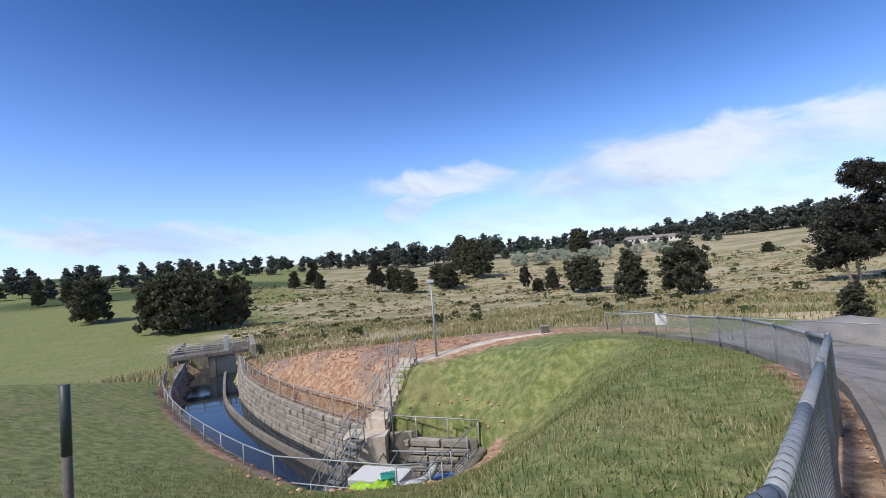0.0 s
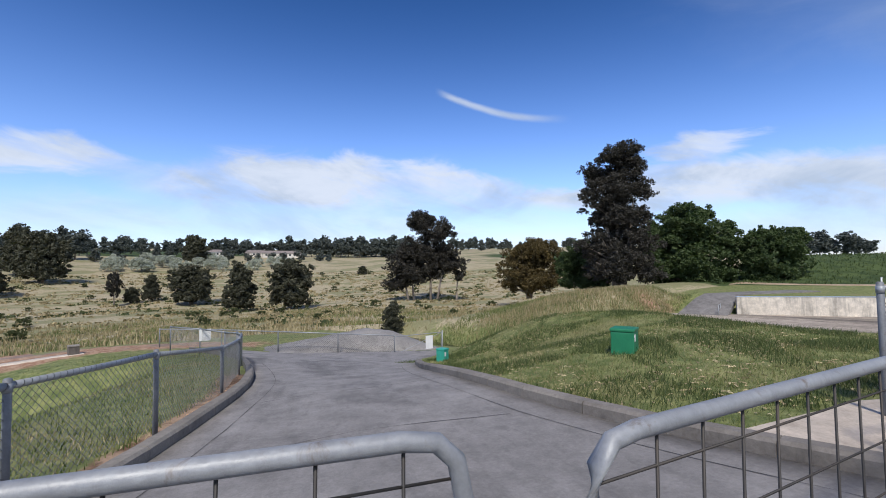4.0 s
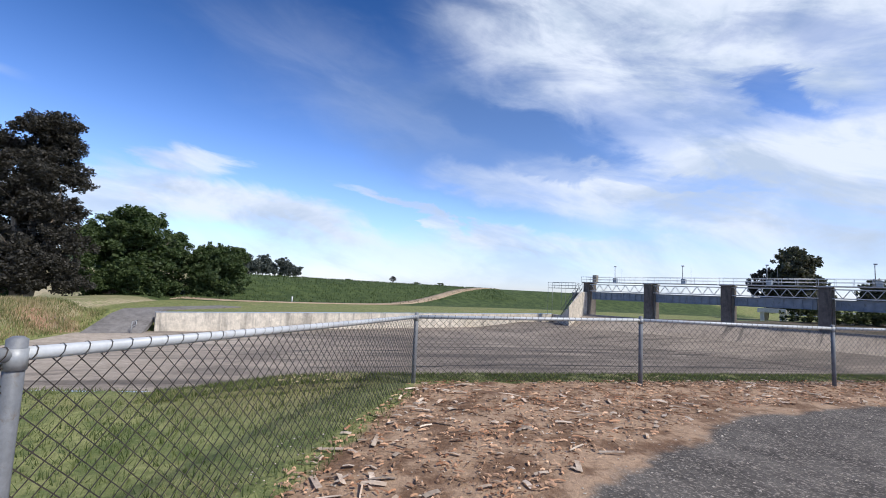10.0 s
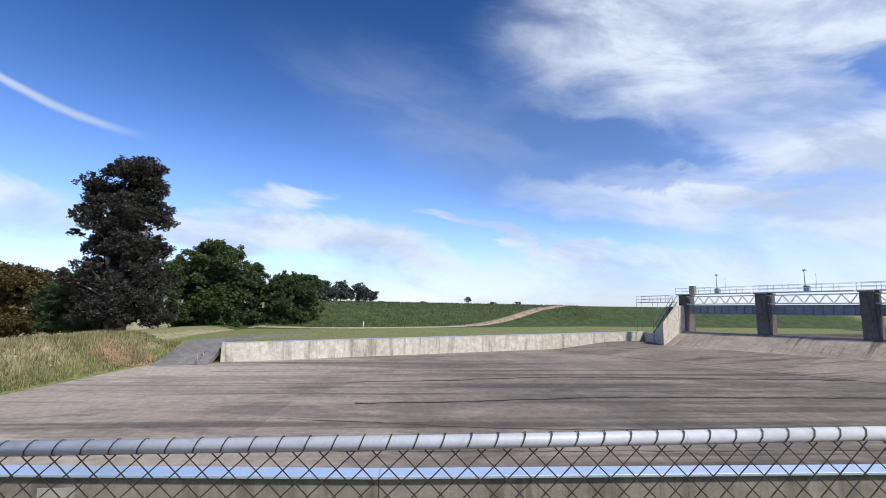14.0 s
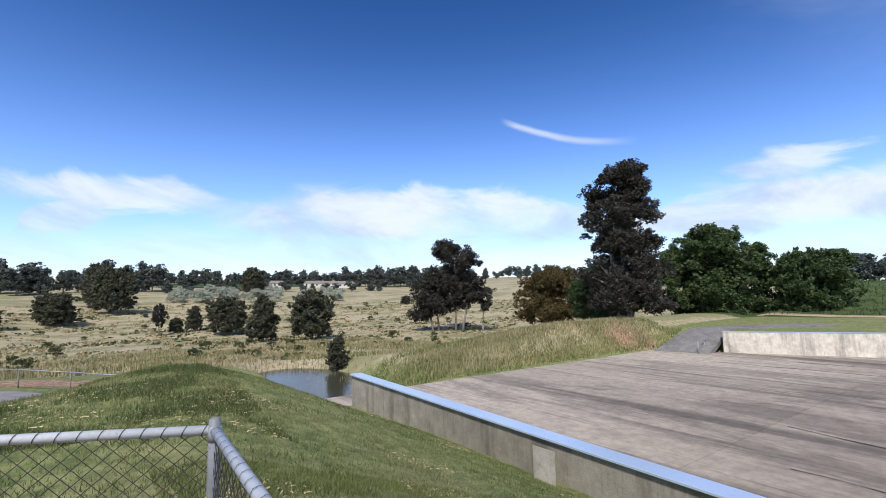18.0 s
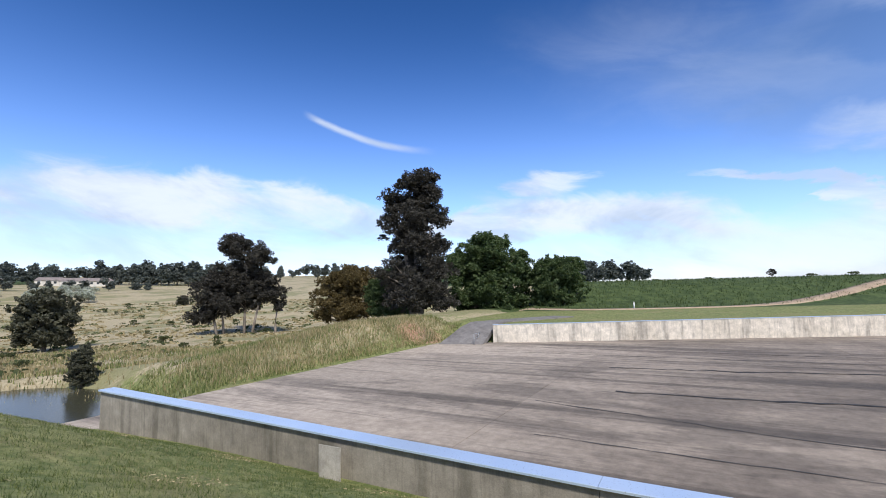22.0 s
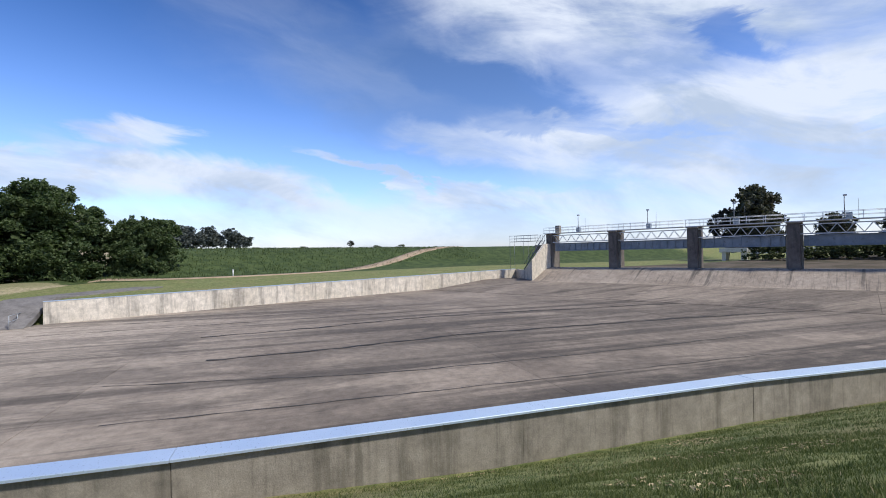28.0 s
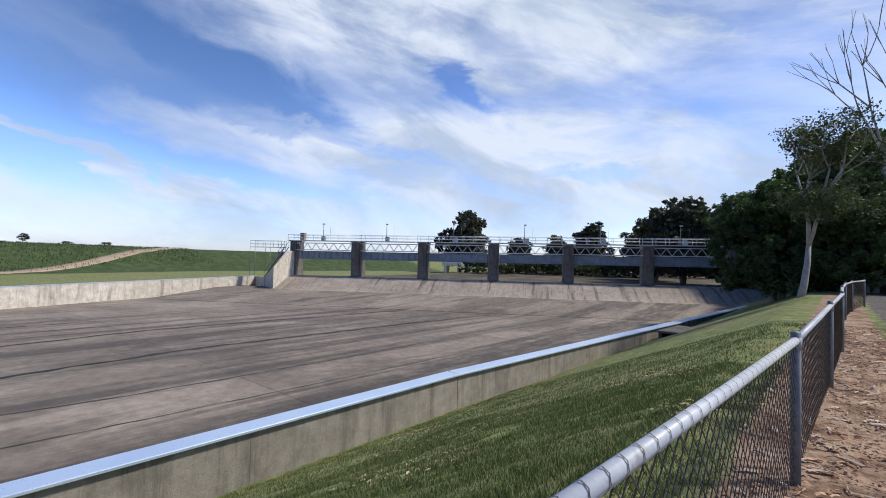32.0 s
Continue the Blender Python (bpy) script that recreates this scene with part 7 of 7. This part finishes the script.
def build_house(x, y, w, d, h, turn, label):
    z = hz(x, y)
    ho = thing("house", label, "house", "houses on the hill", at=(x, y, z), turn=turn)
    part("wall", box_bm((-w / 2, -d / 2, -1.0), (w / 2, d / 2, h)), M_RENDER, ho)
    v = [(-w / 2 - 0.5, -d / 2 - 0.5, h), (w / 2 + 0.5, -d / 2 - 0.5, h), (w / 2 + 0.5, d / 2 + 0.5, h), (-w / 2 - 0.5, d / 2 + 0.5, h), (-w / 2 + 2, 0, h + 2.2), (w / 2 - 2, 0, h + 2.2)]
    link_mesh("roof", v, [(0, 1, 5, 4), (1, 2, 5), (2, 3, 4, 5), (3, 0, 4), (3, 2, 1, 0)], M_ROOF, ho)
    for i in range(4):
        cx = -w / 2 + w * (i + 0.5) / 4
        part("window", box_bm((cx - 0.7, -d / 2 - 0.08, h * 0.35), (cx + 0.7, -d / 2 + 0.02, h * 0.8)), M_GLASS_DARK, ho)


for az_, rr_, w_, t_, lab_ in ((23.5, 405, 22, 150, "long cream house on the hillside across the valley"), (21.3, 410, 17, 160, "white house on the hillside across the valley"), (25.2, 395, 14, 140, "white house among trees across the valley"), (17.0, 420, 13, 170, "white farmhouse among trees across the valley"), (33.5, 470, 15, 150, "pale house on the skyline across the valley")):
    b_ = radians(az_)
    build_house(8 + rr_ * math.sin(b_), rr_ * math.cos(b_), w_, 9, 3.4, -az_ + 4, lab_)
for k in range(46):
    az = radians(rnd.uniform(6, 25))
    r = rnd.uniform(275, 322)
    plant("blossom_tree", "pale blossoming shrub tree on the valley side", BLOOM, 8 + r * math.sin(az), r * math.cos(az), None, rnd.uniform(0, 360), rnd.uniform(0.7, 1.3), "blossoming shrubs", "shrub")
for k in range(80):
    az = radians(rnd.uniform(-24, 52))
    r = rnd.uniform(70, 270)
    x, y = 8 + r * math.sin(az), r * math.cos(az)
    if y < 45 or channel_dist(np.array([x]), np.array([y]))[0][0] < 5:
        continue
    s = rnd.uniform(0.4, 1.0)
    plant("scrub", "low olive-green scrub in the dry pasture", SCRUB, x, y, None, rnd.uniform(0, 360), (s * rnd.uniform(0.7, 1.3), s * rnd.uniform(0.7, 1.2), s * rnd.uniform(0.8, 1.2)), "pasture scrub", "shrub")
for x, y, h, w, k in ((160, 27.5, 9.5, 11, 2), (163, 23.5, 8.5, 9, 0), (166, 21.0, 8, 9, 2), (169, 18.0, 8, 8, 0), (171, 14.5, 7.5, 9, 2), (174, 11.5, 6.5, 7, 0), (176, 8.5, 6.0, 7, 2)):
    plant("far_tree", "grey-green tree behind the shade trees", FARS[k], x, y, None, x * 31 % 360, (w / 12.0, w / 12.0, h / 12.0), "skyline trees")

# trees above and behind the gates
for x, y, h, w, kind, tag in ((102.8, -126, 20.5, 17, "oval", "tall dark pine behind the gates"), (108.0, -122, 14, 10, "spread", "smaller dark pine behind the gates"),
                              (79.0, -118, 10.5, 8, "oval", "low dark tree behind the gates"), (70.0, -123, 11, 10, "pine", "low dark tree behind the gates"), (62.0, -127, 14.5, 14, "pine", "dark spreading conifer behind the gates"), (48.0, -125, 13, 13, "oval", "dark tree behind the gates"), (41.0, -112, 14, 13, "oval", "dark tree behind the gates"), (34.0, -104, 17, 15, "oval", "dark tree behind the gates")):
    grow_to("reservoir_tree", tag, kind, x, y, -1.5, h, w, x * 17 % 360, "trees behind the gates")
for x, y, h, w in ((17.0, -92, 16, 16), (8.0, -80, 16, 16), (12.5, -64, 13, 13), (6.0, -62, 14, 15), (14.6, -47.5, 8.5, 9.5), (5.0, -70, 16, 17), (3.0, -54, 14, 16), (9.5, -52, 11.5, 12), (-8.0, -52, 15, 17), (10.0, -45.5, 7.5, 8), (24.0, -104, 17, 16)):
    plant("shade_tree", "dense dark green tree at the end of the chute wall", GREEN, x, y, max(hz(x, y), -2.4), x * 61 % 360, (w / 15.0, w / 15.0, h / 14.0), "trees beside the chute")


for k in range(26):
    c = PIER_1 + PIER_STEP * (1.2 + 0.24 * k) - DOWN * (46.0 + rnd.uniform(-5, 5))
    s = rnd.uniform(0.9, 1.5)
    plant("reservoir_scrub", "dark scrub on the bank beyond the gates", SCRUB, c.x, c.y, None, rnd.uniform(0, 360), (1.9 * s, 1.7 * s, 1.5 * s), "scrub beyond the gates", "shrub")
for x, y, h in ((160.9, -24.5, 2.4), (166.0, -10.0, 1.2), (163.0, -33.0, 1.1), (170.0, 4.0, 1.4), (157.0, -40.0, 1.2), (172.0, 12.0, 1.3)):
    plant("crest_bush", "small dark bush on the crest of the dam", SCRUB if h < 2 else SPREAD, x, y, None, x * 13 % 360, (0.9, 0.9, 0.6) if h < 2 else (0.22, 0.22, 0.22), "bushes on the dam crest", "shrub")


def dead_gum():
    """The pale, half bare gum beside the fence."""
    t = thing("bare_gum_tree", "half bare pale-limbed gum tree with a thin crown", "tree", at=(12.9, -38.1, hz(12.9, -38.1)))
    rnd = np.random.default_rng(5)
    tips = []

    def grow(a, d, ln, r, depth):
        b = a + d * ln
        v, f = limb(rnd, a, b, r, r * 0.6, ln * 0.05)
        link_mesh("limb", v, f, M_DEADWOOD, t, "", True)
        if depth < 3:
            tips.append(a.lerp(b, 0.6))
            tips.append(b)
        if depth == 0:
            return
        for _ in range(3 if depth in (4, 2) else 2):
            nd = (d + Vector(rnd.normal(size=3)) * 0.42 + Vector((0, 0, 0.14))).normalized()
            grow(b, nd, ln * rnd.uniform(0.62, 0.84), r * 0.6, depth - 1)
    grow(Vector((0, 0, -0.3)), Vector((-0.12, -0.10, 1)), 3.1, 0.20, 5)
    blobs = [(*q, rnd.uniform(0.25, 0.6)) for q in tips] + [(q.x * 0.8, q.y * 0.8, q.z * 0.62, 0.6) for q in tips[1::3]]
    v, f = leaf_cloud(rnd, blobs, 11000, 0.075)
    link_mesh("crown", v.tolist(), f.tolist(), M_SCRUB, t, "thin grey-green foliage")


dead_gum()


# ---------------------------------------------------------------- grass, reeds and litter
def blades(name, label, pts, height, width, mat, seed, lean=0.5):
    rnd = np.random.default_rng(seed)
    n = len(pts)
    x, y = pts[:, 0], pts[:, 1]
    z = ground(x, y) - 0.01
    h = height * rnd.uniform(0.45, 1.25, n)
    ang = rnd.random(n) * 2 * math.pi
    tip = rnd.random(n) * 2 * math.pi
    dx, dy = np.cos(ang) * width / 2, np.sin(ang) * width / 2
    l = h * lean * rnd.random(n)
    v = np.stack([np.stack([x - dx, y - dy, z], 1), np.stack([x + dx, y + dy, z], 1), np.stack([x + np.cos(tip) * l, y + np.sin(tip) * l, z + h], 1)], 1).reshape(-1, 3)
    me = bpy.data.meshes.new(name)
    me.from_pydata(v.tolist(), [], np.arange(3 * n).reshape(-1, 3).tolist())
    me.materials.append(mat)
    return tagged(new(name, me), label, "grass", kind="stuff")


def scatter(n, x0, x1, y0, y1, keep, seed):
    rnd = np.random.default_rng(seed)
    p = np.stack([rnd.uniform(x0, x1, n), rnd.uniform(y0, y1, n)], 1)
    k = keep(p[:, 0], p[:, 1])
    return p[rnd.random(n) < k]


def patchy(x, y, f=1.0):
    return 0.55 + 0.45 * np.sin(x * 1.7 * f + 1.3 * np.sin(y * 1.1 * f)) * np.sin(y * 1.9 * f + 0.8 * np.sin(x * 1.3 * f))


def on_lawn(x, y):
    left = (x - 11.95 > 0) & (x < 20.6) & (y < 14) & (y > -36)
    edge = (y > -2.3 - 0.52 * (x - 7.8)) & (x > 8.2) & (x <= 12.6) & (y < 3.2)
    return np.where(left | edge, 0.35 + 0.65 * patchy(x, y), 0.0)


def on_island(x, y):
    kx = np.interp(y, [0.9, 1.7, 2.4, 4.2, 6.8, 8.7, 10.6], [6.2, 4.0, 4.05, 4.45, 5.5, 6.8, 8.2])
    return np.where((x > kx + 0.1) & (y > 0.6) & (y < 12) & (x < 14), 0.3 + 0.7 * patchy(x, y), 0.0)


blades("lawn_grass", "short green lawn grass above the chute wall", scatter(240000, 8, 20.6, -22, 8, on_lawn, 1), 0.065, 0.011, M_LAWN_BLADE, 1, 1.1)
blades("lawn_grass", "close green lawn grass beside the fence", scatter(260000, 11.9, 17.5, -15, -1, on_lawn, 31), 0.058, 0.009, M_LAWN_BLADE, 31, 1.1)
blades("lawn_grass", "short straw-coloured grass in the lawn", scatter(60000, 8, 20.6, -22, 8, lambda x, y: on_lawn(x, y) * (patchy(x, y, 0.45) > 0.62), 2), 0.055, 0.008, M_STRAW, 2, 1.4)
blades("island_grass", "rough green grass on the traffic island", scatter(110000, 4, 14, 0.5, 12, on_island, 3), 0.07, 0.010, M_GRASS, 3, 1.1)
blades("island_grass", "dry mown grass on the traffic island", scatter(22000, 4, 14, 0.5, 12, lambda x, y: on_island(x, y) * (patchy(x, y, 0.5) > 0.5), 4), 0.08, 0.010, M_STRAW, 4, 1.8)

blades("island_tufts", "darker rank tufts on the traffic island", scatter(120000, 4, 14, 0.5, 12, lambda x, y: on_island(x, y) * (patchy(x, y, 0.9) < 0.55), 21), 0.11, 0.013, M_LEAF_DAM, 21, 0.9)
blades("lawn_tufts", "darker rank tufts in the lawn", scatter(90000, 8, 20.6, -22, 12, lambda x, y: on_lawn(x, y) * (patchy(x + 3, y - 1, 1.1) < 0.32), 22), 0.075, 0.011, M_LEAF_DAM, 22, 0.8)


def on_bowl(x, y):
    d, s = channel_dist(x, y)
    fx = np.interp(y, [3.05, 4.33, 5.48, 7.02, 9.25, 11.7, 14.3, 16.9, 19.6, 24], [-2.95, -1.68, -0.57, 0.76, 2.28, 3.5, 4.55, 5.4, 5.9, 5.4])
    return np.where((x < fx - 0.15) & (y > 2.5) & (d > 3.4), 0.4 + 0.6 * patchy(x, y), 0.0) * sm(25, 15, y) * sm(-16, -8, x)


blades("bank_grass", "mown grass on the banks round the outlet pit", scatter(110000, -16, 6, 2.5, 25, on_bowl, 5), 0.10, 0.018, M_GRASS, 5)
blades("bank_grass", "straw-coloured grass on the banks round the outlet pit", scatter(85000, -16, 6, 2.5, 25, lambda x, y: on_bowl(x, y) * (patchy(x, y, 0.4) > 0.42), 6), 0.09, 0.016, M_STRAW, 6, 1.2)
blades("bank_tufts", "darker rank tufts on the banks round the outlet pit", scatter(26000, -22, 6, 2.5, 25, lambda x, y: on_bowl(x, y) * (patchy(x + 2, y, 0.9) < 0.34), 23), 0.12, 0.02, M_LEAF_DAM, 23, 0.8)
blades("tall_dry_grass", "tall straw-coloured grass on the bank beside the chute", scatter(15000, 30, 68, 22, 32, lambda x, y: np.where(y > 22.3, 0.5 + 0.5 * patchy(x, y, 0.5), 0) * sm(30, 38, x), 7), 0.55, 0.07, M_STRAW, 7)
blades("rank_grass", "rank olive-green grass on the bank beside the chute", scatter(26000, 26, 70, 21.8, 36, lambda x, y: np.where(y > 22.0, 0.35 + 0.65 * (patchy(x, y, 0.35) < 0.6), 0), 51), 0.42, 0.07, M_GRASS, 51, 0.8)
blades("tall_dry_grass", "tall straw-coloured pasture grass", scatter(42000, -35, 70, 36, 110, lambda x, y: 0.35 + 0.65 * (patchy(x, y, 0.12) > 0.55), 8), 0.6, 0.12, M_STRAW, 8)
blades("pasture_grass", "rank green pasture grass and reeds", scatter(34000, -35, 70, 42, 110, lambda x, y: 0.9 * (patchy(x, y, 0.09) < 0.5), 9), 0.6, 0.12, M_GRASS, 9)
def tussocks(name, label, n, mat, seed, size, keep):
    """Small heaps of grass and low scrub over the valley floor, joined into one mesh."""
    rnd = np.random.default_rng(seed)
    b, r = np.radians(rnd.uniform(-30, 62, n)), np.sqrt(rnd.uniform(58 ** 2, 270 ** 2, n))
    x, y = 8 + r * np.sin(b), r * np.cos(b)
    ok = (y > 42) & (channel_dist(x, y)[0] > 5) & (rnd.random(n) < keep(x, y))
    x, y = x[ok], y[ok]
    z = ground(x, y)
    m = len(x)
    rr = size * rnd.uniform(0.4, 1.3, m)
    k = 9
    c = np.repeat(np.stack([x, y, z], 1), k, 0) + rnd.normal(size=(m * k, 3)) * np.repeat(rr, k)[:, None] * np.array([0.55, 0.55, 0.16])
    c[:, 2] = np.maximum(c[:, 2], np.repeat(z, k)) + 0.12 * np.repeat(rr, k)
    h = np.repeat(rr, k)[:, None] * rnd.uniform(0.25, 0.6, (m * k, 1))
    ang = rnd.random(m * k) * 2 * math.pi
    side = np.stack([np.cos(ang), np.sin(ang), np.zeros(m * k)], 1) * h
    top = np.stack([rnd.normal(size=m * k) * 0.4, rnd.normal(size=m * k) * 0.4, np.ones(m * k)], 1) * h * 0.8
    v = np.stack([c - side * 0.8 - top * 0.5, c + side * 0.8 - top * 0.5, c + side * 0.4 + top * 0.6, c - side * 0.3 + top * 0.7], 1).reshape(-1, 3)
    me = bpy.data.meshes.new(name)
    me.from_pydata(v.tolist(), [], np.arange(len(v)).reshape(-1, 4).tolist())
    me.materials.append(mat)
    return tagged(new(name, me), label, "grass", kind="stuff")


tussocks("pasture_tussocks", "straw-coloured tussocks over the dry pasture", 9000, M_STRAW, 61, 0.8, lambda x, y: 0.25 + 0.75 * (patchy(x, y, 0.07) > 0.5))
tussocks("pasture_scrub", "low olive-green scrub and rushes along the creek flats", 3500, M_SCRUB, 62, 1.0, lambda x, y: 0.08 + 0.9 * (patchy(x + 20, y * 1.6, 0.045) > 0.62))
blades("dam_grass", "rough green grass on the dam embankment", scatter(26000, 70, 165, -60, 50, lambda x, y: np.where(x > far_wall_x(y) + 34 + 10 * sm(-15, -40, y), 0.9, 0.0), 10), 0.45, 0.22, M_LEAF_DAM, 10)


def litter(name, label, pts, size, mat, seed, category="litter"):
    rnd = np.random.default_rng(seed)
    n = len(pts)
    z = ground(pts[:, 0], pts[:, 1])
    verts, faces = [], []
    for (x, y), zz in zip(pts, z):
        ln, w = size * rnd.uniform(0.3, 1.3) * (1.9 if rnd.random() < 0.06 else 1.0), size * rnd.uniform(0.07, 0.30)
        a = rnd.random() * 2 * math.pi
        t1, t2 = rnd.uniform(-0.25, 0.3), rnd.uniform(0.002, 0.012)
        c, s = math.cos(a), math.sin(a)
        b = len(verts)
        for u, lift in ((-1, 0.0), (0, 0.008), (1, max(0.0, t1 * ln * 0.3))):
            for q, up in ((-1, 0.0), (1, t2)):
                px, py = u * ln / 2, q * w / 2
                verts.append((x + c * px - s * py, y + s * px + c * py, zz + 0.012 + lift + up))
        faces += [(b, b + 1, b + 3, b + 2), (b + 2, b + 3, b + 5, b + 4)]
    me = bpy.data.meshes.new(name)
    me.from_pydata(verts, [], faces)
    me.materials.append(mat)
    return tagged(new(name, me), label, category, kind="stuff")


def on_bark(x, y):
    verge = np.interp(y, [-20, -13, -7.3, -4.9, -3.6, -2.6, -2.05, -1.6], [11.2, 11.1, 10.0, 8.7, 7.8, 6.95, 6.0, 5.4])
    ok = (x > verge + 0.25 - 1.2 * sm(-8, -14, y)) & (x < 12.0) & (y < -1.95 - 0.52 * (x - 7.7)) & (y > -22)
    return np.where(ok, 0.4 + 0.6 * patchy(x, y, 1.4), 0.0)


litter("bark_litter", "curled brown strips of shed gum bark along the fence", scatter(48000, 5.5, 12.6, -22, -1.5, on_bark, 11), 0.056, M_BARK_LITTER, 11)
litter("bark_litter", "long pale curls of shed gum bark along the fence", scatter(3600, 5.8, 12.6, -24, -1.6, on_bark, 41), 0.15, M_BARK_PALE, 41)
litter("grass_clippings", "brown thatch lying in patches on the lawn", scatter(30000, 11.9, 20.3, -16, 6, lambda x, y: on_lawn(x, y) * (patchy(x, y, 0.7) > 0.80), 43), 0.055, M_CLIPPINGS, 43)
litter("grass_clippings", "dry grass clippings lying on the traffic island", scatter(8000, 4, 14, 0.5, 12, lambda x, y: on_island(x, y) * (patchy(x, y, 0.6) > 0.5), 42), 0.085, M_CLIPPINGS, 42)
litter("leaf_litter", "dead leaves along the road kerb", scatter(9000, -4, 9, 2.0, 12, lambda x, y: np.where(np.abs(x - np.interp(y, [2.55, 3.7, 4.9, 6.05, 7.5, 9.2, 11.6], [-3.3, -1.95, -0.72, 0.28, 1.38, 2.52, 3.6])) < 0.34, 1.0, 0), 12), 0.05, M_BARK_LITTER, 12)


def stones(name, label, pts, size, mat, seed):
    rnd = np.random.default_rng(seed)
    z = ground(pts[:, 0], pts[:, 1])
    verts, faces = [], []
    octa = np.array([(1, 0, 0), (-1, 0, 0), (0, 1, 0), (0, -1, 0), (0, 0, 1), (0, 0, -1)], float)
    fs = [(0, 2, 4), (2, 1, 4), (1, 3, 4), (3, 0, 4), (2, 0, 5), (1, 2, 5), (3, 1, 5), (0, 3, 5)]
    for (x, y), zz in zip(pts, z):
        s = size * rnd.uniform(0.4, 1.4)
        b = len(verts)
        q = octa * s * rnd.uniform(0.6, 1.2, (6, 3)) * np.array([1, 1, 0.6])
        verts += (q + np.array([x, y, zz + 0.2 * s])).tolist()
        faces += [tuple(b + i for i in f) for f in fs]
    me = bpy.data.meshes.new(name)
    me.from_pydata(verts, [], faces)
    me.materials.append(mat)
    return tagged(new(name, me), label, "gravel", kind="stuff")


stones("loose_gravel", "loose pale gravel on the worn asphalt", scatter(17000, -4, 12, -13, -0.6, lambda x, y: np.where((y < 0.2 - 0.28 * x) & (x < 11), 0.35 + 0.5 * patchy(x, y, 0.7), 0) * np.where((y < -4.6) & (x > 3) & (x < 6.2) , 0.15, 1.0), 13), 0.011, M_STONE, 13)
stones("rubble", "loose broken stone along the pit edge", scatter(500, -12, 0, 16, 24, lambda x, y: np.where((channel_dist(x, y)[0] > 2.7) & (channel_dist(x, y)[0] < 3.8), 0.8, 0), 14), 0.09, M_BARK_LITTER, 14)
stones("bank_rubble", "reddish broken rock on the earth bank", scatter(16000, -22, -2, 22, 42, lambda x, y: np.where((channel_dist(x, y)[0] > 3.1) & (channel_dist(x, y)[1] > 0) & (channel_dist(x, y)[0] < 11) & (x + 6.6 - 7.0 * sm(25.2, 28.5, y) < 0), 0.2 + 0.8 * patchy(x, y, 0.9), 0), 15), 0.055, M_RED_ROCK, 15)


def bleached_tree():
    """A dead, bleached tree standing beside the half bare gum."""
    t = thing("dead_tree", "dead bleached tree with bare forked limbs", "tree", at=(9.7, -46.0, hz(9.7, -46.0)))
    rnd = np.random.default_rng(15)

    def grow(a, d, ln, r, depth):
        b = a + d * ln
        v, f = limb(rnd, a, b, r, r * 0.62, ln * 0.05)
        link_mesh("limb", v, f, M_DEADWOOD, t, "", True)
        if depth:
            for _ in range(3 if depth == 2 else 2):
                nd = (d + Vector(rnd.normal(size=3)) * 0.22 + Vector((-0.03, 0, 0.14))).normalized()
                grow(b, nd, ln * rnd.uniform(0.66, 0.86), r * 0.6, depth - 1)
    grow(Vector((0, 0, -0.3)), Vector((-0.08, 0.05, 1)), 4.6, 0.24, 5)


bleached_tree()
